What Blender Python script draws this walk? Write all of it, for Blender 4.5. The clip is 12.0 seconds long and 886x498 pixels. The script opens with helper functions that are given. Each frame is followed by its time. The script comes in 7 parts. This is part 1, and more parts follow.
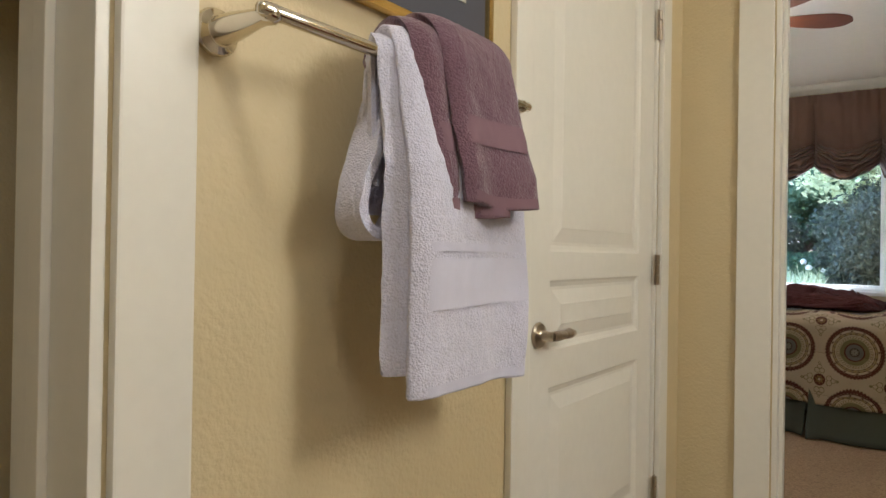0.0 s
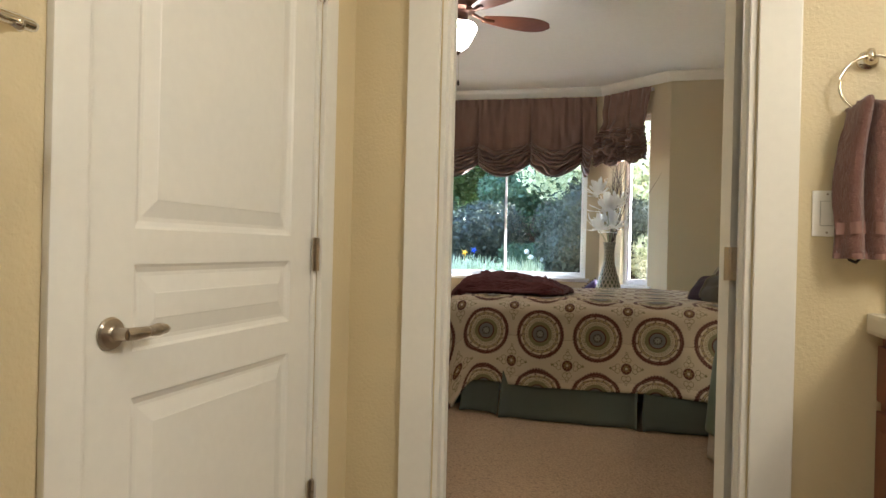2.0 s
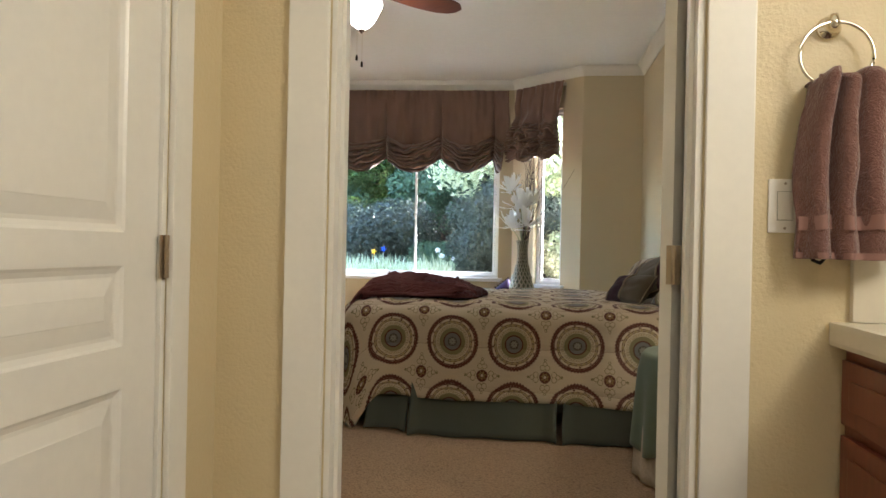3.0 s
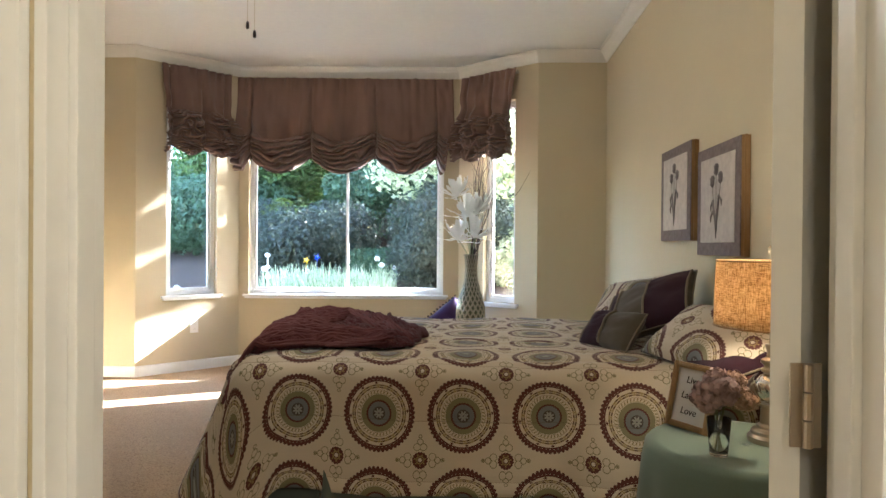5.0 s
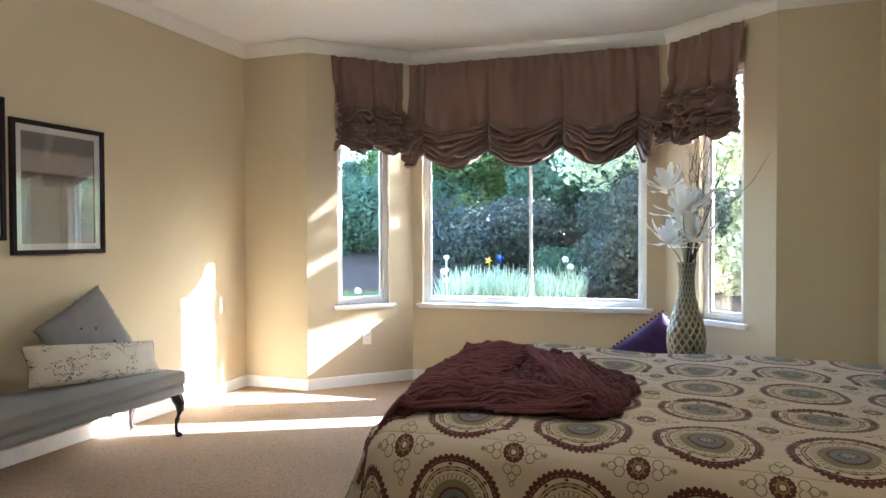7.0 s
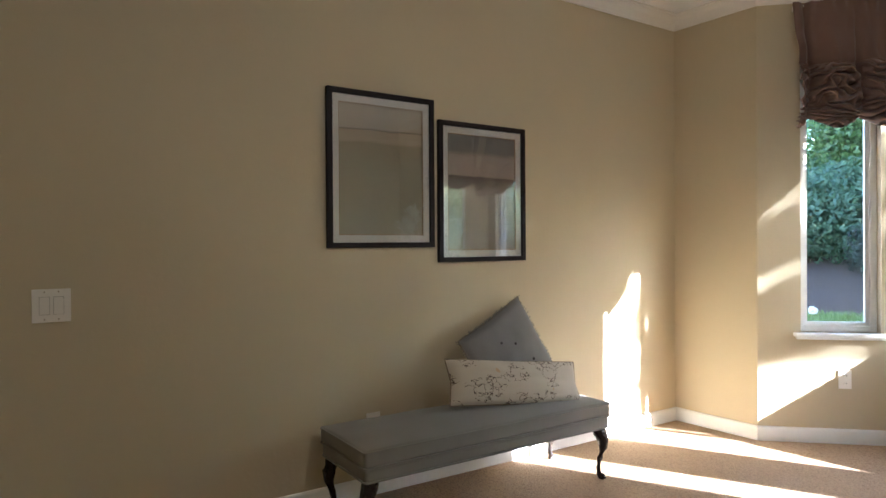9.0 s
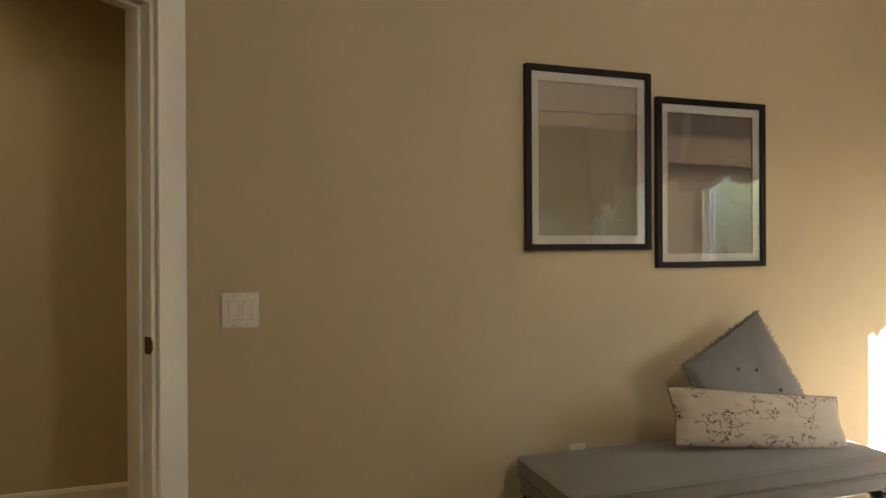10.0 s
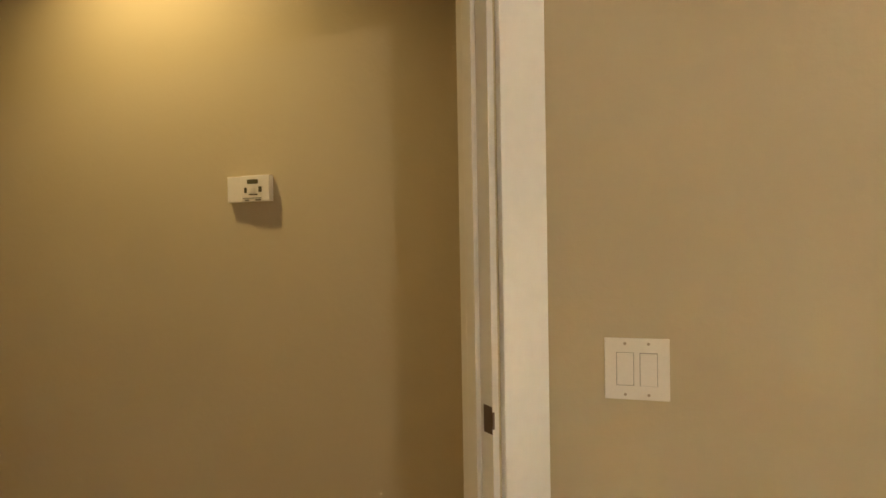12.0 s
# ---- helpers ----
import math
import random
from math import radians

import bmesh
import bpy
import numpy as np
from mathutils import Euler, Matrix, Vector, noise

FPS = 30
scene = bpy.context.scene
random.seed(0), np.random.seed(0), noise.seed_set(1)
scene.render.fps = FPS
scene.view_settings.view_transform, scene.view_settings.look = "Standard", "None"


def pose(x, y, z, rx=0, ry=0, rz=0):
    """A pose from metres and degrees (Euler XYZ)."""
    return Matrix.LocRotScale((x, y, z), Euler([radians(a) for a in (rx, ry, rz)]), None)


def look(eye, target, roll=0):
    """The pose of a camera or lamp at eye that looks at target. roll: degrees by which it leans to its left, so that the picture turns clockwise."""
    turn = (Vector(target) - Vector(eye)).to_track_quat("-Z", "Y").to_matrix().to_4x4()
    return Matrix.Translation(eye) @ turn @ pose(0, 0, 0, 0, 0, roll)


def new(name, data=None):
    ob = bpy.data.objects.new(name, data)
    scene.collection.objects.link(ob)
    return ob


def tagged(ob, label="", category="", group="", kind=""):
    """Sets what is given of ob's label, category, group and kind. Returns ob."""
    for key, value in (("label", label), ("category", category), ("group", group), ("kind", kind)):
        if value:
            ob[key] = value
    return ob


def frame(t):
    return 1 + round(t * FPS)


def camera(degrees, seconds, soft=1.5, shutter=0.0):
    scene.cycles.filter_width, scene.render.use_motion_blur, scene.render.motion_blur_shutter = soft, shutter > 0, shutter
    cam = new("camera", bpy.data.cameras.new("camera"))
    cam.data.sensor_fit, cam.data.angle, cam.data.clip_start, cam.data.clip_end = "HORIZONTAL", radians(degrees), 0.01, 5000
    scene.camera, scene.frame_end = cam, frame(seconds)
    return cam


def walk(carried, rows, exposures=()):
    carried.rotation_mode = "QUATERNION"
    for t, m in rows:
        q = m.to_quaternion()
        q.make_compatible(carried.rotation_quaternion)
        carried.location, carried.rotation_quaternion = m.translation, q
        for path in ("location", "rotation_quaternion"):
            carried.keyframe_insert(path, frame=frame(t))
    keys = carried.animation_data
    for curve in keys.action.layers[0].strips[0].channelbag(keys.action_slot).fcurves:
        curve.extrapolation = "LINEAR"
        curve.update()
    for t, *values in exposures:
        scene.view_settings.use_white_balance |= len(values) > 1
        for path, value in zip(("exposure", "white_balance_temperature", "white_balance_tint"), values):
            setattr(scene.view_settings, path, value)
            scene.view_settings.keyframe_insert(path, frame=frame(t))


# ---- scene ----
cam = camera(69.4, 12.0)

PATH = [
    (0, (0.162, 1.980, 0.991), (-1.058, 3.565, 1.002), 0.9),
    (0.5, (0.236, 2.033, 0.992), (-0.818, 3.732, 0.995), 1.2),
    (1, (0.300, 2.125, 0.981), (-0.591, 3.915, 0.979), 1.4),
    (1.5, (0.353, 2.226, 0.978), (-0.384, 4.086, 0.972), 1.4),
    (2, (0.360, 2.354, 0.975), (-0.226, 4.267, 0.970), 1.4),
    (2.5, (0.317, 2.524, 0.974), (-0.116, 4.476, 0.970), 1.3),
    (3, (0.299, 2.726, 0.978), (-0.018, 4.701, 0.975), 1.2),
    (3.5, (0.283, 2.943, 1.011), (0.044, 4.928, 1.006), 1.1),
    (3.7, (0.276, 3.022, 1.025), (0.061, 5.010, 1.023), 1.2),
    (5.3, (0.234, 3.797, 1.142), (0.083, 5.791, 1.130), 0.4),
    (5.5, (0.219, 3.893, 1.143), (0.060, 5.887, 1.133), 0.3),
    (6, (0.193, 4.107, 1.159), (-0.033, 6.094, 1.143), 0.2),
    (6.5, (0.169, 4.297, 1.178), (-0.245, 6.254, 1.165), 0.0),
    (7, (0.102, 4.449, 1.229), (-0.617, 6.315, 1.191), -0.2),
    (7.2, (0.042, 4.518, 1.199), (-0.790, 6.337, 1.178), -0.2),
    (8.8, (-0.418, 4.952, 1.223), (-2.013, 6.159, 1.213), -0.7),
    (9, (-0.507, 5.004, 1.229), (-2.175, 6.107, 1.216), -0.4),
    (9.5, (-0.706, 5.063, 1.220), (-2.511, 5.925, 1.214), -0.4),
    (10, (-0.933, 5.102, 1.229), (-2.839, 5.706, 1.226), -0.3),
    (10.5, (-1.155, 5.116, 1.228), (-3.126, 5.453, 1.227), -0.2),
    (10.7, (-1.255, 5.126, 1.207), (-3.245, 5.330, 1.221), -0.2),
    (11, (-1.413, 5.123, 1.256), (-3.412, 5.155, 1.237), -0.1),
    (11.5, (-1.702, 5.140, 1.271), (-3.683, 4.873, 1.235), -0.6),
    (12, (-1.980, 5.104, 1.290), (-3.894, 4.524, 1.246), -1.0),
]
walk(cam, [(t, look(eye, target, roll)) for t, eye, target, roll in PATH], [(0, 4.25, 5500, 9), (0.5, 4.2, 5550, 9), (1, 4.35, 5600, 9), (2, 4.4, 5700, 9), (3.5, 4.4, 5700, 9), (5.5, 4.75, 5500, 9), (6.5, 4.75, 5350, 9), (7, 4.6, 5300, 9), (8.8, 4.15, 5300, 9), (9, 4.15, 5400, 10), (9.5, 4.3, 5650, 10), (10, 4.35, 6300, 11), (10.5, 4.6, 6800, 11), (11, 5.0, 6900, 11), (12, 5.3, 6900, 11)])

# ---- world, sun, lamps ----
SUN = Vector((0.835, 0.455, 0.372)).normalized()
world = bpy.data.worlds.new("world")
scene.world = world
world.use_nodes = True
sky = world.node_tree.nodes.new("ShaderNodeTexSky")
sky.sky_type, sky.sun_disc = "NISHITA", False
sky.sun_elevation, sky.sun_rotation = math.asin(SUN.z), math.atan2(SUN.x, SUN.y)
world.node_tree.links.new(sky.outputs[0], world.node_tree.nodes["Background"].inputs[0])
world.node_tree.nodes["Background"].inputs[1].default_value = 0.15


def lamp(name, kind, place, energy, color, size=0.1, target=None, **more):
    data = bpy.data.lights.new(name, kind)
    data.energy, data.color = energy, color
    ob = new(name, data)
    ob.matrix_world = look(place, target) if target else pose(*place)
    if kind in ("POINT", "SPOT"):
        data.shadow_soft_size = size
    if kind == "AREA":
        data.size = size
    for k, v in more.items():
        if k == "size_y":
            data.shape, data.size_y = "RECTANGLE", v
        if k == "spot":
            data.spot_size, data.spot_blend = radians(v), 0.9
    return ob


sun = lamp("sun", "SUN", (0, 0, 5), 5.0, (1.0, 0.96, 0.91), target=tuple(Vector((0, 0, 5)) - SUN))
sun.data.angle = radians(0.5)
WARM = (1.0, 0.72, 0.40)
lamp("vanity_light", "AREA", (1.42, 3.05, 2.0), 0.78, (1.0, 0.90, 0.73), 0.32, (0.3, 3.05, 1.2), size_y=0.7)
# Fill added from above to brighten the bath; no fixture hangs here
lamp("bath_fill_light", "AREA", (0.3, 1.9, 2.7), 0.82, (1.0, 0.90, 0.74), 0.3, (0.3, 1.6, 0), size_y=0.3)
lamp("hall_downlight", "SPOT", (-3.43, 3.50, 2.72), 1.75, (1.0, 0.76, 0.36), 0.05, (-3.60, 3.55, 0), spot=125)
lamp("fan_lamp_light", "POINT", (-0.82, 6.44, 2.36), 0.25, (1.0, 0.80, 0.55), 0.09)
lamp("table_lamp_light", "POINT", (1.10, 5.66, 1.035), 0.14, (1.0, 0.84, 0.62), 0.04)
# ---- materials ----


class N:
    """A node tree with short ways to add nodes."""

    def __init__(self, name, rough=0.6, metal=0.0, spec=0.5):
        self.mat = bpy.data.materials.new(name)
        self.mat.use_nodes = True
        self.t = self.mat.node_tree
        self.b = self.t.nodes["Principled BSDF"]
        self.b.inputs["Roughness"].default_value = rough
        self.b.inputs["Metallic"].default_value = metal
        self.b.inputs["Specular IOR Level"].default_value = spec

    def put(self, socket, value):
        if isinstance(value, bpy.types.NodeSocket):
            self.t.links.new(value, socket)
        else:
            socket.default_value = value

    def m(self, op, a, b=0.0, c=0.0):
        n = self.t.nodes.new("ShaderNodeMath")
        n.operation = op
        for i, v in enumerate((a, b, c)):
            self.put(n.inputs[i], v)
        return n.outputs[0]

    def coord(self, kind="Object"):
        return self.t.nodes.new("ShaderNodeTexCoord").outputs[kind]

    def noise(self, scale, detail=3.0, vec=None, out=0, rough=0.55):
        n = self.t.nodes.new("ShaderNodeTexNoise")
        n.inputs["Scale"].default_value, n.inputs["Detail"].default_value = scale, detail
        n.inputs["Roughness"].default_value = rough
        self.t.links.new(vec or self.coord(), n.inputs["Vector"])
        return n.outputs[out]

    def voronoi(self, scale, vec=None, feature="F1"):
        n = self.t.nodes.new("ShaderNodeTexVoronoi")
        n.feature = feature
        n.inputs["Scale"].default_value = scale
        self.t.links.new(vec or self.coord(), n.inputs["Vector"])
        return n.outputs["Distance"]

    def scale(self, vec, s):
        n = self.t.nodes.new("ShaderNodeMapping")
        n.inputs["Scale"].default_value = s
        self.t.links.new(vec, n.inputs["Vector"])
        return n.outputs[0]

    def mix(self, f, a, b, kind="MIX"):
        n = self.t.nodes.new("ShaderNodeMix")
        n.data_type, n.blend_type = "RGBA", kind
        self.put(n.inputs[0], f)
        self.put(n.inputs[6], a if not isinstance(a, tuple) else (*a[:3], 1))
        self.put(n.inputs[7], b if not isinstance(b, tuple) else (*b[:3], 1))
        return n.outputs[2]

    def ramp(self, f, stops, constant=False):
        n = self.t.nodes.new("ShaderNodeValToRGB")
        r = n.color_ramp
        r.interpolation = "CONSTANT" if constant else "LINEAR"
        while len(r.elements) < len(stops):
            r.elements.new(0.5)
        for e, (p, c) in zip(r.elements, stops):
            e.position, e.color = p, (*c, 1)
        self.put(n.inputs[0], f)
        return n.outputs[0]

    def base(self, c):
        self.put(self.b.inputs["Base Color"], c if not isinstance(c, tuple) else (*c[:3], 1))

    def bump(self, h, strength=0.3, dist=0.002):
        n = self.t.nodes.new("ShaderNodeBump")
        n.inputs["Strength"].default_value, n.inputs["Distance"].default_value = strength, dist
        self.t.links.new(h, n.inputs["Height"])
        self.t.links.new(n.outputs[0], self.b.inputs["Normal"])


def plain(name, c, rough=0.6, metal=0.0, var=0.08, scale=6, bump=0.0, bscale=200, dist=0.001, spec=0.5, sheen=0.0):
    n = N(name, rough, metal, spec)
    f = n.mix(n.noise(scale, 4), tuple(v * (1 - var) for v in c), tuple(min(1, v * (1 + var)) for v in c))
    g = n.mix(n.noise(scale * 12, 2), (0.93, 0.93, 0.93), (1.0, 1.0, 1.0))
    n.base(n.mix(1.0, f, g, "MULTIPLY"))
    if sheen:
        n.b.inputs["Sheen Weight"].default_value = sheen
        n.b.inputs["Sheen Roughness"].default_value = 0.5
    if bump:
        n.bump(n.noise(bscale, 3), bump, dist)
    return n.mat


def wall_paint(name, c, relief, rough=0.62, spec=0.3, fine=45):
    n = N(name, rough, spec=spec)
    n.base(n.mix(n.noise(1.3, 4), tuple(v * 0.95 for v in c), tuple(min(1, v * 1.04) for v in c)))
    v = n.coord()
    h = n.m("ADD", n.m("MULTIPLY", n.noise(fine, 3, v), 1.0), n.m("MULTIPLY", n.noise(16, 2, v), 0.8))
    n.bump(h, relief, 0.004)
    return n.mat


M_WALL = wall_paint("wall_paint", (0.56, 0.475, 0.315), 0.22)
M_BATHWALL = wall_paint("bath_wall_paint", (0.62, 0.515, 0.315), 0.6, 0.42, 0.5, 95)
M_CEIL = plain("ceiling_paint", (0.88, 0.875, 0.85), 0.8, var=0.02, scale=2, bump=0.2, bscale=60, dist=0.002)
M_TRIM = plain("trim_paint", (0.78, 0.75, 0.68), 0.32, var=0.02, scale=3, bump=0.04, bscale=30)
# Lighter copy of the trim paint, window light on it put into the colour
M_TRIMLIT = plain("lit_trim_paint", (0.88, 0.87, 0.83), 0.30, var=0.02, scale=3, bump=0.04, bscale=30)
M_SASH = plain("window_vinyl", (0.88, 0.88, 0.86), 0.35, var=0.02, scale=5)
M_NICKEL = plain("satin_nickel", (0.50, 0.43, 0.34), 0.28, 1.0, var=0.05, scale=20)
M_CHROME = plain("polished_nickel", (0.72, 0.66, 0.55), 0.08, 1.0, var=0.02, scale=20)
M_SWITCH = plain("switch_plastic", (0.88, 0.84, 0.76), 0.4, var=0.02, scale=10)
M_SLOTSHADE = plain("slot_shade", (0.03, 0.025, 0.02), 0.8)


def carpet_mat():
    n = N("loop_carpet", 0.95, spec=0.1)
    v = n.coord()
    loops = n.voronoi(95, n.scale(v, (1, 1.5, 1)))
    big = n.noise(1.6, 4, v)
    c = n.mix(big, (0.45, 0.312, 0.188), (0.55, 0.392, 0.248))
    # shade in the gaps between loops mixed into the colour
    c = n.mix(n.m("MULTIPLY", loops, 0.65), c, (0.15, 0.095, 0.06))
    c = n.mix(n.m("MULTIPLY", n.m("GREATER_THAN", n.noise(140, 2, v), 0.62), 0.4), c, (0.20, 0.13, 0.085))
    n.base(c)
    n.bump(n.m("SUBTRACT", n.m("ADD", n.noise(20, 2, v), n.m("MULTIPLY", n.noise(60, 2, v), 1.0)), n.m("MULTIPLY", loops, 2.0)), 0.6, 0.005)
    return n.mat


M_CARPET = carpet_mat()


def wood_mat(name, dark, light, rough, along=(14, 14, 1.2)):
    n = N(name, rough)
    v = n.scale(n.coord(), along)
    n.base(n.mix(n.m("ADD", n.m("MULTIPLY", n.noise(5, 6, v), 0.8), n.m("MULTIPLY", n.noise(0.7, 2, v), 0.2)), dark, light))
    n.bump(n.noise(9, 4, v), 0.15, 0.001)
    return n.mat


M_CHERRY = wood_mat("cherry_wood", (0.10, 0.022, 0.010), (0.22, 0.055, 0.022), 0.35)
M_BLADE = wood_mat("blade_wood", (0.07, 0.020, 0.010), (0.16, 0.050, 0.022), 0.4, (2, 14, 14))
M_EBONY = wood_mat("ebony_wood", (0.012, 0.008, 0.007), (0.03, 0.02, 0.016), 0.25)
M_FRAMEDARK = plain("espresso_wood", (0.012, 0.007, 0.007), 0.55, var=0.3, scale=20, spec=0.25)


def cloth_mat(name, c, weave=900, rough=0.85, var=0.12, sheen=0.2, stripes=0.0):
    n = N(name, rough, spec=0.2)
    v = n.coord()
    a = n.mix(n.noise(5, 4, v), tuple(x * (1 - var) for x in c), tuple(min(1, x * (1 + var)) for x in c))
    fine = n.noise(weave / 4, 2, v)
    n.base(n.mix(n.m("MULTIPLY", fine, 0.35), a, tuple(x * 0.5 for x in c)))
    n.b.inputs["Sheen Weight"].default_value = sheen
    n.bump(fine, 0.3, 0.001)
    return n.mat


M_VALANCE = cloth_mat("brown_faux_silk", (0.225, 0.137, 0.104), 1400, 0.55, sheen=0.15)


def terry_mat(name, c, deep, loop=230, high=0.003):
    """Looped pile: small round tufts with shaded gaps, and broad crushed patches."""
    n = N(name, 0.95, spec=0.1)
    v = n.coord()
    warp = n.t.nodes.new("ShaderNodeVectorMath")
    warp.operation = "ADD"
    n.t.links.new(v, warp.inputs[0])
    sc = n.t.nodes.new("ShaderNodeVectorMath")
    sc.operation = "SCALE"
    sc.inputs["Scale"].default_value = 0.006
    n.t.links.new(n.noise(60, 2, v, 1), sc.inputs[0])
    n.t.links.new(sc.outputs[0], warp.inputs[1])
    tuft = n.voronoi(loop, warp.outputs[0])
    patch = n.noise(38, 4, v)
    col = n.mix(patch, tuple(x * 0.86 for x in c), tuple(min(1, x * 1.10) for x in c))
    # deep paints the shade between tufts into the colour
    n.base(n.mix(n.m("MULTIPLY", n.m("MULTIPLY", tuft, tuft), 0.55), col, deep))
    n.b.inputs["Sheen Weight"].default_value = 0.35
    n.bump(n.m("SUBTRACT", n.m("MULTIPLY", patch, 3.0), n.m("MULTIPLY", tuft, 0.8)), 0.6, high)
    return n.mat


M_WHITETOWEL = terry_mat("white_terry", (0.66, 0.65, 0.80), (0.44, 0.42, 0.50), 330)
M_WHITEBAND = plain("white_towel_band", (0.64, 0.63, 0.77), 0.85, var=0.03, bump=0.3, bscale=500, dist=0.001)
M_MAUVETOWEL = terry_mat("mauve_terry", (0.175, 0.098, 0.130), (0.08, 0.04, 0.056), 330)
M_MAUVEBAND = plain("mauve_towel_band", (0.205, 0.118, 0.147), 0.85, var=0.05, bump=0.3, bscale=500)
M_BROWNTOWEL = terry_mat("rose_brown_terry", (0.185, 0.092, 0.072), (0.10, 0.045, 0.040), 260, 0.006)
M_BROWNBAND = plain("rose_brown_band", (0.27, 0.145, 0.118), 0.85, var=0.05, bump=0.3, bscale=500)
M_SKIRT = cloth_mat("sage_skirt_cloth", (0.105, 0.120, 0.098), 1200, 0.85)
M_SAGE = cloth_mat("sage_tablecloth", (0.150, 0.190, 0.135), 1200, 0.85)
M_LACE = plain("cream_lace", (0.50, 0.44, 0.34), 0.9, var=0.25, scale=60, bump=0.6, bscale=120, dist=0.003)
M_THROW = plain("burgundy_chenille", (0.082, 0.024, 0.026), 0.95, var=0.5, scale=40, bump=1.0, bscale=150, dist=0.008, sheen=0.12, spec=0.1)
M_AUBERGINE = cloth_mat("aubergine_velvet", (0.032, 0.009, 0.015), 1400, 0.85, sheen=0.05)
M_PURPLE = cloth_mat("purple_cotton", (0.045, 0.018, 0.080), 1400, 0.8)
M_OLIVE = cloth_mat("olive_brown_weave", (0.085, 0.066, 0.042), 500, 0.85, 0.25)
M_CORD = plain("twisted_cord", (0.20, 0.15, 0.09), 0.7, var=0.3, scale=90)
M_GREYLINEN = cloth_mat("grey_linen", (0.235, 0.218, 0.19), 900, 0.8)
M_GREYPILLOW = cloth_mat("grey_cotton", (0.20, 0.19, 0.178), 900, 0.85, 0.25)


def medallion_mat(name="medallion_cotton", quilted=True):
    n = N(name, 0.8, spec=0.2)
    uv = n.coord("UV")
    s = n.t.nodes.new("ShaderNodeSeparateXYZ")
    n.t.links.new(uv, s.inputs[0])
    C = 0.325

    def local(off):
        p = []
        for k in (0, 1):
            f = n.m("FRACT", n.m("ADD", n.m("DIVIDE", s.outputs[k], C), off + 50))
            p.append(n.m("MULTIPLY", n.m("SUBTRACT", f, 0.5), C))
        r = n.m("SQRT", n.m("ADD", n.m("MULTIPLY", p[0], p[0]), n.m("MULTIPLY", p[1], p[1])))
        return p[0], p[1], r, n.m("ARCTAN2", p[1], p[0])

    x, y, r, a = local(0.5)
    cream, olive, red, grey, tan = (0.57, 0.48, 0.35), (0.195, 0.172, 0.085), (0.085, 0.020, 0.016), (0.150, 0.155, 0.150), (0.29, 0.21, 0.08)
    scal = n.m("MULTIPLY", n.m("ABSOLUTE", n.m("SINE", n.m("MULTIPLY", a, 25.5))), 0.0075)
    scal = n.m("MULTIPLY", scal, n.m("GREATER_THAN", r, 0.122))
    small_scal = n.m("MULTIPLY", n.m("ABSOLUTE", n.m("SINE", n.m("MULTIPLY", a, 14))), 0.0022)
    small_scal = n.m("MULTIPLY", small_scal, n.m("MULTIPLY", n.m("GREATER_THAN", r, 0.034), n.m("LESS_THAN", r, 0.060)))
    rr = n.m("SUBTRACT", n.m("SUBTRACT", r, scal), small_scal)
    q = 1 / 0.17
    disc = (0.060, 0.050, 0.045)
    big = n.ramp(n.m("MULTIPLY", rr, q), [(0, disc), (0.0235 * q, grey), (0.0400 * q, red), (0.0465 * q, olive), (0.0680 * q, cream), (0.0700 * q, olive), (0.0715 * q, cream),
                 (0.0835 * q, olive), (0.0850 * q, cream), (0.0910 * q, tan), (0.1045 * q, cream), (0.1160 * q, red), (0.1315 * q, cream)], True)

    def band(lo, hi, rad=None):
        rad = rad or r
        return n.m("MULTIPLY", n.m("GREATER_THAN", rad, lo), n.m("LESS_THAN", rad, hi))

    def teeth(k, duty=0.0, phase=0.0):
        return n.m("GREATER_THAN", n.m("SINE", n.m("ADD", n.m("MULTIPLY", a, k), phase)), duty)

    # brown blocks between hatched ones, little crosses outside them
    big = n.mix(n.m("MULTIPLY", band(0.0910, 0.1045), teeth(22, 0.15)), big, (0.085, 0.040, 0.018))
    big = n.mix(n.m("MULTIPLY", band(0.0960, 0.1000), teeth(22, -0.95)), big, (0.46, 0.38, 0.26))
    big = n.mix(n.m("MULTIPLY", band(0.1070, 0.1150), teeth(12, 0.93)), big, red)
    big = n.mix(n.m("MULTIPLY", band(0.1095, 0.1120), teeth(12, 0.72)), big, red)
    # slanting commas
    swirl = n.m("SINE", n.m("ADD", n.m("MULTIPLY", a, 38), n.m("MULTIPLY", r, 170)))
    big = n.mix(n.m("MULTIPLY", band(0.0725, 0.0825), n.m("GREATER_THAN", swirl, 0.30)), big, tan)
    big = n.mix(n.m("MULTIPLY", band(0.0750, 0.0800), n.m("GREATER_THAN", swirl, 0.55)), big, olive)
    # eight pale petals on the dark disc
    petal_edge = n.m("ADD", 0.0085, n.m("MULTIPLY", n.m("ABSOLUTE", n.m("SINE", n.m("MULTIPLY", a, 4))), 0.0115))
    big = n.mix(n.m("MULTIPLY", n.m("LESS_THAN", r, petal_edge), n.m("GREATER_THAN", r, 0.0030)), big, (0.27, 0.27, 0.23))
    x2, y2, r2, a2 = local(0.0)
    sm = n.m("SUBTRACT", r2, n.m("MULTIPLY", n.m("ABSOLUTE", n.m("SINE", n.m("MULTIPLY", a2, 8))), 0.003))
    small = n.ramp(n.m("MULTIPLY", sm, q), [(0, cream), (0.005 * q, red), (0.009 * q, tan), (0.013 * q, red), (0.027 * q, cream)], True)
    dots = n.m("MULTIPLY", n.m("GREATER_THAN", n.m("SINE", n.m("MULTIPLY", a2, 7)), 0.6), n.m("MULTIPLY", n.m("GREATER_THAN", r2, 0.017), n.m("LESS_THAN", r2, 0.022)))
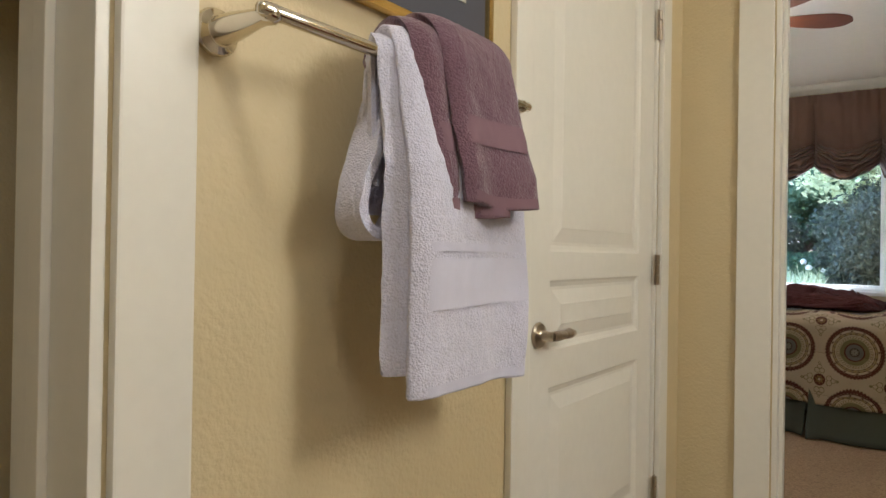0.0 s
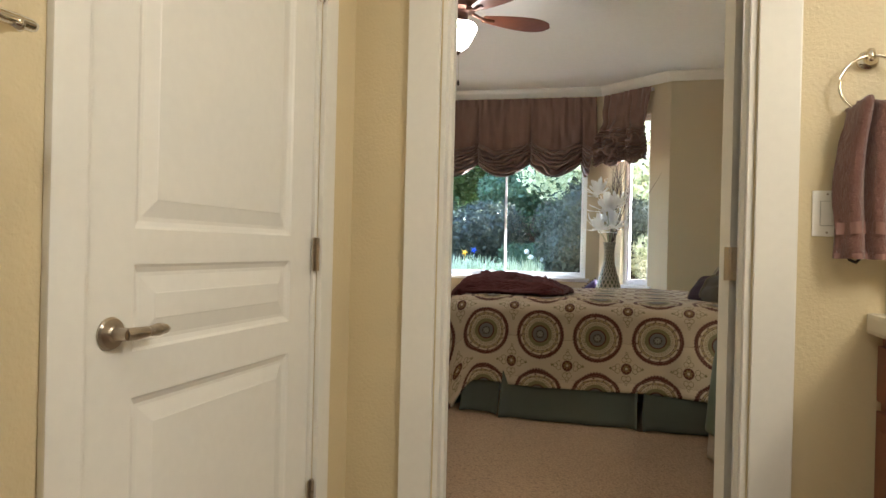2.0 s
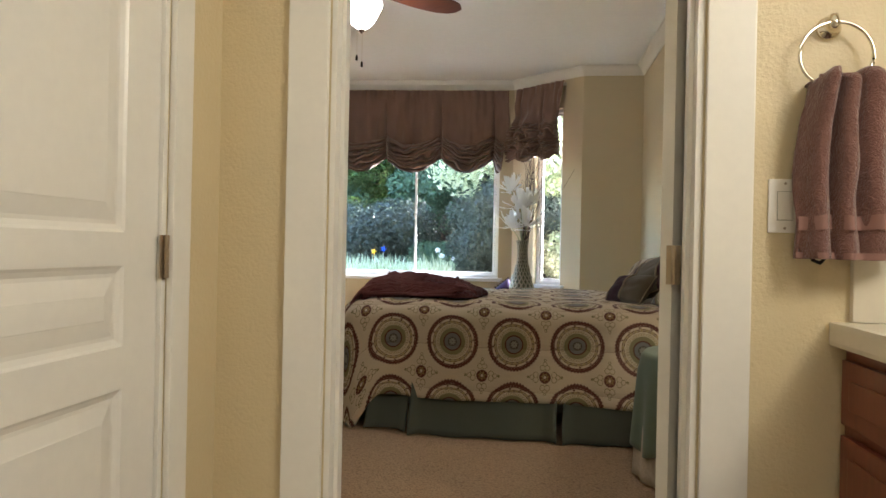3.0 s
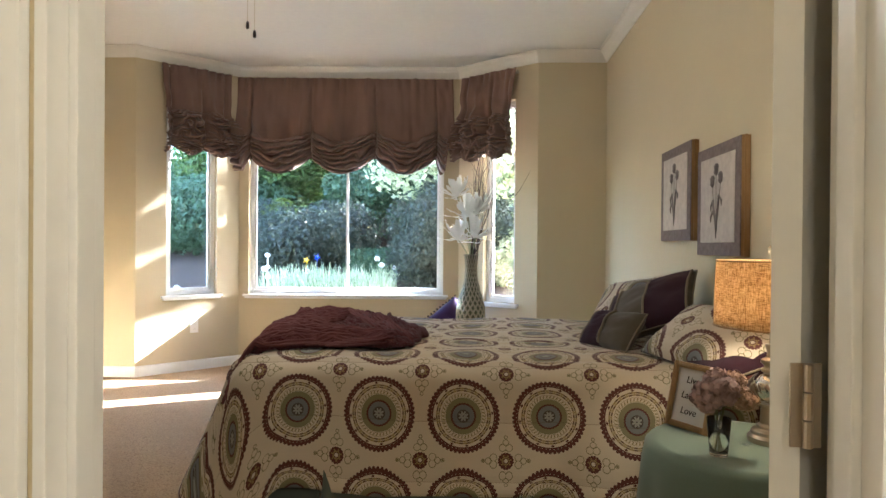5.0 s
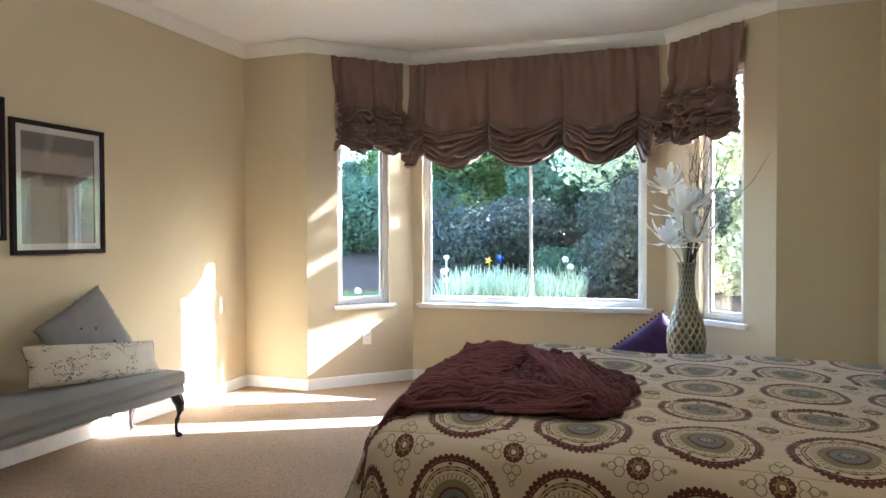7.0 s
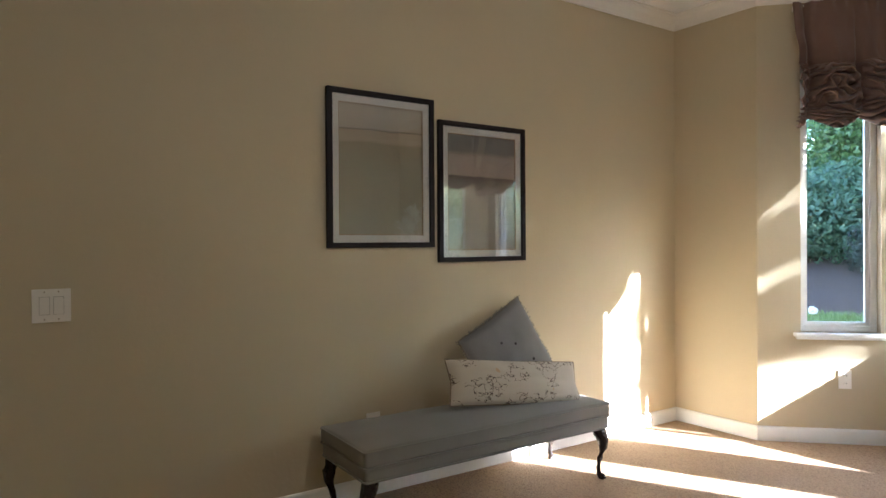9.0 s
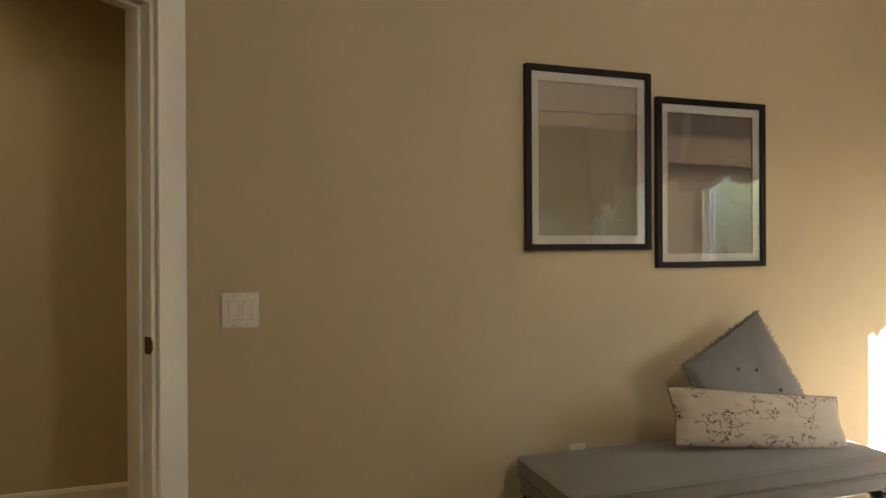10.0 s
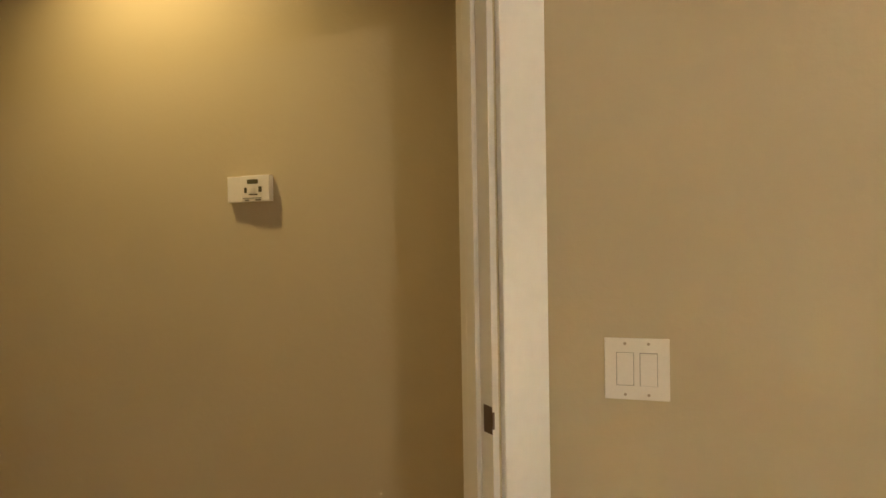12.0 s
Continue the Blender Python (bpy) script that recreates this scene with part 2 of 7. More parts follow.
    small = n.mix(dots, small, tan)
    big = n.mix(n.m("LESS_THAN", sm, 0.030), big, small)
    ax, ay = n.m("ABSOLUTE", x2), n.m("ABSOLUTE", y2)

    def loop(cx, cy, rad, wid):
        dx, dy = n.m("SUBTRACT", ax, cx), n.m("SUBTRACT", ay, cy)
        dd = n.m("SQRT", n.m("ADD", n.m("MULTIPLY", dx, dx), n.m("MULTIPLY", dy, dy)))
        return n.m("LESS_THAN", n.m("ABSOLUTE", n.m("SUBTRACT", dd, rad)), wid)

    for cx, cy, rad, wid in ((0.047, 0.012, 0.013, 0.0014), (0.012, 0.047, 0.013, 0.0014), (0.066, 0.0, 0.011, 0.0014), (0.0, 0.066, 0.011, 0.0014), (0.086, 0.0, 0.006, 0.0013), (0.0, 0.086, 0.006, 0.0013), (0.086, 0.0, 0.002, 0.002)):
        big = n.mix(n.m("MULTIPLY", loop(cx, cy, rad, wid), n.m("GREATER_THAN", r, 0.143)), big, olive)
    v = n.coord()
    weave = n.noise(320, 2, v)
    # stitched seams across the cloth every two thirds of a repeat
    step = C * 2 / 3
    seam = n.m("MULTIPLY", n.m("ABSOLUTE", n.m("SUBTRACT", n.m("FRACT", n.m("ADD", n.m("DIVIDE", n.m("ADD", s.outputs[1], 0.022), step), 50.5)), 0.5)), step)
    line = n.m("LESS_THAN", seam, 0.0012)
    dip = n.m("MINIMUM", n.m("DIVIDE", seam, 0.030), 1.0)
    # crease shade along each seam darkens the print colour
    big = n.mix(n.m("MULTIPLY", line, 0.55 if quilted else 0.0), big, (0.10, 0.07, 0.04))
    n.base(n.mix(n.m("MULTIPLY", weave, 0.14), n.mix(n.m("MULTIPLY", n.noise(14, 3, v), 0.10), big, (0.10, 0.07, 0.04)), (0.2, 0.16, 0.11)))
    n.b.inputs["Sheen Weight"].default_value = 0.15
    n.bump(n.m("ADD", n.m("ADD", n.noise(9, 3, v), n.m("MULTIPLY", dip, 0.8 if quilted else 0.0)), n.m("MULTIPLY", weave, 0.05)), 0.45, 0.014)
    return n.mat


M_MEDAL = medallion_mat()
M_SHAM = medallion_mat("medallion_sham_cotton", False)


def glass_mat(name, rough=0.0, tint=(1, 1, 1), ior=1.45):
    n = N(name, rough)
    n.base(tint)
    n.b.inputs["Transmission Weight"].default_value = 1.0
    n.b.inputs["IOR"].default_value = ior
    return n.mat


M_GLASS = glass_mat("clear_glass")


def pane_mat(name="window_glass", low=0.03):
    n = N(name, 0.0)
    tr = n.t.nodes.new("ShaderNodeBsdfTransparent")
    gl = n.t.nodes.new("ShaderNodeBsdfGlossy")
    gl.inputs["Roughness"].default_value = 0.02
    lw = n.t.nodes.new("ShaderNodeLayerWeight")
    lw.inputs[0].default_value = 0.5
    fr = n.m("ADD", low, n.m("MULTIPLY", n.m("POWER", lw.outputs["Facing"], 5.0), 0.9))
    mx = n.t.nodes.new("ShaderNodeMixShader")
    n.t.links.new(fr, mx.inputs[0])
    n.t.links.new(tr.outputs[0], mx.inputs[1])
    n.t.links.new(gl.outputs[0], mx.inputs[2])
    n.t.links.new(mx.outputs[0], n.t.nodes["Material Output"].inputs[0])
    return n.mat


M_PANE = pane_mat()
M_PICGLASS = pane_mat("picture_glass", 0.12)


def glow_mat(name, c, strength):
    n = N(name, 0.4)
    n.base(c)
    n.b.inputs["Emission Color"].default_value = (*c, 1)
    n.b.inputs["Emission Strength"].default_value = strength
    return n.mat


# ---- mesh helpers ----


def part(name, bm, material, parent=None, label="", smooth=False, **tags):
    me = bpy.data.meshes.new(name)
    if smooth:
        for f in bm.faces:
            f.smooth = True
    bm.to_mesh(me)
    bm.free()
    if material:
        me.materials.append(material)
    ob = new(name, me)
    if parent:
        ob.parent = parent
        ob.matrix_parent_inverse = parent.matrix_world.inverted()
    return tagged(ob, label, **tags)


def thing(name, place, label, category, group=""):
    e = new(name)
    e.matrix_world = pose(*place)
    e.empty_display_size = 0.1
    bpy.context.view_layer.update()
    return tagged(e, label, category, group)


def raw(name, verts, faces, material, parent=None, label="", smooth=False, uvs=None, **tags):
    me = bpy.data.meshes.new(name)
    me.from_pydata(verts, [], faces)
    me.materials.append(material)
    if smooth:
        me.polygons.foreach_set("use_smooth", [True] * len(me.polygons))
    if uvs is not None:
        layer = me.uv_layers.new(name="UVMap")
        for lp in me.loops:
            layer.data[lp.index].uv = uvs[lp.vertex_index]
    ob = new(name, me)
    if parent:
        ob.parent = parent
        ob.matrix_parent_inverse = parent.matrix_world.inverted()
    return tagged(ob, label, **tags)


def box(bm, x0, x1, y0, y1, z0, z1, m=None, bevel=0.0):
    r = bmesh.ops.create_cube(bm, size=1, matrix=Matrix.Translation(((x0 + x1) / 2, (y0 + y1) / 2, (z0 + z1) / 2)) @ Matrix.Diagonal((x1 - x0, y1 - y0, z1 - z0, 1)))
    if bevel:
        es = list({e for v in r["verts"] for e in v.link_edges})
        r2 = bmesh.ops.bevel(bm, geom=es, offset=bevel, segments=2, affect="EDGES", profile=0.7)
        vs = list({v for f in r2["faces"] for v in f.verts} | {v for v in r["verts"] if v.is_valid})
    else:
        vs = r["verts"]
    if m is not None:
        bmesh.ops.transform(bm, matrix=m, verts=vs)
    return vs


def tube(bm, pts, rad, seg=8, caps=True):
    """A round bar through the points; rad a number or one for each point."""
    pts = [Vector(p) for p in pts]
    rads = rad if isinstance(rad, (list, tuple)) else [rad] * len(pts)
    rings, up = [], Vector((0.013, 0.021, 1))
    for i, p in enumerate(pts):
        d = (pts[min(i + 1, len(pts) - 1)] - pts[max(i - 1, 0)]).normalized()
        s = d.cross(up if abs(d.dot(up.normalized())) < 0.98 else Vector((1, 0.1, 0))).normalized()
        u = s.cross(d)
        rings.append([bm.verts.new(p + rads[i] * (math.cos(k * math.tau / seg) * s + math.sin(k * math.tau / seg) * u)) for k in range(seg)])
    for a, b in zip(rings, rings[1:]):
        for k in range(seg):
            bm.faces.new((a[k], a[(k + 1) % seg], b[(k + 1) % seg], b[k]))
    if caps:
        bm.faces.new(rings[0][::-1])
        bm.faces.new(rings[-1])


def lathe(bm, prof, seg=32, m=None):
    """Turned shape: prof is a list of (radius, z)."""
    rings = []
    for r, z in prof:
        rings.append([bm.verts.new((max(r, 1e-4) * math.cos(k * math.tau / seg), max(r, 1e-4) * math.sin(k * math.tau / seg), z)) for k in range(seg)])
    for a, b in zip(rings, rings[1:]):
        for k in range(seg):
            bm.faces.new((a[k], a[(k + 1) % seg], b[(k + 1) % seg], b[k]))
    bm.faces.new(rings[0][::-1])
    bm.faces.new(rings[-1])
    if m is not None:
        bmesh.ops.transform(bm, matrix=m, verts=[v for r in rings for v in r])


def grid(nu, nv, f, wrap=False):
    """verts, faces and the (u, v) of a sheet f(u, v) with u, v from 0 to 1."""
    vs = [tuple(f(i / nu, j / nv)) for j in range(nv + 1) for i in range(nu + 1)]
    fs = [(j * (nu + 1) + i, j * (nu + 1) + i + 1, (j + 1) * (nu + 1) + i + 1, (j + 1) * (nu + 1) + i) for j in range(nv) for i in range(nu)]
    return vs, fs


def shell(vs, fs, t):
    """Gives a sheet a thickness t along its normals; the sheet is an open grid."""
    bm = bmesh.new()
    bv = [bm.verts.new(v) for v in vs]
    for f in fs:
        bm.faces.new([bv[k] for k in f])
    bm.normal_update()
    bmesh.ops.solidify(bm, geom=bm.faces[:], thickness=t)
    return bm


def wave(x, y=0.0, z=0.0, s=1.0):
    return noise.noise(Vector((x * s, y * s, z * s)))


# ---- the room ----
Z_CEIL = 2.785
C0, C1, C2, C3, C4, C5, C6 = (-3.338, 4.913), (-3.33, 8.805), (-2.75, 8.83), (-2.12, 9.49), (-0.065, 9.67), (0.633, 9.15), (1.212, 9.18)
SE = (1.325, 4.43)
HALLJ = (-2.665, 4.24)
T = 0.12


def wall(name, p, q, holes=(), mat=None, mat_out=None, thick=T, z1=Z_CEIL, side=1, z0=0.0, ext=(0, 0)):
    """A wall whose face runs from p to q, with its thickness to the left (side 1) or right. holes: (s0, s1, z0, z1) along it."""
    p, q = Vector(p), Vector(q)
    d = (q - p).normalized()
    p, q = p - d * ext[0], q + d * ext[1]
    L = (q - p).length
    nrm = Vector((-d.y, d.x)) * side
    ss = sorted({0.0, L, *[h[0] + ext[0] for h in holes], *[h[1] + ext[0] for h in holes]})
    zs = sorted({z0, z1, *[h[2] for h in holes], *[h[3] for h in holes]})
    bm = bmesh.new()
    cache = {}

    def vert(s, z, k):
        key = (round(s, 4), round(z, 4), k)
        if key not in cache:
            w = p + d * s + nrm * thick * k
            cache[key] = bm.verts.new((w.x, w.y, z))
        return cache[key]

    def solid(s, z):
        return 0 < s < L and z0 < z < z1 and not any(h[0] + ext[0] < s < h[1] + ext[0] and h[2] < z < h[3] for h in holes)

    for i, (a, b) in enumerate(zip(ss, ss[1:])):
        for j, (c, e) in enumerate(zip(zs, zs[1:])):
            ms, mz = (a + b) / 2, (c + e) / 2
            if not solid(ms, mz):
                continue
            for k in (0, 1):
                bm.faces.new([vert(a, c, k), vert(b, c, k), vert(b, e, k), vert(a, e, k)])
            if not solid(a - 1e-3, mz):
                bm.faces.new([vert(a, c, 0), vert(a, e, 0), vert(a, e, 1), vert(a, c, 1)])
            if not solid(b + 1e-3, mz):
                bm.faces.new([vert(b, c, 0), vert(b, e, 0), vert(b, e, 1), vert(b, c, 1)])
            if not solid(ms, c - 1e-3):
                bm.faces.new([vert(a, c, 0), vert(b, c, 0), vert(b, c, 1), vert(a, c, 1)])
            if not solid(ms, e + 1e-3):
                bm.faces.new([vert(a, e, 0), vert(b, e, 0), vert(b, e, 1), vert(a, e, 1)])
    bmesh.ops.recalc_face_normals(bm, faces=bm.faces)
    return part(name, bm, mat or M_WALL, kind="structure")


Z_DOOR = 2.06
LW = (0.25, 0.70, 0.675, 2.42)
MW = (0.09, 1.92, 0.665, 2.42)
RW = (0.29, 0.64, 0.625, 2.42)
wall("wall_west", C0, C1, ext=(0.0, T))
wall("wall_bay_stub_west", C1, C2, ext=(0, 0.0))
wall("wall_bay_west", C2, C3, [LW], ext=(0.0, 0.05))
wall("wall_bay_north", C3, C4, [MW], ext=(0.0, 0.0))
wall("wall_bay_east", C4, C5, [RW], ext=(0.05, 0.0))
wall("wall_bay_stub_east", C5, C6, ext=(0.0, 0.0))
wall("wall_east", C6, SE, ext=(T, 0.4))
# bath side and bedroom side of the wall with the bath doorway
DX0, DX1, BY, RY = -0.262, 0.662, 4.33, 4.43
wall("wall_south", (1.9, RY), (-0.72, RY), [(1.9 - DX1, 1.9 - DX0, -0.01, Z_DOOR)], thick=RY - BY - 0.002, ext=(0, 0))
bm = bmesh.new()
for x0, x1, z0, z1 in ((-0.72, DX0, 0, Z_CEIL), (DX1, 1.9, 0, Z_CEIL), (DX0, DX1, Z_DOOR, Z_CEIL)):
    box(bm, x0, x1, BY - 0.004, BY + 0.0015, z0, z1)
part("wall_bath_north", bm, M_BATHWALL, kind="structure")
wall("wall_closet_jog", (-0.72, RY), (-0.72, 4.14))
wall("wall_south_west", (-0.60, 4.14), (-2.52, 4.14))
# angled entry with its doorway
EJ0, EJ1 = Vector((-3.254, 4.829)), Vector((-2.665, 4.24))
wall("wall_entry_head", C0, (-2.545, 4.12), [(0.117, 1.03, -0.01, Z_DOOR)], side=-1)
# hall
wall("wall_hall", (-3.85, 2.0), (-3.85, 5.3))
wall("wall_hall_north", (-3.90, 5.0), (-3.42, 5.0), thick=0.08)
wall("wall_hall_south", (-2.3, 2.05), (-3.97, 2.05))
wall("wall_hall_east", (-2.3, 4.07), (-2.3, 2.0), side=1)
# bath
CD0, CD1 = 3.235, 4.085
ND0, ND1 = 1.45, 2.315
wall("wall_bath_west", (-0.57, 0.4), (-0.57, BY), [(ND0 - 0.4, ND1 - 0.4, -0.01, Z_DOOR), (CD0 - 0.4, CD1 - 0.4, -0.01, Z_DOOR)], mat=M_BATHWALL)
wall("wall_bath_south", (1.9, 0.4), (-0.69, 0.4), mat=M_BATHWALL, side=1)
wall("wall_bath_east", (1.78, BY), (1.78, 0.3), mat=M_BATHWALL)
wall("wall_closet_back", (-1.45, 0.4), (-1.45, 4.2), mat=M_BATHWALL)
wall("wall_closet_south", (-0.69, 0.40), (-1.57, 0.40), mat=M_BATHWALL)

bm = bmesh.new()
for poly in ([(-0.72, 4.45), (1.4, 4.45), (1.3, 9.2), (0.6, 9.2), (-0.05, 9.72), (-2.13, 9.52), (-2.78, 8.86), (-3.36, 8.83), (-3.9, 4.95), (-3.9, 2.0), (-2.3, 2.0), (-2.3, 4.1), (-0.72, 4.1)],):
    bm.faces.new([bm.verts.new((x, y, 0)) for x, y in poly])
r = bmesh.ops.extrude_face_region(bm, geom=bm.faces[:])
bmesh.ops.translate(bm, verts=[v for v in r["geom"] if isinstance(v, bmesh.types.BMVert)], vec=(0, 0, -0.08))
bmesh.ops.recalc_face_normals(bm, faces=bm.faces)
part("floor", bm, M_CARPET, kind="structure", label="beige loop pile carpet with a fine nubby weave")
bm = bmesh.new()
box(bm, -1.6, 1.9, 0.3, 4.449, -0.08, -0.002)
part("floor_bath", bm, plain("bath_floor_stone", (0.36, 0.30, 0.22), 0.4, var=0.15, scale=5), kind="structure")
bm = bmesh.new()
box(bm, -4.1, 2.0, 0.2, 10.0, Z_CEIL, Z_CEIL + 0.15)
part("ceiling", bm, M_CEIL, kind="structure")


def strip_along(name, pts, profile, mat, closed=False, **tags):
    """Sweeps a profile of (out, z) along wall corners pts, mitred; out is measured into the room, to the right of the way."""
    P = [Vector(p) for p in pts]
    bm = bmesh.new()
    rings = []
    for i, p in enumerate(P):
        d0 = (P[i] - P[i - 1]).normalized() if i else (P[1] - P[0]).normalized()
        d1 = (P[i + 1] - P[i]).normalized() if i < len(P) - 1 else d0
        n0, n1 = Vector((d0.y, -d0.x)), Vector((d1.y, -d1.x))
        b = (n0 + n1).normalized()
        k = 1 / max(b.dot(n0), 0.3)
        rings.append([bm.verts.new((p.x + b.x * k * o, p.y + b.y * k * o, z)) for o, z in profile])
    m = len(profile)
    for a, b in zip(rings, rings[1:]):
        for j in range(m):
            bm.faces.new((a[j], a[(j + 1) % m], b[(j + 1) % m], b[j]))
    bm.faces.new(rings[0][::-1])
    bm.faces.new(rings[-1])
    bmesh.ops.recalc_face_normals(bm, faces=bm.faces)
    return part(name, bm, mat, kind="structure", **tags)


zc = Z_CEIL
CROWN = [(0.001, zc - 0.088), (0.010, zc - 0.088), (0.014, zc - 0.078), (0.018, zc - 0.074), (0.026, zc - 0.060), (0.040, zc - 0.040), (0.060, zc - 0.024), (0.066, zc - 0.020), (0.070, zc - 0.012), (0.082, zc - 0.009), (0.082, zc - 0.001), (0.001, zc - 0.001)]
strip_along("crown_moulding", [C0, C1, C2, C3, C4, C5, C6, (SE[0], RY)], CROWN, M_TRIM, label="cream painted crown moulding along the bedroom ceiling")
BASE = [(0.001, 0.0), (0.014, 0.0), (0.014, 0.078), (0.010, 0.088), (0.001, 0.090)]
strip_along("baseboard", [C0, C1, C2, C3, C4, C5, C6, (SE[0], RY)], BASE, M_TRIMLIT, label="low white painted baseboard round the bedroom")
strip_along("baseboard_hall", [(-3.85, 2.06), (-3.85, 4.99)], [(0.001, 0), (0.014, 0), (0.014, 0.255), (0.008, 0.268), (0.001, 0.27)], M_TRIM)

# ---- windows ----


def frame_m(a, b, s, z, out=0.0):
    """The pose of a place on the wall from a to b: x along it, y outwards."""
    a, b = Vector(a), Vector(b)
    d = (b - a).normalized()
    n = Vector((-d.y, d.x))
    w = a + d * s + n * out
    return Matrix(((d.x, n.x, 0, w.x), (d.y, n.y, 0, w.y), (0, 0, 1, z), (0, 0, 0, 1)))


def window(name, a, b, h, label, mullion=False):
    s0, s1, z0, z1 = h
    w, hh = s1 - s0, z1 - z0
    base = new(name)
    base.matrix_world = frame_m(a, b, s0, z0)
    bpy.context.view_layer.update()
    tagged(base, label, "window", kind="structure")
    m = base.matrix_world
    f = 0.036
    bm = bmesh.new()
    for x0, x1, c0, c1 in ((0, f, 0, hh), (w - f, w, 0, hh), (f, w - f, 0, f), (f, w - f, hh - f, hh)):
        box(bm, x0, x1, 0.055, 0.115, c0, c1, m, 0.004)
    part("window_frame", bm, M_SASH, base)
    sashes = [(f + 0.001, w / 2 + 0.014, 0.062), (w / 2 - 0.014, w - f - 0.001, 0.088)] if mullion else [(f + 0.001, w - f - 0.001, 0.07)]
    g = 0.024
    for x0, x1, y in sashes:
        bm = bmesh.new()
        for p0, p1, c0, c1 in ((x0, x0 + g, f + 0.001, hh - f - 0.001), (x1 - g, x1, f + 0.001, hh - f - 0.001), (x0 + g, x1 - g, f + 0.001, f + g), (x0 + g, x1 - g, hh - f - g, hh - f - 0.001)):
            box(bm, p0, p1, y, y + 0.022, c0, c1, m, 0.003)
        part("sash", bm, M_SASH, base)
        bm = bmesh.new()
        box(bm, x0 + g - 0.002, x1 - g + 0.002, y + 0.009, y + 0.013, f + g - 0.002, hh - f - g + 0.002, m)
        pane = part("pane", bm, M_PANE, base, "clear window glass")
        pane.visible_shadow = False
    bm = bmesh.new()
    box(bm, -0.045, w + 0.045, -0.045, -0.001, -0.022, 0.0, m, 0.006)
    box(bm, 0.001, w - 0.001, -0.001, 0.054, -0.022, 0.0, m)
    box(bm, -0.030, w + 0.030, -0.030, -0.001, -0.040, -0.022, m, 0.005)
    part("window_sill", bm, M_SASH, base, "white painted sill with a rounded nose")
    return base


window("window_1", C2, C3, LW, "narrow white vinyl fixed window with a moulded sill")
window("window_2", C3, C4, MW, "wide white vinyl sliding window of two panes with a moulded sill", True)
window("window_3", C4, C5, RW, "narrow white vinyl fixed window beside a vase of white flowers")

# ---- door casings, jambs and doors ----


def casing(name, m, w, h=Z_DOOR, wide=0.085, mat=None, sides="both"):
    """A flat casing with a rounded inner bead round an opening of width w; x along the wall, y towards the viewer."""
    bm = bmesh.new()

    def leg(x0, x1, z0, z1):
        box(bm, x0, x1, 0.001, 0.018, z0, z1, m, 0.004)
    leg(-wide, -0.004, 0, h + wide)
    leg(w + 0.004, w + wide, 0, h + wide)
    leg(-0.004, w + 0.004, h + 0.004, h + wide)
    return part(name, bm, mat or M_TRIM, kind="structure")


def jamb(name, m, w, depth, h=Z_DOOR, stop=0.5):
    """The lining of an opening, with a stop; x along the wall, y into the wall from its face."""
    bm = bmesh.new()
    t = 0.016
    for x0, x1 in ((0.0005, t), (w - t, w - 0.0005)):
        box(bm, x0, x1, -0.002, depth + 0.002, 0, h - 0.0005, m, 0.002)
    box(bm, t, w - t, -0.002, depth + 0.002, h - t, h - 0.0005, m, 0.002)
    a, b = depth * stop - 0.018, depth * stop + 0.018
    for x0, x1 in ((t, t + 0.012), (w - t - 0.012, w - t)):
        box(bm, x0, x1, a, b, 0, h - t, m, 0.003)
    box(bm, t + 0.012, w - t - 0.012, a, b, h - t - 0.012, h - t, m, 0.003)
    return part(name, bm, M_TRIM, kind="structure")


def along(a, d, n):
    return Matrix(((d[0], n[0], 0, a[0]), (d[1], n[1], 0, a[1]), (0, 0, 1, 0), (0, 0, 0, 1)))


BW = DX1 - DX0
casing("bath_doorway_casing_bath", along((DX0, BY - 0.004), (1, 0), (0, -1)), BW, wide=0.112)
casing("bath_doorway_casing_room", along((DX0, RY), (1, 0), (0, 1)), BW)
jamb("bath_doorway_jamb", along((DX0, BY - 0.004), (1, 0), (0, 1)), BW, RY - BY + 0.004)
r2 = math.sqrt(0.5)
ea = (C0[0] + 0.117 * r2, C0[1] - 0.117 * r2)
casing("entry_casing", along(ea, (r2, -r2), (r2, r2)), 0.913, wide=0.1165, mat=M_TRIMLIT)
jamb("entry_jamb", along(ea, (r2, -r2), (-r2, -r2)), 0.913, T)
casing("closet_casing", along((-0.57, CD1), (0, -1), (1, 0)), CD1 - CD0, wide=0.078)
jamb("closet_jamb", along((-0.57, CD1), (0, -1), (-1, 0)), CD1 - CD0, T, stop=0.6)
casing("alcove_casing", along((-0.57, ND1), (0, -1), (1, 0)), ND1 - ND0, wide=0.099)
jamb("alcove_jamb", along((-0.57, ND1), (0, -1), (-1, 0)), ND1 - ND0, 0.215, stop=0.55)
bm = bmesh.new()
box(bm, -0.785, -0.692, ND1 + 0.001, ND1 + 0.3, 0, Z_CEIL)
part("wall_alcove_return", bm, M_BATHWALL, kind="structure")


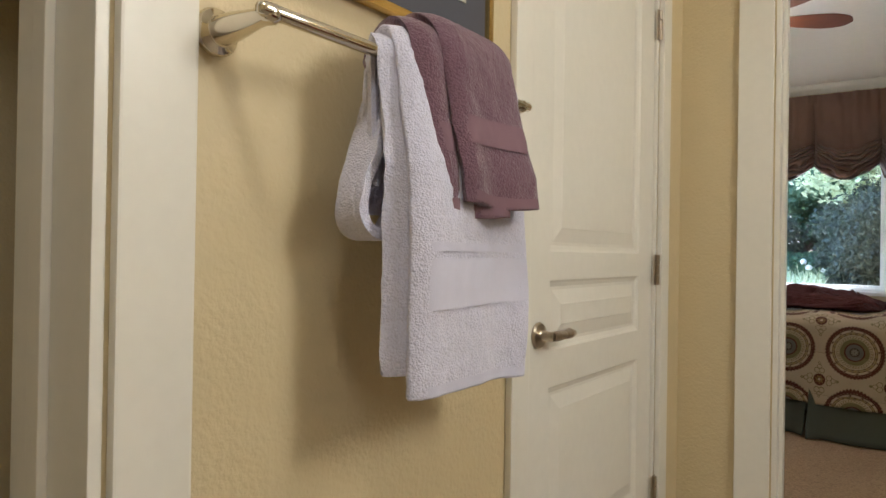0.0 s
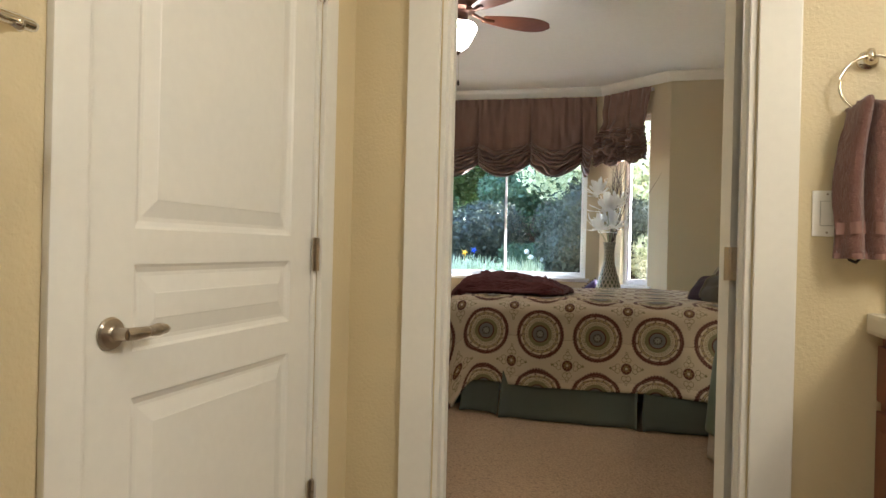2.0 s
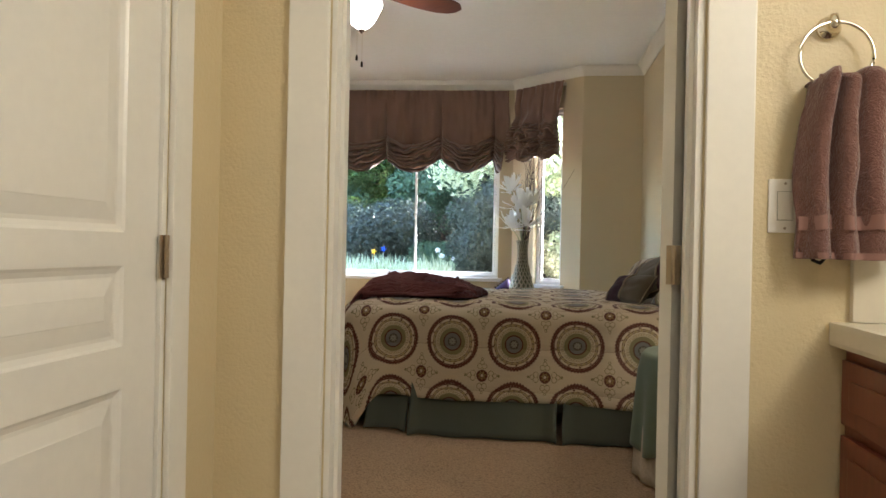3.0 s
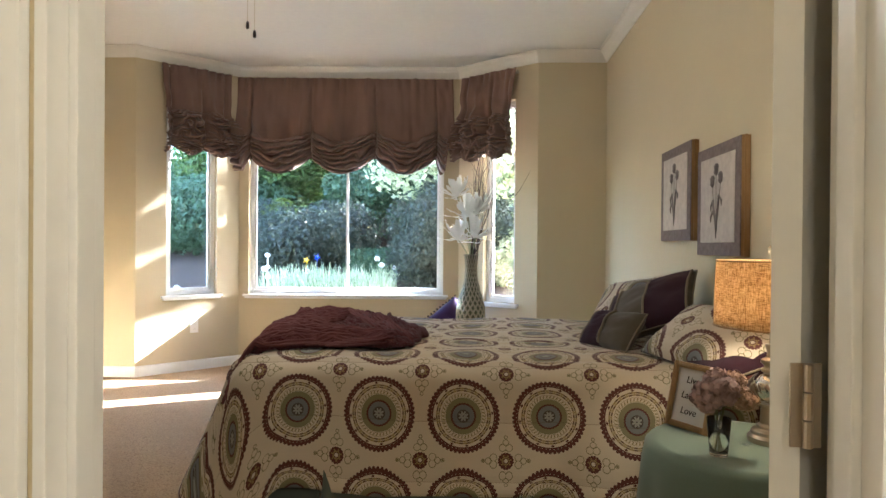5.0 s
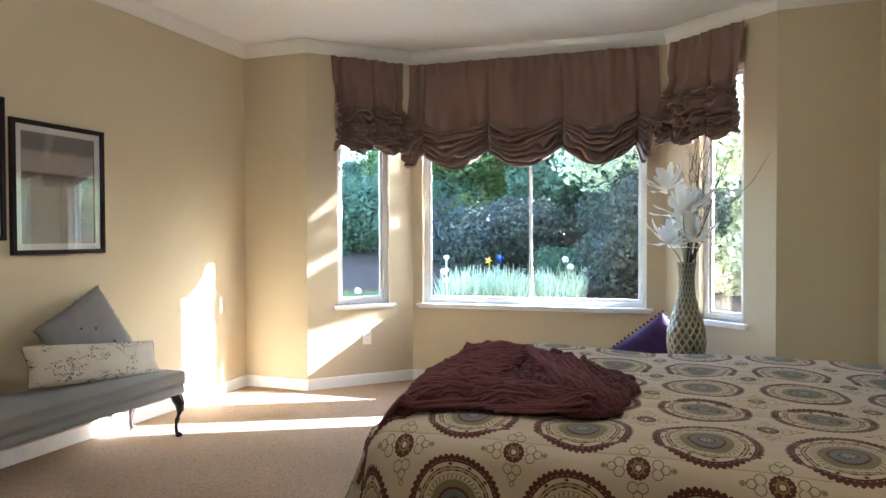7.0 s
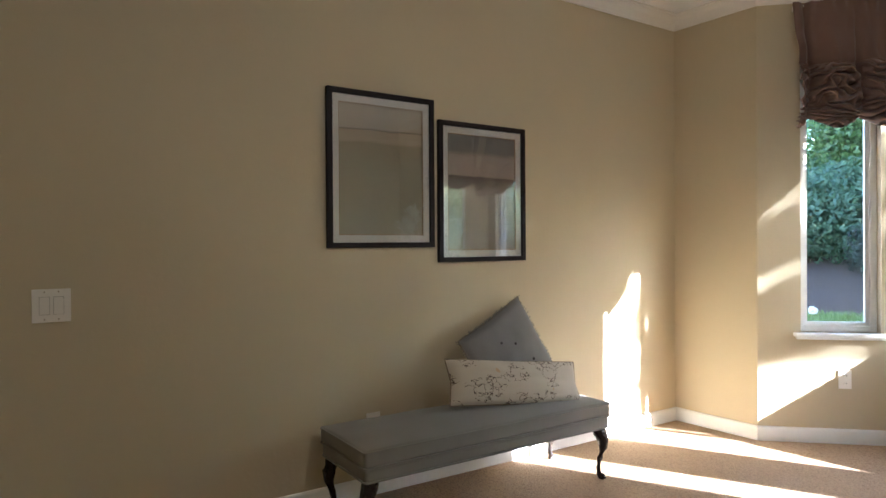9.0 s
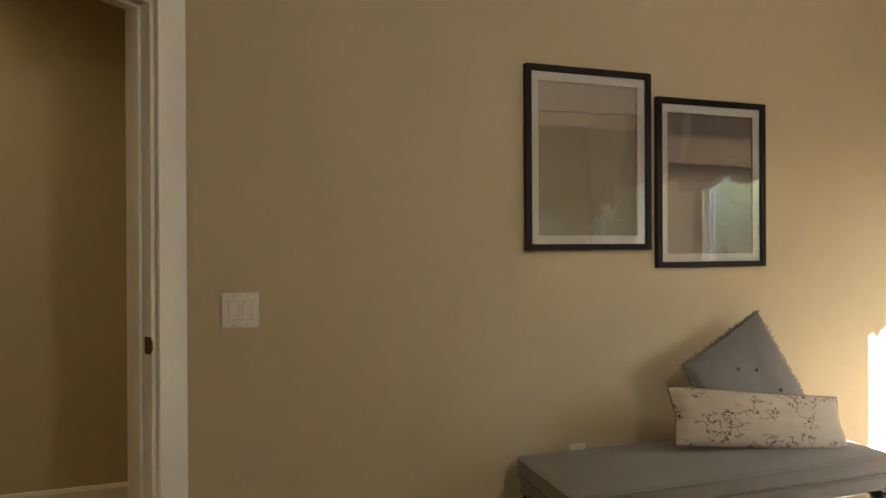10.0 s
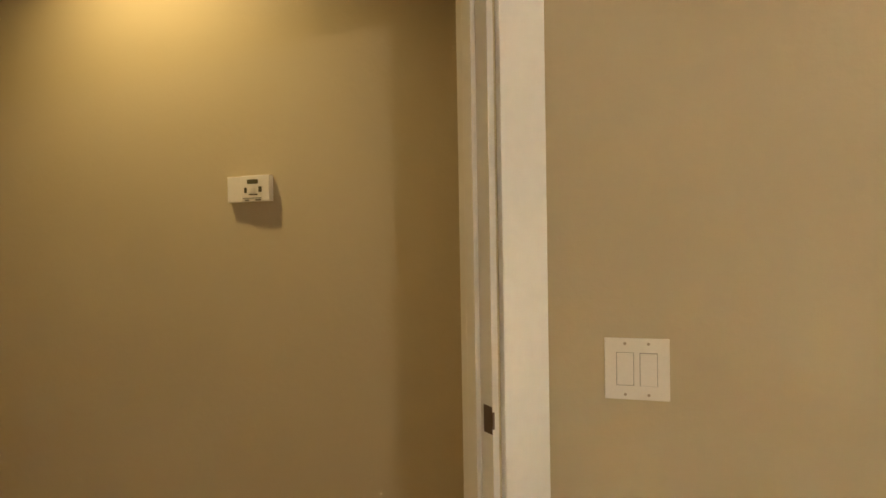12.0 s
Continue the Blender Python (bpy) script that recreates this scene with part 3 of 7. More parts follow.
def raised_door(name, place, label, w, h=2.03, t=0.035, turn=0.0):
    """A moulded door of four panels; origin at the hinge, x towards the latch, its face at y 0."""
    root = new(name)
    root.matrix_world = pose(*place, 0, 0, turn)
    bpy.context.view_layer.update()
    tagged(root, label, "door")
    m = root.matrix_world
    st = 0.115
    rails = [(0.22, 0.655), (0.745, 0.915), (0.985, 1.92)]
    bm = bmesh.new()
    xs = [0.0, st, w - st, w]
    zs = sorted({0.0, h, *[z for r in rails for z in r]})
    for i in range(3):
        for z0, z1 in zip(zs, zs[1:]):
            if i == 1 and any(abs(z0 - r[0]) < 1e-6 for r in rails):
                continue
            vs = [bm.verts.new(m @ Vector((x, 0, z))) for x, z in ((xs[i], z0), (xs[i + 1], z0), (xs[i + 1], z1), (xs[i], z1))]
            bm.faces.new(vs)
    for z0, z1 in rails:
        steps = [(0, 0), (0.006, 0.0045), (0.016, 0.0085), (0.024, 0.0085), (0.058, 0.001), (0.060, 0.0)]
        prev = None
        for o, dep in steps:
            ring = [bm.verts.new(m @ Vector((x, dep, z))) for x, z in ((st + o, z0 + o), (w - st - o, z0 + o), (w - st - o, z1 - o), (st + o, z1 - o))]
            if prev:
                for k in range(4):
                    bm.faces.new((prev[k], prev[(k + 1) % 4], ring[(k + 1) % 4], ring[k]))
            prev = ring
        bm.faces.new(prev)
    bmesh.ops.remove_doubles(bm, verts=bm.verts, dist=1e-5)
    for x0, x1, z0, z1 in ((0, 0, 0, h),):
        ring0 = [m @ Vector(c) for c in ((0, 0, 0), (w, 0, 0), (w, 0, h), (0, 0, h))]
        ring1 = [m @ Vector(c) for c in ((0, t, 0), (w, t, 0), (w, t, h), (0, t, h))]
        a, b = [bm.verts.new(c) for c in ring0], [bm.verts.new(c) for c in ring1]
        for k in range(4):
            bm.faces.new((a[k], a[(k + 1) % 4], b[(k + 1) % 4], b[k]))
        bm.faces.new(b)
    bmesh.ops.remove_doubles(bm, verts=bm.verts, dist=1e-5)
    bmesh.ops.recalc_face_normals(bm, faces=bm.faces)
    part("leaf", bm, M_TRIM, root)
    return root


def hinge(m, root=None, z=0.0, ln=0.10):
    bm = bmesh.new()
    box(bm, -0.018, 0.018, -0.0015, 0.0015, z, z + ln, m, 0.001)
    for k in range(3):
        a = z + k * ln / 3
        tube(bm, [m @ Vector((0, -0.006, a + 0.001)), m @ Vector((0, -0.006, a + ln / 3 - 0.001))], 0.006, 10)
    for k in (0.2, 0.8):
        tube(bm, [m @ Vector((0.011, -0.001, z + ln * k)), m @ Vector((0.011, -0.0025, z + ln * k))], 0.003, 8)
    return part("hinge", bm, M_NICKEL, root, "satin nickel butt hinge")


def lever(m, root, flip=1):
    bm = bmesh.new()
    lathe(bm, [(0.030, 0), (0.031, 0.004), (0.028, 0.009), (0.016, 0.013), (0.012, 0.016), (0.011, 0.045)], 28, m @ pose(0, 0, 0, 90, 0, 0))
    pts = [(0, -0.038, 0), (0.02 * flip, -0.043, 0), (0.045 * flip, -0.045, 0.001), (0.050 * flip, -0.045, 0.001), (0.056 * flip, -0.045, 0.001), (0.075 * flip, -0.045, 0.002), (0.095 * flip, -0.044, 0.001), (0.108 * flip, -0.043, 0)]
    tube(bm, [m @ Vector(p) for p in pts], [0.012, 0.012, 0.0105, 0.0085, 0.0105, 0.0125, 0.0095, 0.004], 14)
    return part("door_handle", bm, M_NICKEL, root, "brushed nickel lever handle on a round rose")


# closet door: closed, flush near the casing, hinged at the far side
w = CD1 - CD0 - 0.036
closet = raised_door("closet_door", (-0.578, CD0 + 0.018, 0.012), "closed cream four-panel moulded door with a nickel lever handle", w, 2.03, turn=90)
for z in (0.17, 0.895, 1.70):
    hinge(Matrix.Translation((-0.566, CD1 - 0.010, 0)) @ pose(0, 0, 0, 0, 0, 90), closet, z)
lever(Matrix.Translation((-0.577, CD0 + 0.075, 0.80)) @ pose(0, 0, 0, 0, 0, 90), closet, 1)
# bath door, open into the bedroom against the east side
bdoor = raised_door("bath_door", (DX1 - 0.042, RY + 0.012, 0.012), "cream panelled door standing wide open into the bedroom", BW - 0.036, 2.03, turn=46)
hinge(Matrix.Translation((DX1 - 0.040, RY + 0.004, 0)) @ pose(0, 0, 0, 0, 0, 0), bdoor, 0.897)
hinge(Matrix.Translation((DX1 - 0.040, RY + 0.004, 0)) @ pose(0, 0, 0, 0, 0, 0), bdoor, 1.76)

# ---- soft things ----


def pillow(name, w, h, d, m, mat, label, category="cushion", group="", seed=1, sag=0.0, n=30, pinch=0.10):
    """A stuffed cushion: w wide (x), h high (z), d thick (y), its centre at the origin of m."""
    root = new(name)
    root.matrix_world = m
    bpy.context.view_layer.update()
    tagged(root, label, category, group)

    def side(sg):
        def f(u, v):
            a, b = 2 * u - 1, 2 * v - 1
            ea, eb = 1 - abs(a) ** 2.6, 1 - abs(b) ** 2.6
            th = d / 2 * (max(ea, 0) * max(eb, 0)) ** 0.42
            x = a * w / 2 * (1 - pinch * (1 - abs(b)) * abs(a) ** 2 * 0.5 - 0.0)
            z = b * h / 2 * (1 - pinch * (1 - abs(a)) * abs(b) ** 2 * 0.5)
            k = wave(a * 1.7 + seed, b * 1.7, sg * 2.0) * 0.16 + wave(a * 4 + seed, b * 4, sg) * 0.06
            edge = (max(ea, 0) * max(eb, 0)) ** 0.3
            return m @ Vector((x, sg * th * (1 + k), z - sag * (1 - abs(a)) * max(b, 0) * edge))
        return grid(n, n, f)

    v1, f1 = side(-1)
    v2, f2 = side(1)
    off = len(v1)
    uv = [((i % (n + 1)) / n * w, (i // (n + 1)) / n * h) for i in range(off)] * 2
    raw("cover", v1 + v2, f1 + [tuple(k + off for k in f[::-1]) for f in f2], mat, root, smooth=True, uvs=uv)
    # seam cord
    bm = bmesh.new()
    pts = []
    for k in range(72):
        t = k / 72 * 4
        e, r = int(t), t % 1
        a, b = ((2 * r - 1, -1), (1, 2 * r - 1), (1 - 2 * r, 1), (-1, 1 - 2 * r))[e]
        pts.append(m @ Vector((a * w / 2 * (1 - pinch * (1 - abs(b)) * 0.5), 0, b * h / 2 * (1 - pinch * (1 - abs(a)) * 0.5))))
    tube(bm, pts + pts[:1], 0.004, 6, False)
    part("piping", bm, M_CORD if mat is not M_SHAM else M_SHAM, root, smooth=True)
    return root


# ---- bed ----
FX, HX, SY, NY, TOPZ = -0.72, 1.26, 6.215, 7.62, 0.685
bed = thing("bed", (0.27, 6.9, 0), "wide bed with a sage green bed skirt on carpet", "bed")
bm = bmesh.new()
box(bm, FX + 0.06, HX - 0.02, SY + 0.02, NY, 0.32, 0.60, bevel=0.05)
part("mattress", bm, plain("mattress_ticking", (0.7, 0.68, 0.62), 0.9), bed, "white mattress under the bedding")
bm = bmesh.new()
box(bm, FX + 0.08, HX - 0.03, SY + 0.03, NY - 0.01, 0.10, 0.315, bevel=0.01)
part("box_spring", bm, plain("ticking_grey", (0.4, 0.38, 0.34), 0.9), bed)


def skirt_panel(p, q, seed, flare=0.10):
    p, q = Vector(p), Vector(q)
    d = (q - p).normalized()
    nn = Vector((d.y, -d.x))
    L = (q - p).length

    def f(u, v):
        low = 1 - v
        out = flare * low + 0.010 * math.sin(u * L * 21 + seed) * low + 0.022 * wave(u * L * 2.2 + seed, v, 3) * (0.3 + low)
        edge = min(u, 1 - u) * L
        out += 0.030 * max(0, 1 - edge / 0.05) * low
        w = p + d * (u * L + 0.015 * wave(seed, v * 2)) + nn * out
        return (w.x, w.y, 0.006 + 0.006 * abs(wave(u * L * 6, seed)) + v * 0.34)
    vs, fs = grid(int(L * 50) + 4, 12, f)
    part("skirt_panel", shell(vs, fs, 0.004), M_SKIRT, bed, smooth=True)


skirt_panel((FX + 0.06, SY + 1.38), (FX + 0.06, SY - 0.03), 1, 0.04)
skirt_panel((FX + 0.09, SY - 0.050), (FX + 0.32, SY - 0.085), 2, 0.08)
skirt_panel((FX + 0.33, SY - 0.115), (0.37, SY - 0.115), 3)
skirt_panel((0.405, SY - 0.115), (HX - 0.02, SY - 0.115), 4)
skirt_panel((HX - 0.02, NY + 0.06), (FX + 0.02, NY + 0.06), 5)


def comforter():
    xs0, xs1, ys0, ys1 = FX, HX - 0.01, SY, NY
    R, drop = 0.11, 0.56
    rc = 0.16

    def f(u, v):
        a = -drop + u * (drop + xs1 - xs0)          # along x from the foot hem
        b = -drop + v * (2 * drop + ys1 - ys0)      # along y
        Ly = ys1 - ys0
        px, py = max(a, 0), min(max(b, 0), Ly)
        ox, oy = min(a, 0), (b if b < 0 else max(b - Ly, 0))
        s = math.hypot(ox, oy)
        x, y, z = xs0 + px, ys0 + py, TOPZ
        z += 0.012 * wave(a * 2.2, b * 2.2, 5) + 0.006 * wave(a * 7, b * 7, 2) - 0.010 * math.exp(-((min(b % 0.48, 0.48 - b % 0.48)) / 0.02) ** 2)
        if s > 0:
            dx, dy = ox / s, oy / s
            if s < R * 1.57:
                t = s / R
                out, down = R * math.sin(t), R * (1 - math.cos(t))
            else:
                out, down = R + (s - R * 1.57) * (0.16 + 0.20 * dx * dx), R + (s - R * 1.57)
            low = down / 0.5
            along_ = py * 1.0 if abs(dx) > abs(dy) else px
            ang = math.atan2(abs(dy), abs(dx))
            rip = 0.012 * math.sin(along_ * 13 + 1) + 0.03 * wave(along_ * 2.4, down * 1.5, 9)
            if abs(dx) > 0.02 and abs(dy) > 0.02:
                rip += 0.05 * math.sin(ang * 4.0) * low - 0.035 * math.sin(ang * 2) ** 2 * low
            out += rip * low * 0.8
            k = 1.0
            x += dx * out * k
            y += dy * out * k
            z -= down
            if b < 0 and abs(dy) > 0.5:        # the loose corner droops
                z -= 0.22 * low * max(0, 1 - px / 0.16) ** 1.5
            z = max(z, 0.02)
        return (x, y, z)

    nu, nv = 150, 140
    vs, fs = grid(nu, nv, f)
    uv = []
    for j in range(nv + 1):
        for i in range(nu + 1):
            a = -drop + i / nu * (drop + xs1 - xs0)
            b = -drop + j / nv * (2 * drop + ys1 - ys0)
            uv.append((a + FX + 0.484 + 0.02, b + 0.215 + 0.05))
    me = bpy.data.meshes.new("comforter")
    me.from_pydata(vs, [], fs)
    me.materials.append(M_MEDAL)
    me.polygons.foreach_set("use_smooth", [True] * len(me.polygons))
    layer = me.uv_layers.new(name="UVMap")
    idx = np.empty(len(me.loops), dtype=np.int32)
    me.loops.foreach_get("vertex_index", idx)
    layer.data.foreach_set("uv", np.array(uv, dtype=np.float32)[idx].ravel())
    ob = new("comforter", me)
    mod = ob.modifiers.new("thickness", "SOLIDIFY")
    mod.thickness, mod.offset = 0.018, -1
    tagged(ob, "cream comforter printed with burgundy and olive medallions over the bed", "comforter")


comforter()


def throw_blanket():
    root = thing("throw_blanket", (-0.45, 6.75, TOPZ), "rumpled burgundy chenille throw with long fringe lying on the comforter", "throw blanket")
    cx, cy = -0.45, 6.69

    def f(u, v):
        a, b = 2 * u - 1, 2 * v - 1
        x = cx + a * 0.36 + 0.05 * wave(b * 2, 1)
        y = cy + b * (0.345 - 0.10 * a) + 0.10 * wave(a * 2, 4) - 0.02
        e = (max(0, 1 - a ** 4) * max(0, 1 - b ** 4)) ** 0.35
        hgt = (0.050 - 0.026 * a) * e + 0.036 * e * abs(wave(a * 2.6 + b, b * 3.2, 7)) + 0.03 * e * abs(wave(a * 6, b * 7 + a * 3, 2)) + 0.012 * e * abs(math.sin(a * 30 + b * 14 + 3 * wave(a * 3, b * 3))) + 0.005 * wave(a * 20, b * 20) + 0.006 * abs(wave(a * 42, b * 42, 1))
        z = TOPZ + 0.004 + hgt
        if x < FX + 0.04:
            o = FX + 0.04 - x
            x = FX + 0.04 - min(o, 0.10) * 0.8 - max(o - 0.1, 0) * 0.2
            z -= max(o, 0) ** 1.3 * 1.5
        return (x, y, z)
    vs, fs = grid(180, 150, f)
    part("blanket", shell(vs, fs, -0.012), M_THROW, root, smooth=True)

    def top(x, y):
        """Height of the heap over a place on the bed."""
        a = (x - cx) / 0.36
        b = (y - cy + 0.02 - 0.10 * wave(a * 2, 4)) / (0.345 - 0.10 * a)
        if abs(a) > 1 or abs(b) > 1:
            return TOPZ + 0.006
        e = (max(0, 1 - a ** 4) * max(0, 1 - b ** 4)) ** 0.35
        return TOPZ + 0.004 + (0.050 - 0.026 * a) * e + 0.036 * e * abs(wave(a * 2.6 + b, b * 3.2, 7)) + 0.03 * e * abs(wave(a * 6, b * 7 + a * 3, 2))

    rng = random.Random(4)
    bm = bmesh.new()

    def strand(x0, y0, x1, y1, hang, r0=0.0058, side=0.0):
        """A twisted strand lying over the heap and, past the foot of the bed, hanging down."""
        pts, n = [], 8
        lift = rng.uniform(0.024, 0.042)
        wob = rng.uniform(0, 50)
        for i in range(n + 1):
            t = i / n
            x, y = x0 + (x1 - x0) * t, y0 + (y1 - y0) * t + 0.014 * wave(wob, t * 3)
            x += 0.010 * wave(wob + 9, t * 3)
            over = FX + 0.01 - x
            z = top(x, y) + lift * (1 - 0.5 * t)
            if over > 0:
                x = FX + 0.01 - 0.75 * over / (1 + 3 * over)
                z = TOPZ + 0.062 - 1.7 * over ** 1.25
            pts.append((x, y, z))
        if hang:
            x, y, z = pts[-1]
            for k in (0.35, 0.7, 1.0):
                pts.append((x - 0.035 * k - 0.012 * rng.random(), y + side * k + 0.006 * rng.uniform(-1, 1), z - hang * k))
        tube(bm, pts, [r0 * (0.75 + 0.5 * rng.random()) for _ in pts], 5)

    for k in range(760):        # combed towards the foot of the bed
        y = 6.31 + 0.73 * rng.random()
        x0 = -0.44 - 0.14 * rng.random() - 0.10 * abs(y - 6.7)
        low = max(0.0, 1 - (y - 6.31) / 0.42)
        strand(x0, y, FX - 0.07 - 0.05 * rng.random(), y - 0.10 * rng.random() - 0.06, rng.uniform(0.04, 0.12) + 0.20 * low * rng.random(), side=-0.03 * low)
    for k in range(240):        # the near edge, swept round the corner
        t = rng.random()
        x0 = -0.50 + 0.34 * t
        y0 = 6.36 + 0.07 * rng.random()
        strand(x0, y0, x0 - 0.22 - 0.16 * rng.random(), y0 - 0.05 - 0.03 * rng.random(), rng.uniform(0.04, 0.16) if x0 < -0.42 else 0)
    for k in range(260):        # a fringe falling across the middle
        t = rng.random()
        x0, y0 = -0.50 + 0.20 * t, 6.86 - 0.05 * t + 0.03 * rng.random()
        L = rng.uniform(0.75, 1.0)
        strand(x0, y0, x0 + 0.22 * L, y0 - 0.40 * L, 0)
    part("fringe", bm, plain("burgundy_fringe", (0.135, 0.052, 0.052), 0.85, var=0.4, scale=30, spec=0.15), root, "burgundy twisted fringe", smooth=True, kind="stuff")


throw_blanket()


def lean(x, y, z, turn, tilt, roll=0.0):
    return Matrix.Translation((x, y, z)) @ pose(0, 0, 0, 0, 0, turn) @ pose(0, 0, 0, tilt, 0, 0) @ pose(0, 0, 0, 0, roll, 0)


# cushions lean back against the east wall
pillow("euro_sham", 0.60, 0.44, 0.17, lean(1.04, 7.22, 0.785, -60, -42, -12), M_SHAM, "medallion print square sham leaning on the wall", "pillow", "shams on the bed", 3)
pillow("dark_sham", 0.50, 0.34, 0.13, lean(1.13, 6.12, 0.722, -84, -72), M_AUBERGINE, "dark aubergine sham lying under a printed pillow", "pillow", "shams on the bed", 4)
pillow("bed_pillow", 0.54, 0.32, 0.17, lean(1.10, 6.15, 0.772, -60, -54, 8), M_SHAM, "medallion print bed pillow leaning back", "pillow", "shams on the bed", 5)


def banded_cushion(name, w, h, d, m, label, seed, bands):
    root = pillow(name, w, h, d, m, M_OLIVE, label, "cushion", "accent cushions on the bed", seed)
    for x0, x1 in bands:
        def f(u, v, sg):
            a = (x0 + (x1 - x0) * u) * 2 / w
            b = 2 * v - 1
            ea, eb = max(1 - abs(a) ** 2.6, 0), max(1 - abs(b) ** 2.6, 0)
            th = d / 2 * (ea * eb) ** 0.42
            k = wave(a * 1.7 + seed, b * 1.7, sg * 2.0) * 0.16 + wave(a * 4 + seed, b * 4, sg) * 0.06
            z = b * h / 2 * (1 - 0.05 * (1 - abs(a)) * abs(b) ** 2)
            g = 0.003 * abs(math.sin(b * 22 + wave(a * 3, b) * 3)) if name == "small_cushion" else 0
            return m @ Vector((a * w / 2 * (1 - 0.05 * (1 - abs(b)) * a * a), sg * (th * (1 + k) + 0.003 + g), z))
        vs, fs = grid(14, 40, lambda u, v: f(u, v, -1))
        raw("band", vs, fs, M_AUBERGINE, root, "dark plum velvet band", smooth=True)
        for e in (0, 1):
            bm = bmesh.new()
            tube(bm, [f(e, k / 26, -1) for k in range(1, 26)], 0.006, 6)
            part("cord", bm, M_CORD, root, "twisted tan cord", smooth=True)
    return root


banded_cushion("large_cushion", 0.44, 0.43, 0.14, pose(1.00, 6.75, 0.848, -62, -21.8, -31), "square olive and plum banded cushion with corded seams", 8, [(0.01, 0.205), (-0.205, -0.150)])
banded_cushion("small_cushion", 0.33, 0.195, 0.11, pose(0.79, 6.56, 0.757, -38, -3.8, -63), "small oblong olive cushion with a pleated plum band", 9, [(-0.150, 0.0)])

# ---- pictures on the east wall ----


def flower_ink(m, w, h, root, seed):
    """Painted irises as thin raised strokes on the panel face (x along the picture, y out of it)."""
    rng = random.Random(seed)
    bm = bmesh.new()
    def stroke(pts, r):
        tube(bm, [m @ Vector((x, -0.0015, z)) for x, z in pts], r, 5)
    for k, (tx, tz) in enumerate(((-0.045, 0.62), (0.0, 0.72), (0.05, 0.64))):
        stroke([(0.0, h * 0.16), (0.002 + tx * 0.15, h * 0.35), (tx * 0.7, h * (tz - 0.12)), (tx, h * tz)], [0.0012, 0.0016, 0.0014, 0.0012])
        for a in (-1, 0, 1):
            stroke([(tx, h * tz), (tx + a * 0.014, h * tz + 0.015), (tx + a * 0.018, h * tz + 0.038), (tx + a * 0.008 + 0.003, h * tz + 0.052)], [0.003, 0.007, 0.006, 0.001])
    for sx, top in ((-1, 0.50), (1, 0.54), (-1, 0.40)):
        stroke([(0, h * 0.2), (sx * 0.015, h * 0.36), (sx * 0.035, h * top), (sx * 0.062, h * (top - 0.05)), (sx * 0.06, h * (top - 0.10))], [0.002, 0.005, 0.0055, 0.004, 0.001])
    for f in bm.faces:
        f.smooth = True
    part("painted_flower", bm, plain("iris_grey_ink", (0.20, 0.17, 0.16), 0.8, var=0.3, scale=60), root)


M_MATGREY = plain("picture_mat_grey", (0.17, 0.130, 0.125), 0.8, var=0.6, scale=45)
M_PARCH = plain("picture_parchment", (0.50, 0.44, 0.39), 0.85, var=0.3, scale=22)
M_GOLDWOOD = wood_mat("gilded_wood", (0.20, 0.105, 0.035), (0.36, 0.22, 0.09), 0.45, (14, 14, 1.5))


def block_picture(name, y0, y1, z0, z1, label):
    x = 1.325 - (Vector((0, y0)) - Vector((0, 4.5))).length * 0.0242
    w, h, dep = y1 - y0, z1 - z0, 0.045
    # x of the picture runs towards -y; its face looks to -x
    m = Matrix.Translation((x - 0.003, y1, z0)) @ pose(0, 0, 0, 0, 0, -90 + 1.39)
    root = new(name)
    root.matrix_world = m
    bpy.context.view_layer.update()
    tagged(root, label, "framed picture", "flower pictures over the bed")
    bm = bmesh.new()
    for k in range(4):
        a = 0.0022 * (k % 2)
        box(bm, a, w - a, -dep * (k + 1) / 4 + 0.0006, -dep * k / 4, a, h - a, m, 0.0015)
    part("frame", bm, M_GOLDWOOD, root, "stepped gilded wooden edge")
    bm = bmesh.new()
    box(bm, 0.003, w - 0.003, -dep - 0.004, -dep, 0.003, h - 0.003, m, 0.001)
    part("mat", bm, M_MATGREY, root, "grey mottled border")
    bm = bmesh.new()
    box(bm, 0.055, w - 0.055, -dep - 0.007, -dep - 0.0045, 0.06, h - 0.055, m, 0.001)
    part("print", bm, M_PARCH, root, "pale parchment print")
    flower_ink(m @ Matrix.Translation((w / 2, -dep - 0.0075, 0)), w, h, root, 3)


block_picture("flower_picture", 6.895, 7.405, 1.165, 1.670, "square picture of grey irises in a gilded stepped frame")
block_picture("flower_picture", 6.295, 6.800, 1.095, 1.590, "square picture of grey tulips in a gilded stepped frame")

# ---- round side table and what stands on it ----
TX, TY, TZ, TR = 1.01, 5.62, 0.545, 0.285
table = thing("side_table", (TX, TY, 0), "round side table hidden under cloths", "side table")
bm = bmesh.new()
lathe(bm, [(0.02, 0), (0.20, 0.0), (0.20, 0.03), (0.03, 0.05), (0.03, TZ - 0.03), (TR - 0.02, TZ - 0.028), (TR - 0.01, TZ - 0.012), (0.01, TZ - 0.012)], 32, pose(TX, TY, 0))
part("pedestal", bm, M_CHERRY, table)


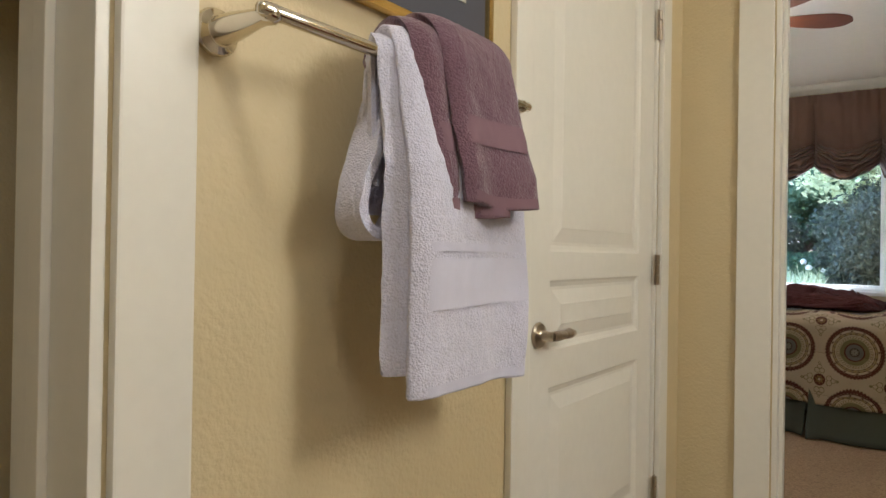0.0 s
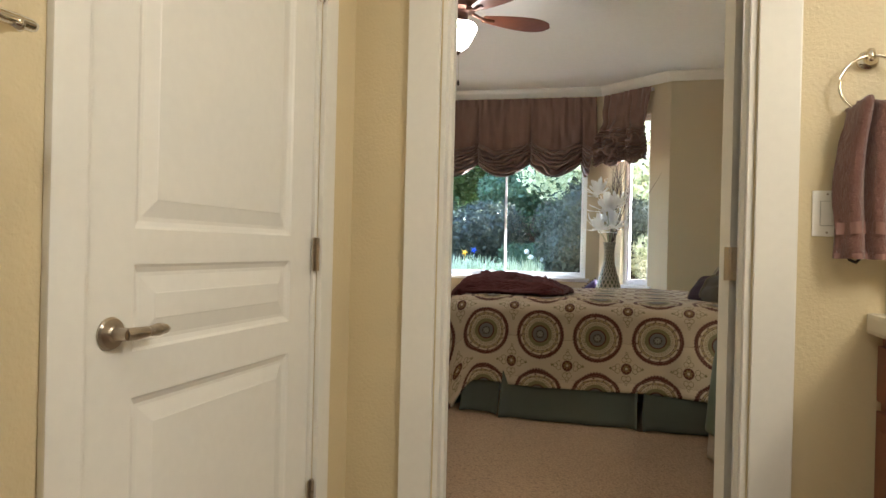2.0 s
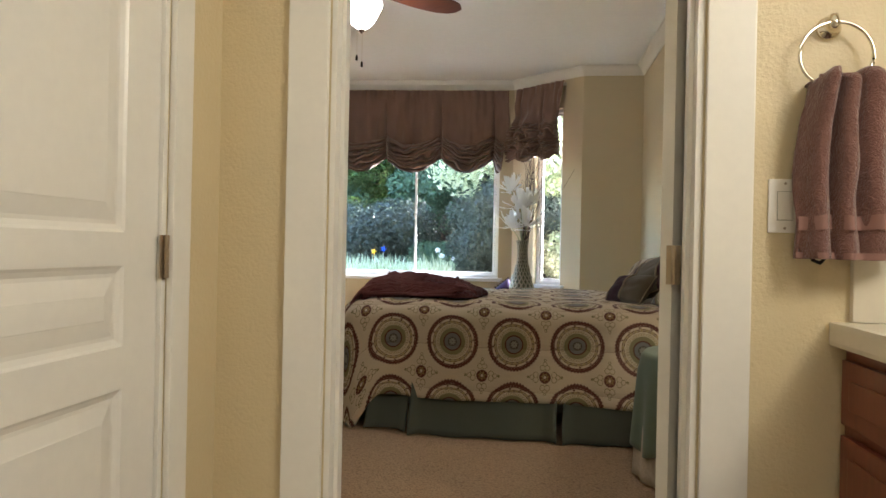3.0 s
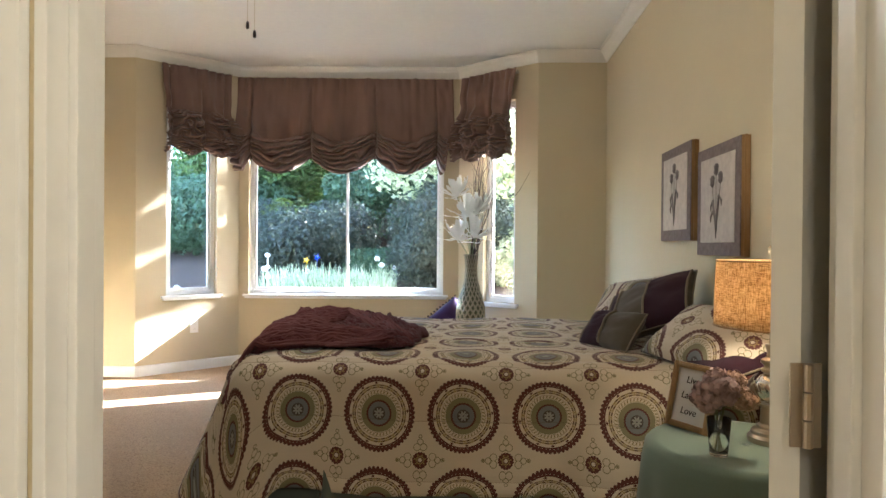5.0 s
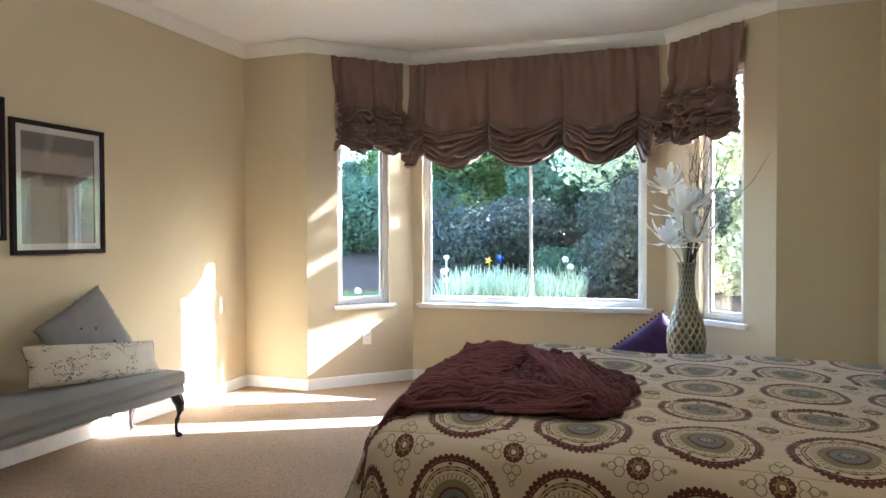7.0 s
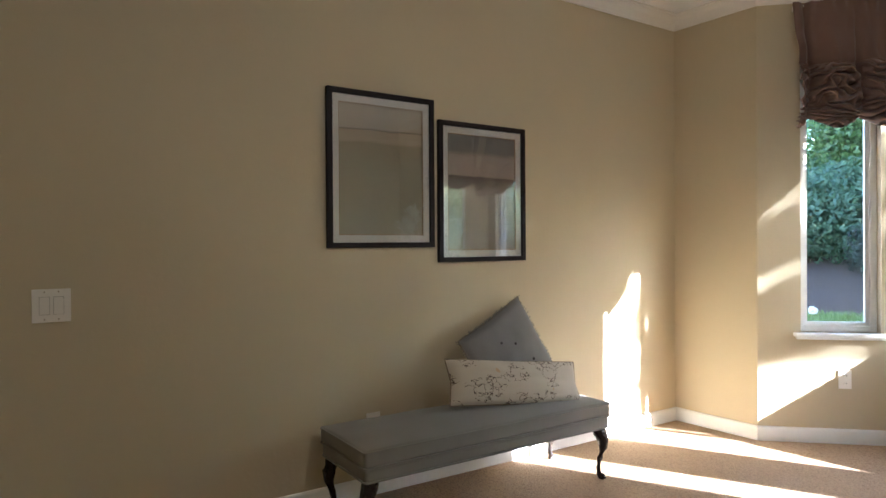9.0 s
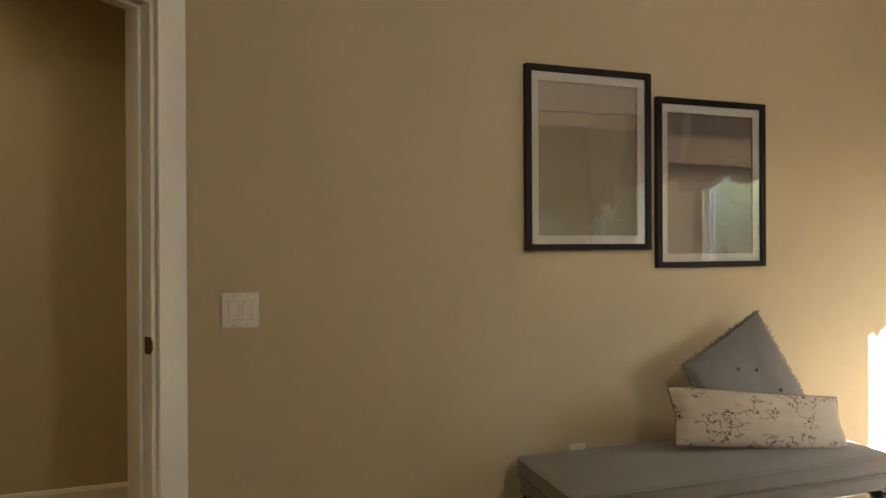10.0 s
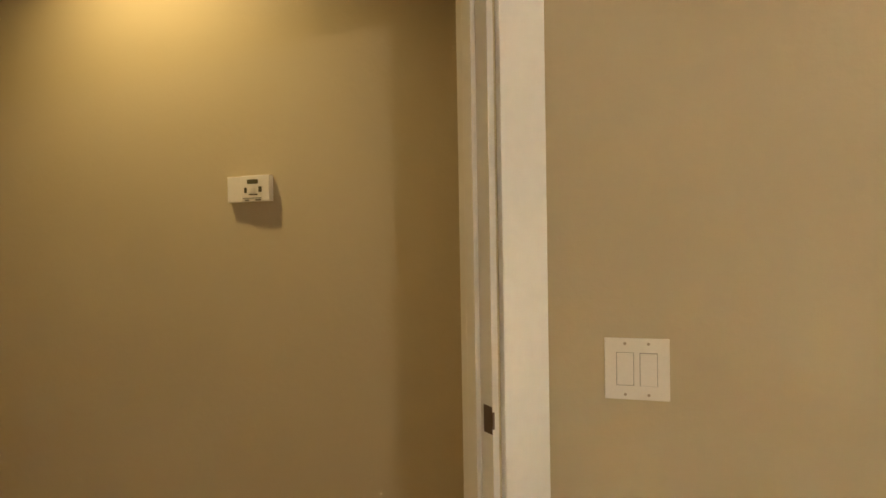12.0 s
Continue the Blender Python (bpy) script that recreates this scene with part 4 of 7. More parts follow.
def round_cloth(name, r, zt, zb, mat, label, folds, amp, seed, square=False):
    def f(u, v):
        a = u * math.tau
        if v < 0.4:
            k = v / 0.4
            rr = r * k
            return (TX + rr * math.cos(a), TY + rr * math.sin(a), zt)
        k = (v - 0.4) / 0.6
        zlow = zb
        if square:
            zlow = zb + 0.10 * (1 - abs(math.sin(2 * a + 0.9)))
        out = 0.012 * min(1, k * 5) + amp * k * (math.sin(a * folds + seed + 0.8 * math.sin(a * 2)) * 0.7 + wave(math.cos(a) * 2, math.sin(a) * 2, seed)) + 0.02 * k
        rr = r + out
        return (TX + rr * math.cos(a), TY + rr * math.sin(a), zt - 0.006 * min(1, k * 12) - k * (zt - zlow))
    vs, fs = grid(144, 26, f)
    bm = shell(vs, fs, -0.003)
    return part(name, bm, mat, None, label, smooth=True, category="tablecloth")


round_cloth("lace_tablecloth", TR - 0.006, TZ - 0.006, 0.02, M_LACE, "cream lace under-cloth reaching the carpet", 14, 0.012, 2)
round_cloth("tablecloth", TR, TZ, 0.13, M_SAGE, "sage green round tablecloth falling in folds", 11, 0.022, 5, True)


def table_lamp():
    LX, LY = 1.10, 5.655
    root = thing("table_lamp", (LX, LY, TZ), "lit table lamp with burlap drum shade and mercury glass base", "table lamp")
    m = pose(LX, LY, TZ + 0.0005)
    champagne = plain("champagne_metal", (0.46, 0.38, 0.27), 0.35, 0.85, var=0.1, scale=30)
    bm = bmesh.new()
    lathe(bm, [(0.066, 0), (0.067, 0.016), (0.062, 0.022), (0.058, 0.024), (0.057, 0.034), (0.051, 0.040), (0.042, 0.043), (0.040, 0.050), (0.033, 0.056), (0.030, 0.100), (0.031, 0.108), (0.036, 0.110), (0.036, 0.115), (0.020, 0.117)], 40, m)
    part("foot", bm, champagne, root, "stepped champagne metal foot", smooth=False)
    bm = bmesh.new()
    lathe(bm, [(0.018, 0.118), (0.020, 0.124), (0.036, 0.134), (0.046, 0.152), (0.048, 0.168), (0.044, 0.186), (0.032, 0.200), (0.022, 0.205)], 40, m)
    part("glass_ball", bm, plain("mercury_glass", (0.75, 0.70, 0.62), 0.06, 0.9, var=0.15, scale=40), root, "mercury glass ball", smooth=True)
    bm = bmesh.new()
    lathe(bm, [(0.020, 0.206), (0.030, 0.212), (0.031, 0.220), (0.022, 0.226), (0.022, 0.230), (0.031, 0.240), (0.031, 0.248), (0.016, 0.256), (0.014, 0.270), (0.020, 0.290), (0.019, 0.296), (0.009, 0.298), (0.009, 0.40), (0.004, 0.41), (0.004, 0.565), (0.002, 0.568)], 32, m)
    part("stem", bm, champagne, root)
    bm = bmesh.new()
    lathe(bm, [(0.003, 0.568), (0.012, 0.572), (0.016, 0.582), (0.013, 0.593), (0.004, 0.599)], 20, m)
    part("finial", bm, M_GLASS, root, "round glass finial", smooth=True)
    sh = N("burlap_shade", 0.9, spec=0.1)
    v = sh.coord()
    wv = sh.m("ADD", sh.noise(55, 3, sh.scale(v, (1, 1, 7))), sh.noise(55, 3, sh.scale(v, (6, 6, 0.8))))
    col = sh.ramp(sh.m("MULTIPLY", wv, 0.5), [(0.40, (0.26, 0.16, 0.07)), (0.50, (0.52, 0.36, 0.19)), (0.60, (0.70, 0.53, 0.33))])
    sh.base(col)
    tl = sh.t.nodes.new("ShaderNodeBsdfTranslucent")
    sh.t.links.new(col, tl.inputs[0])
    mx = sh.t.nodes.new("ShaderNodeMixShader")
    mx.inputs[0].default_value = 0.5
    sh.t.links.new(sh.b.outputs[0], mx.inputs[1])
    sh.t.links.new(tl.outputs[0], mx.inputs[2])
    sh.t.links.new(mx.outputs[0], sh.t.nodes["Material Output"].inputs[0])
    sh.bump(wv, 0.5, 0.002)
    z0, z1 = TZ + 0.350, TZ + 0.548
    vs, fs = grid(96, 6, lambda u, v: (LX + (0.166 - 0.006 * v) * math.cos(u * math.tau), LY + (0.166 - 0.006 * v) * math.sin(u * math.tau), z0 + v * (z1 - z0)))
    part("shade", shell(vs, fs, 0.0015), sh.mat, root, "burlap drum shade glowing from within", smooth=True)
    for z, r in ((z0, 0.166), (z1, 0.160)):
        bm = bmesh.new()
        tube(bm, [(LX + r * math.cos(k * math.tau / 64), LY + r * math.sin(k * math.tau / 64), z) for k in range(65)], 0.0028, 6, False)
        part("shade_rim", bm, M_GOLDWOOD, root)
    bm = bmesh.new()
    for k in range(3):
        a = k * math.tau / 3 + 0.4
        tube(bm, [(LX, LY, z1 - 0.01), (LX + 0.158 * math.cos(a), LY + 0.158 * math.sin(a), z1 - 0.004)], 0.0016, 6)
    part("shade_spider", bm, M_GOLDWOOD, root)
    bm = bmesh.new()
    lathe(bm, [(0.012, 0.41), (0.014, 0.42), (0.026, 0.45), (0.028, 0.47), (0.018, 0.495), (0.004, 0.50)], 20, m)
    b = part("bulb", bm, glow_mat("bulb_glow", (1.0, 0.85, 0.6), 4), root, "glowing bulb", smooth=True)
    b.visible_shadow = False


table_lamp()


def text_mesh(name, body, size, m, mat, parent, depth=0.0006, align="CENTER"):
    cu = bpy.data.curves.new(name, "FONT")
    cu.body, cu.size, cu.extrude, cu.align_x, cu.align_y = body, size, depth, align, "CENTER"
    cu.shear = 0.15
    tmp = new(name + "_curve", cu)
    bpy.context.view_layer.update()
    me = bpy.data.meshes.new_from_object(tmp.evaluated_get(bpy.context.evaluated_depsgraph_get()))
    bpy.data.objects.remove(tmp)
    me.transform(m)
    me.materials.clear()
    me.materials.append(mat)
    ob = new(name, me)
    ob.parent = parent
    ob.matrix_parent_inverse = parent.matrix_world.inverted()
    return ob


def photo_frame():
    w, h = 0.172, 0.212
    m = Matrix.Translation((0.835, 5.83, TZ + 0.001)) @ pose(0, 0, 0, 0, 0, -58) @ pose(0, 0, 0, -13, 0, 0)
    root = new("word_frame")
    root.matrix_world = m
    bpy.context.view_layer.update()
    tagged(root, "bronze picture frame with the words Live Laugh Love", "picture frame")
    bm = bmesh.new()
    b = 0.020
    for x0, x1, z0, z1 in ((0, b, 0, h), (w - b, w, 0, h), (b, w - b, 0, b), (b, w - b, h - b, h)):
        box(bm, x0, x1, -0.012, 0.004, z0, z1, m, 0.003)
        cx0, cx1 = (x0 + 0.006, x1 - 0.006)
        box(bm, cx0, cx1, -0.0155, -0.0122, z0 + (0.006 if x1 - x0 > b * 2 else 0.0), z1 - (0.006 if x1 - x0 > b * 2 else 0.0), m, 0.0012)
    part("frame", bm, plain("bronze_gilt", (0.36, 0.23, 0.11), 0.35, 0.6, var=0.2, scale=60), root, "ridged bronze frame")
    bm = bmesh.new()
    box(bm, b, w - b, -0.004, 0.001, b, h - b, m)
    part("card", bm, plain("card_cream", (0.50, 0.47, 0.42), 0.7, var=0.04), root)
    ink = plain("ink_brown", (0.03, 0.015, 0.01), 0.7)
    for k, t in enumerate(("Live", "Laugh", "L\u2665ve")):
        text_mesh("word", t.replace("\u2665", "o"), 0.032, m @ Matrix.Translation((w / 2 - 0.004, -0.0047, h - 0.056 - k * 0.050)) @ pose(0, 0, 0, 90, 0, 0), ink, root)
    bm = bmesh.new()
    tube(bm, [m @ Vector((w / 2, 0.005, h * 0.7)), Vector((m @ Vector((w / 2, 0.0, 0)))[:2] + (TZ + 0.003,)) + Vector((0.03, 0.075, 0))], 0.005, 6)
    part("easel_leg", bm, M_EBONY, root)


photo_frame()


def bouquet():
    X, Y = 0.895, 5.510
    root = thing("flower_glass", (X, Y, TZ), "small glass tumbler of dusty pink dried hydrangea", "flower vase")
    m = pose(X, Y, TZ + 0.0005)
    bm = bmesh.new()
    lathe(bm, [(0.024, 0), (0.025, 0.003), (0.028, 0.04), (0.033, 0.105), (0.031, 0.105), (0.026, 0.04), (0.022, 0.008), (0.002, 0.007)], 24, m)
    part("tumbler", bm, M_GLASS, root, "clear ribbed glass tumbler", smooth=True)
    rng = random.Random(12)
    bm = bmesh.new()
    for k in range(9):
        a, t = rng.random() * math.tau, rng.uniform(0.003, 0.016)
        tube(bm, [(X + t * math.cos(a), Y + t * math.sin(a), TZ + 0.01), (X - t * math.cos(a) * 0.6, Y + t * math.sin(a), TZ + 0.10), (X - 1.5 * t * math.cos(a), Y + 2 * t * math.sin(a), TZ + 0.16)], 0.0013, 5)
    part("stems", bm, plain("dry_stem", (0.10, 0.11, 0.04), 0.8), root)
    heads = [(-0.030, 0.0, 0.165, 0.046, 0), (0.012, -0.012, 0.185, 0.040, 0), (0.0, 0.02, 0.20, 0.04, 0), (0.055, 0.0, 0.165, 0.038, 1), (0.045, 0.01, 0.205, 0.034, 1), (0.09, 0.01, 0.15, 0.024, 1)]
    mats = (plain("dusty_rose_petal", (0.36, 0.235, 0.205), 0.8, var=0.35, scale=50), plain("tan_rose_petal", (0.46, 0.29, 0.19), 0.8, var=0.4, scale=60))
    for hx, hy, hz, r, kd in heads:
        vs, fs = [], []
        for k in range(420 if kd == 0 else 420):
            d = Vector((rng.gauss(0, 1), rng.gauss(0, 1), rng.gauss(0.15, 1))).normalized()
            c = Vector((X + hx, Y + hy, TZ + hz)) + d * r * rng.uniform(0.65, 1.0)
            s = d.cross(Vector((rng.gauss(0, 1), rng.gauss(0, 1), rng.gauss(0, 1)))).normalized()
            t = (d.cross(s) + d * rng.uniform(-0.5, 0.8)).normalized()
            q = rng.uniform(0.006, 0.011) * (1 if kd == 0 else 0.55)
            b = len(vs)
            vs += [tuple(c - s * q * 0.4 - t * q), tuple(c + s * q * 0.4 - t * q), tuple(c + s * q + d * q * 0.3), tuple(c + t * q + d * q * 0.5), tuple(c - s * q + d * q * 0.3)]
            fs += [(b, b + 1, b + 2, b + 3, b + 4)]
        raw("flower_head", vs, fs, mats[kd], root, "dried hydrangea head", kind="stuff")


bouquet()

# ---- ceiling fan ----


def ceiling_fan():
    FXX, FYY = -0.82, 6.44
    root = thing("ceiling_fan", (FXX, FYY, Z_CEIL), "dark bronze ceiling fan with cherry blades and a lit frosted bowl", "ceiling fan")
    bronze = plain("oiled_bronze", (0.10, 0.045, 0.028), 0.35, 0.7, var=0.2, scale=30)
    m = pose(FXX, FYY, 0)
    bm = bmesh.new()
    lathe(bm, [(0.070, Z_CEIL - 0.001), (0.070, 2.765), (0.050, 2.745), (0.018, 2.735), (0.014, 2.70), (0.014, 2.665), (0.05, 2.655), (0.11, 2.63), (0.125, 2.60), (0.125, 2.575), (0.11, 2.55), (0.085, 2.535), (0.06, 2.525), (0.06, 2.49), (0.075, 2.475), (0.085, 2.455), (0.09, 2.445), (0.08, 2.44), (0.01, 2.44)], 40, m)
    part("motor", bm, bronze, root, "bronze motor housing")
    bm = bmesh.new()
    lathe(bm, [(0.112, 2.452), (0.120, 2.44), (0.122, 2.425), (0.112, 2.40), (0.102, 2.385), (0.090, 2.355), (0.065, 2.315), (0.035, 2.288), (0.012, 2.280)], 40, m)
    globe = part("light_bowl", bm, glow_mat("lit_frosted_glass", (1.0, 0.93, 0.82), 1.6), root, "glowing frosted glass bowl", smooth=True)
    globe.visible_shadow = False
    bm = bmesh.new()
    lathe(bm, [(0.011, 2.281), (0.018, 2.278), (0.016, 2.268), (0.007, 2.262), (0.006, 2.254)], 16, m)
    part("bowl_finial", bm, bronze, root)
    a0 = math.atan2(0.365, 0.55)
    for k in range(5):
        a = a0 + k * math.tau / 5
        R = m @ pose(0, 0, 0, 0, 0, math.degrees(a))
        n = 22
        bm = bmesh.new()
        top, bot = [], []
        for i in range(n + 1):
            t = i / n
            x = 0.17 + t * 0.49
            hw = 0.078 * math.sin(min(1, 0.25 + t * 1.05) * math.pi * 0.5 + 0.0) * (1 - max(0, (t - 0.62) / 0.38) ** 2.4) ** 0.5 if t < 1 else 0.002
            hw = max(hw, 0.004)
            pitch = math.radians(-14)
            for sgn in (-1, 1):
                z = 2.515 + sgn * hw * math.sin(pitch)
                top.append(bm.verts.new(R @ Vector((x, sgn * hw * math.cos(pitch), z + 0.003))))
                bot.append(bm.verts.new(R @ Vector((x, sgn * hw * math.cos(pitch), z - 0.003))))
        for i in range(n):
            q = [2 * i, 2 * i + 1, 2 * i + 3, 2 * i + 2]
            bm.faces.new([top[j] for j in q])
            bm.faces.new([bot[j] for j in q[::-1]])
            for s in (0, 1):
                bm.faces.new((top[2 * i + s], top[2 * i + 2 + s], bot[2 * i + 2 + s], bot[2 * i + s]))
        bm.faces.new((top[0], top[1], bot[1], bot[0]))
        bm.faces.new((top[-2], top[-1], bot[-1], bot[-2]))
        bmesh.ops.recalc_face_normals(bm, faces=bm.faces)
        blade = part("blade", bm, M_BLADE, root, "cherry wood blade")
        bm = bmesh.new()
        tube(bm, [R @ Vector(p) for p in ((0.09, 0, 2.54), (0.14, 0, 2.522), (0.19, 0, 2.506), (0.25, 0, 2.507))], [0.014, 0.010, 0.016, 0.010], 8)
        part("blade_iron", bm, bronze, root)
    for x, z in ((-0.018, 2.085), (0.014, 2.045)):
        bm = bmesh.new()
        tube(bm, [(FXX + x, FYY - 0.03, 2.30), (FXX + x, FYY - 0.03, z + 0.03)], 0.0012, 6)
        part("pull_chain", bm, M_CHROME, root)
        bm = bmesh.new()
        tube(bm, [(FXX + x, FYY - 0.03, z + 0.034), (FXX + x, FYY - 0.03, z + 0.028), (FXX + x, FYY - 0.03, z + 0.004), (FXX + x, FYY - 0.03, z)], [0.003, 0.0065, 0.0075, 0.004], 10)
        part("pull_knob", bm, M_EBONY, root)


ceiling_fan()

# ---- balloon valances ----


def balloon(name, a, b, s0, s1, ztop, zlow, pins, label, seed, bunch=False):
    M = frame_m(a, b, 0, 0)
    W, H = s1 - s0, ztop - zlow
    root = new(name)
    root.matrix_world = frame_m(a, b, (s0 + s1) / 2, ztop)
    bpy.context.view_layer.update()
    tagged(root, label, "balloon valance", "balloon valances in the bay")
    zones = [-0.09 if not bunch else -0.2] + list(pins) + [1.09 if not bunch else 1.2]
    k0 = 0.45 if not bunch else 0.38

    def f(u, v):
        k = max(i for i in range(len(zones) - 1) if u >= zones[i])
        w = (u - zones[k]) / (zones[k + 1] - zones[k])
        bow = 1 - abs(2 * w - 1) ** 1.9
        pin = max(math.exp(-((u - p) * W / 0.035) ** 2) for p in pins)
        near = max(math.exp(-((u - p) * W / 0.016) ** 2) for p in pins)
        hi = (0.55 + 0.11 * bow + 0.03 * wave(u * W * 5, seed)) if not bunch else (0.50 + 0.05 * wave(u * W * 6, seed))
        lo = (0.83 + 0.17 * bow) if not bunch else (0.90 + 0.10 * bow)
        if not bunch:
            if u < pins[0]:
                lo = 0.83 + 0.15 * min(1, (pins[0] - u) / 0.035)
            if u > pins[-1]:
                e = (u - pins[-1]) / (1 - pins[-1])
                lo = 0.83 + 0.17 * min(1, e * 4) if e < 0.45 else 1.0 - 0.24 * min(1, (e - 0.45) / 0.15)
                hi = min(hi, lo - 0.08)
        ripple = 0.012 * math.sin(u * W * 74 + 3 * wave(u * W * 6, seed))
        if v < k0:
            t = v / k0
            z = ztop - t * H * hi
            soft = 0.075 * wave(u * W * 7, t * 1.2, seed) * (0.45 + t * 0.7) + 0.010 * wave(u * W * 19, t * 2.5, seed + 3)
            out = 0.072 + ripple * (0.12 + 0.9 * max(0, 1 - t * 4)) + soft + 0.075 * t ** 1.8 * (0.4 + 0.6 * bow) - 0.030 * near * (0.35 + 0.65 * t)
            if bunch:
                out += 0.025 * wave(u * 3.2, t * 3.5, seed) * t
            fold = 0
        else:
            t = (v - k0) / (1 - k0)
            nf = 6.4 if not bunch else 8.5
            warp = (1.3 * wave(u * W * 3.6, seed, t * 1.3) + 0.75 * wave(u * W * 10, t * 3, seed + 6)) * (1 - 0.8 * near)
            if bunch:
                warp = 2.6 * wave(u * W * 8, t * 2.4, seed) + 1.3 * wave(u * W * 19, t * 6, seed + 6)
            ph = nf * t + warp
            p = ph - math.floor(ph)
            g = min(1.0, max(0.0, (p - 0.06) / 0.86))
            r = math.sin(math.pi * g ** 1.25) ** 0.55 if 0 < g < 1 else 0.0
            amp = 0.80 + 0.75 * wave(u * W * 7, math.floor(ph) * 3.7, seed + 9)
            amp = max(0.25, amp) * (0.35 + 0.65 * (1 - pin)) * (min(1, t * 7)) * (1 - max(0, t - 0.95) * 8)
            sp = H * (lo - hi) / nf
            fold = r * amp
            z = ztop - H * (hi + (lo - hi) * t) - 0.45 * sp * fold
            belly = math.sin(min(1, t * 1.05 + 0.12) * math.pi * 0.80)
            out = 0.105 + 0.020 * bow + 0.050 * belly * (0.4 + 0.6 * bow) + (0.105 if not bunch else 0.12) * fold - 0.045 * near - 0.015 * pin
            out += 0.008 * wave(u * W * 26, t * 8, seed)
        sq, shift = 1.0, 0.0
        if bunch:
            neck = math.exp(-((v - 0.33) / 0.10) ** 2)
            sq = 1 - 0.07 * neck + 0.05 * max(0, v - 0.4) + 0.05 * fold * abs(2 * u - 1)
            shift = 0.018 * math.sin(v * 4.5 + seed) * v
        else:
            sq = 1 + 0.020 * math.sin(v * math.pi) + 0.012 * fold
        s = (s0 + s1) / 2 + (u - 0.5) * W * sq + shift + (0.020 if bunch else 0.008) * wave(v * 7, seed, u * 3) * v
        return M @ Vector((s, -out, z))

    nu, nv = int(W * 190) + 14, 190
    vs, fs = grid(nu, nv, f)
    ob = raw("fabric", vs, fs, M_VALANCE, root, "gathered brown cloth", smooth=True)
    mod = ob.modifiers.new("thickness", "SOLIDIFY")
    mod.thickness = 0.003
    bm = bmesh.new()
    box(bm, s0 + 0.02, s1 - 0.02, -0.040, -0.002, ztop - 0.035, ztop - 0.008, M)
    part("mounting_board", bm, M_TRIM, root)


balloon("valance", C3, C4, 0.005, 1.995, 2.675, 1.785, (0.07, 0.345, 0.64, 0.92), "wide brown balloon valance pulled up in three swags", 2)
balloon("valance", C2, C3, 0.185, 0.800, 2.680, 1.90, (0.12, 0.55, 0.92), "narrow brown balloon valance bunched in folds", 11, True)
balloon("valance", C4, C5, 0.085, 0.690, 2.675, 1.885, (0.10, 0.60, 0.90), "narrow brown balloon valance with one side slipped down", 23, True)

# ---- floor vase with flowers ----


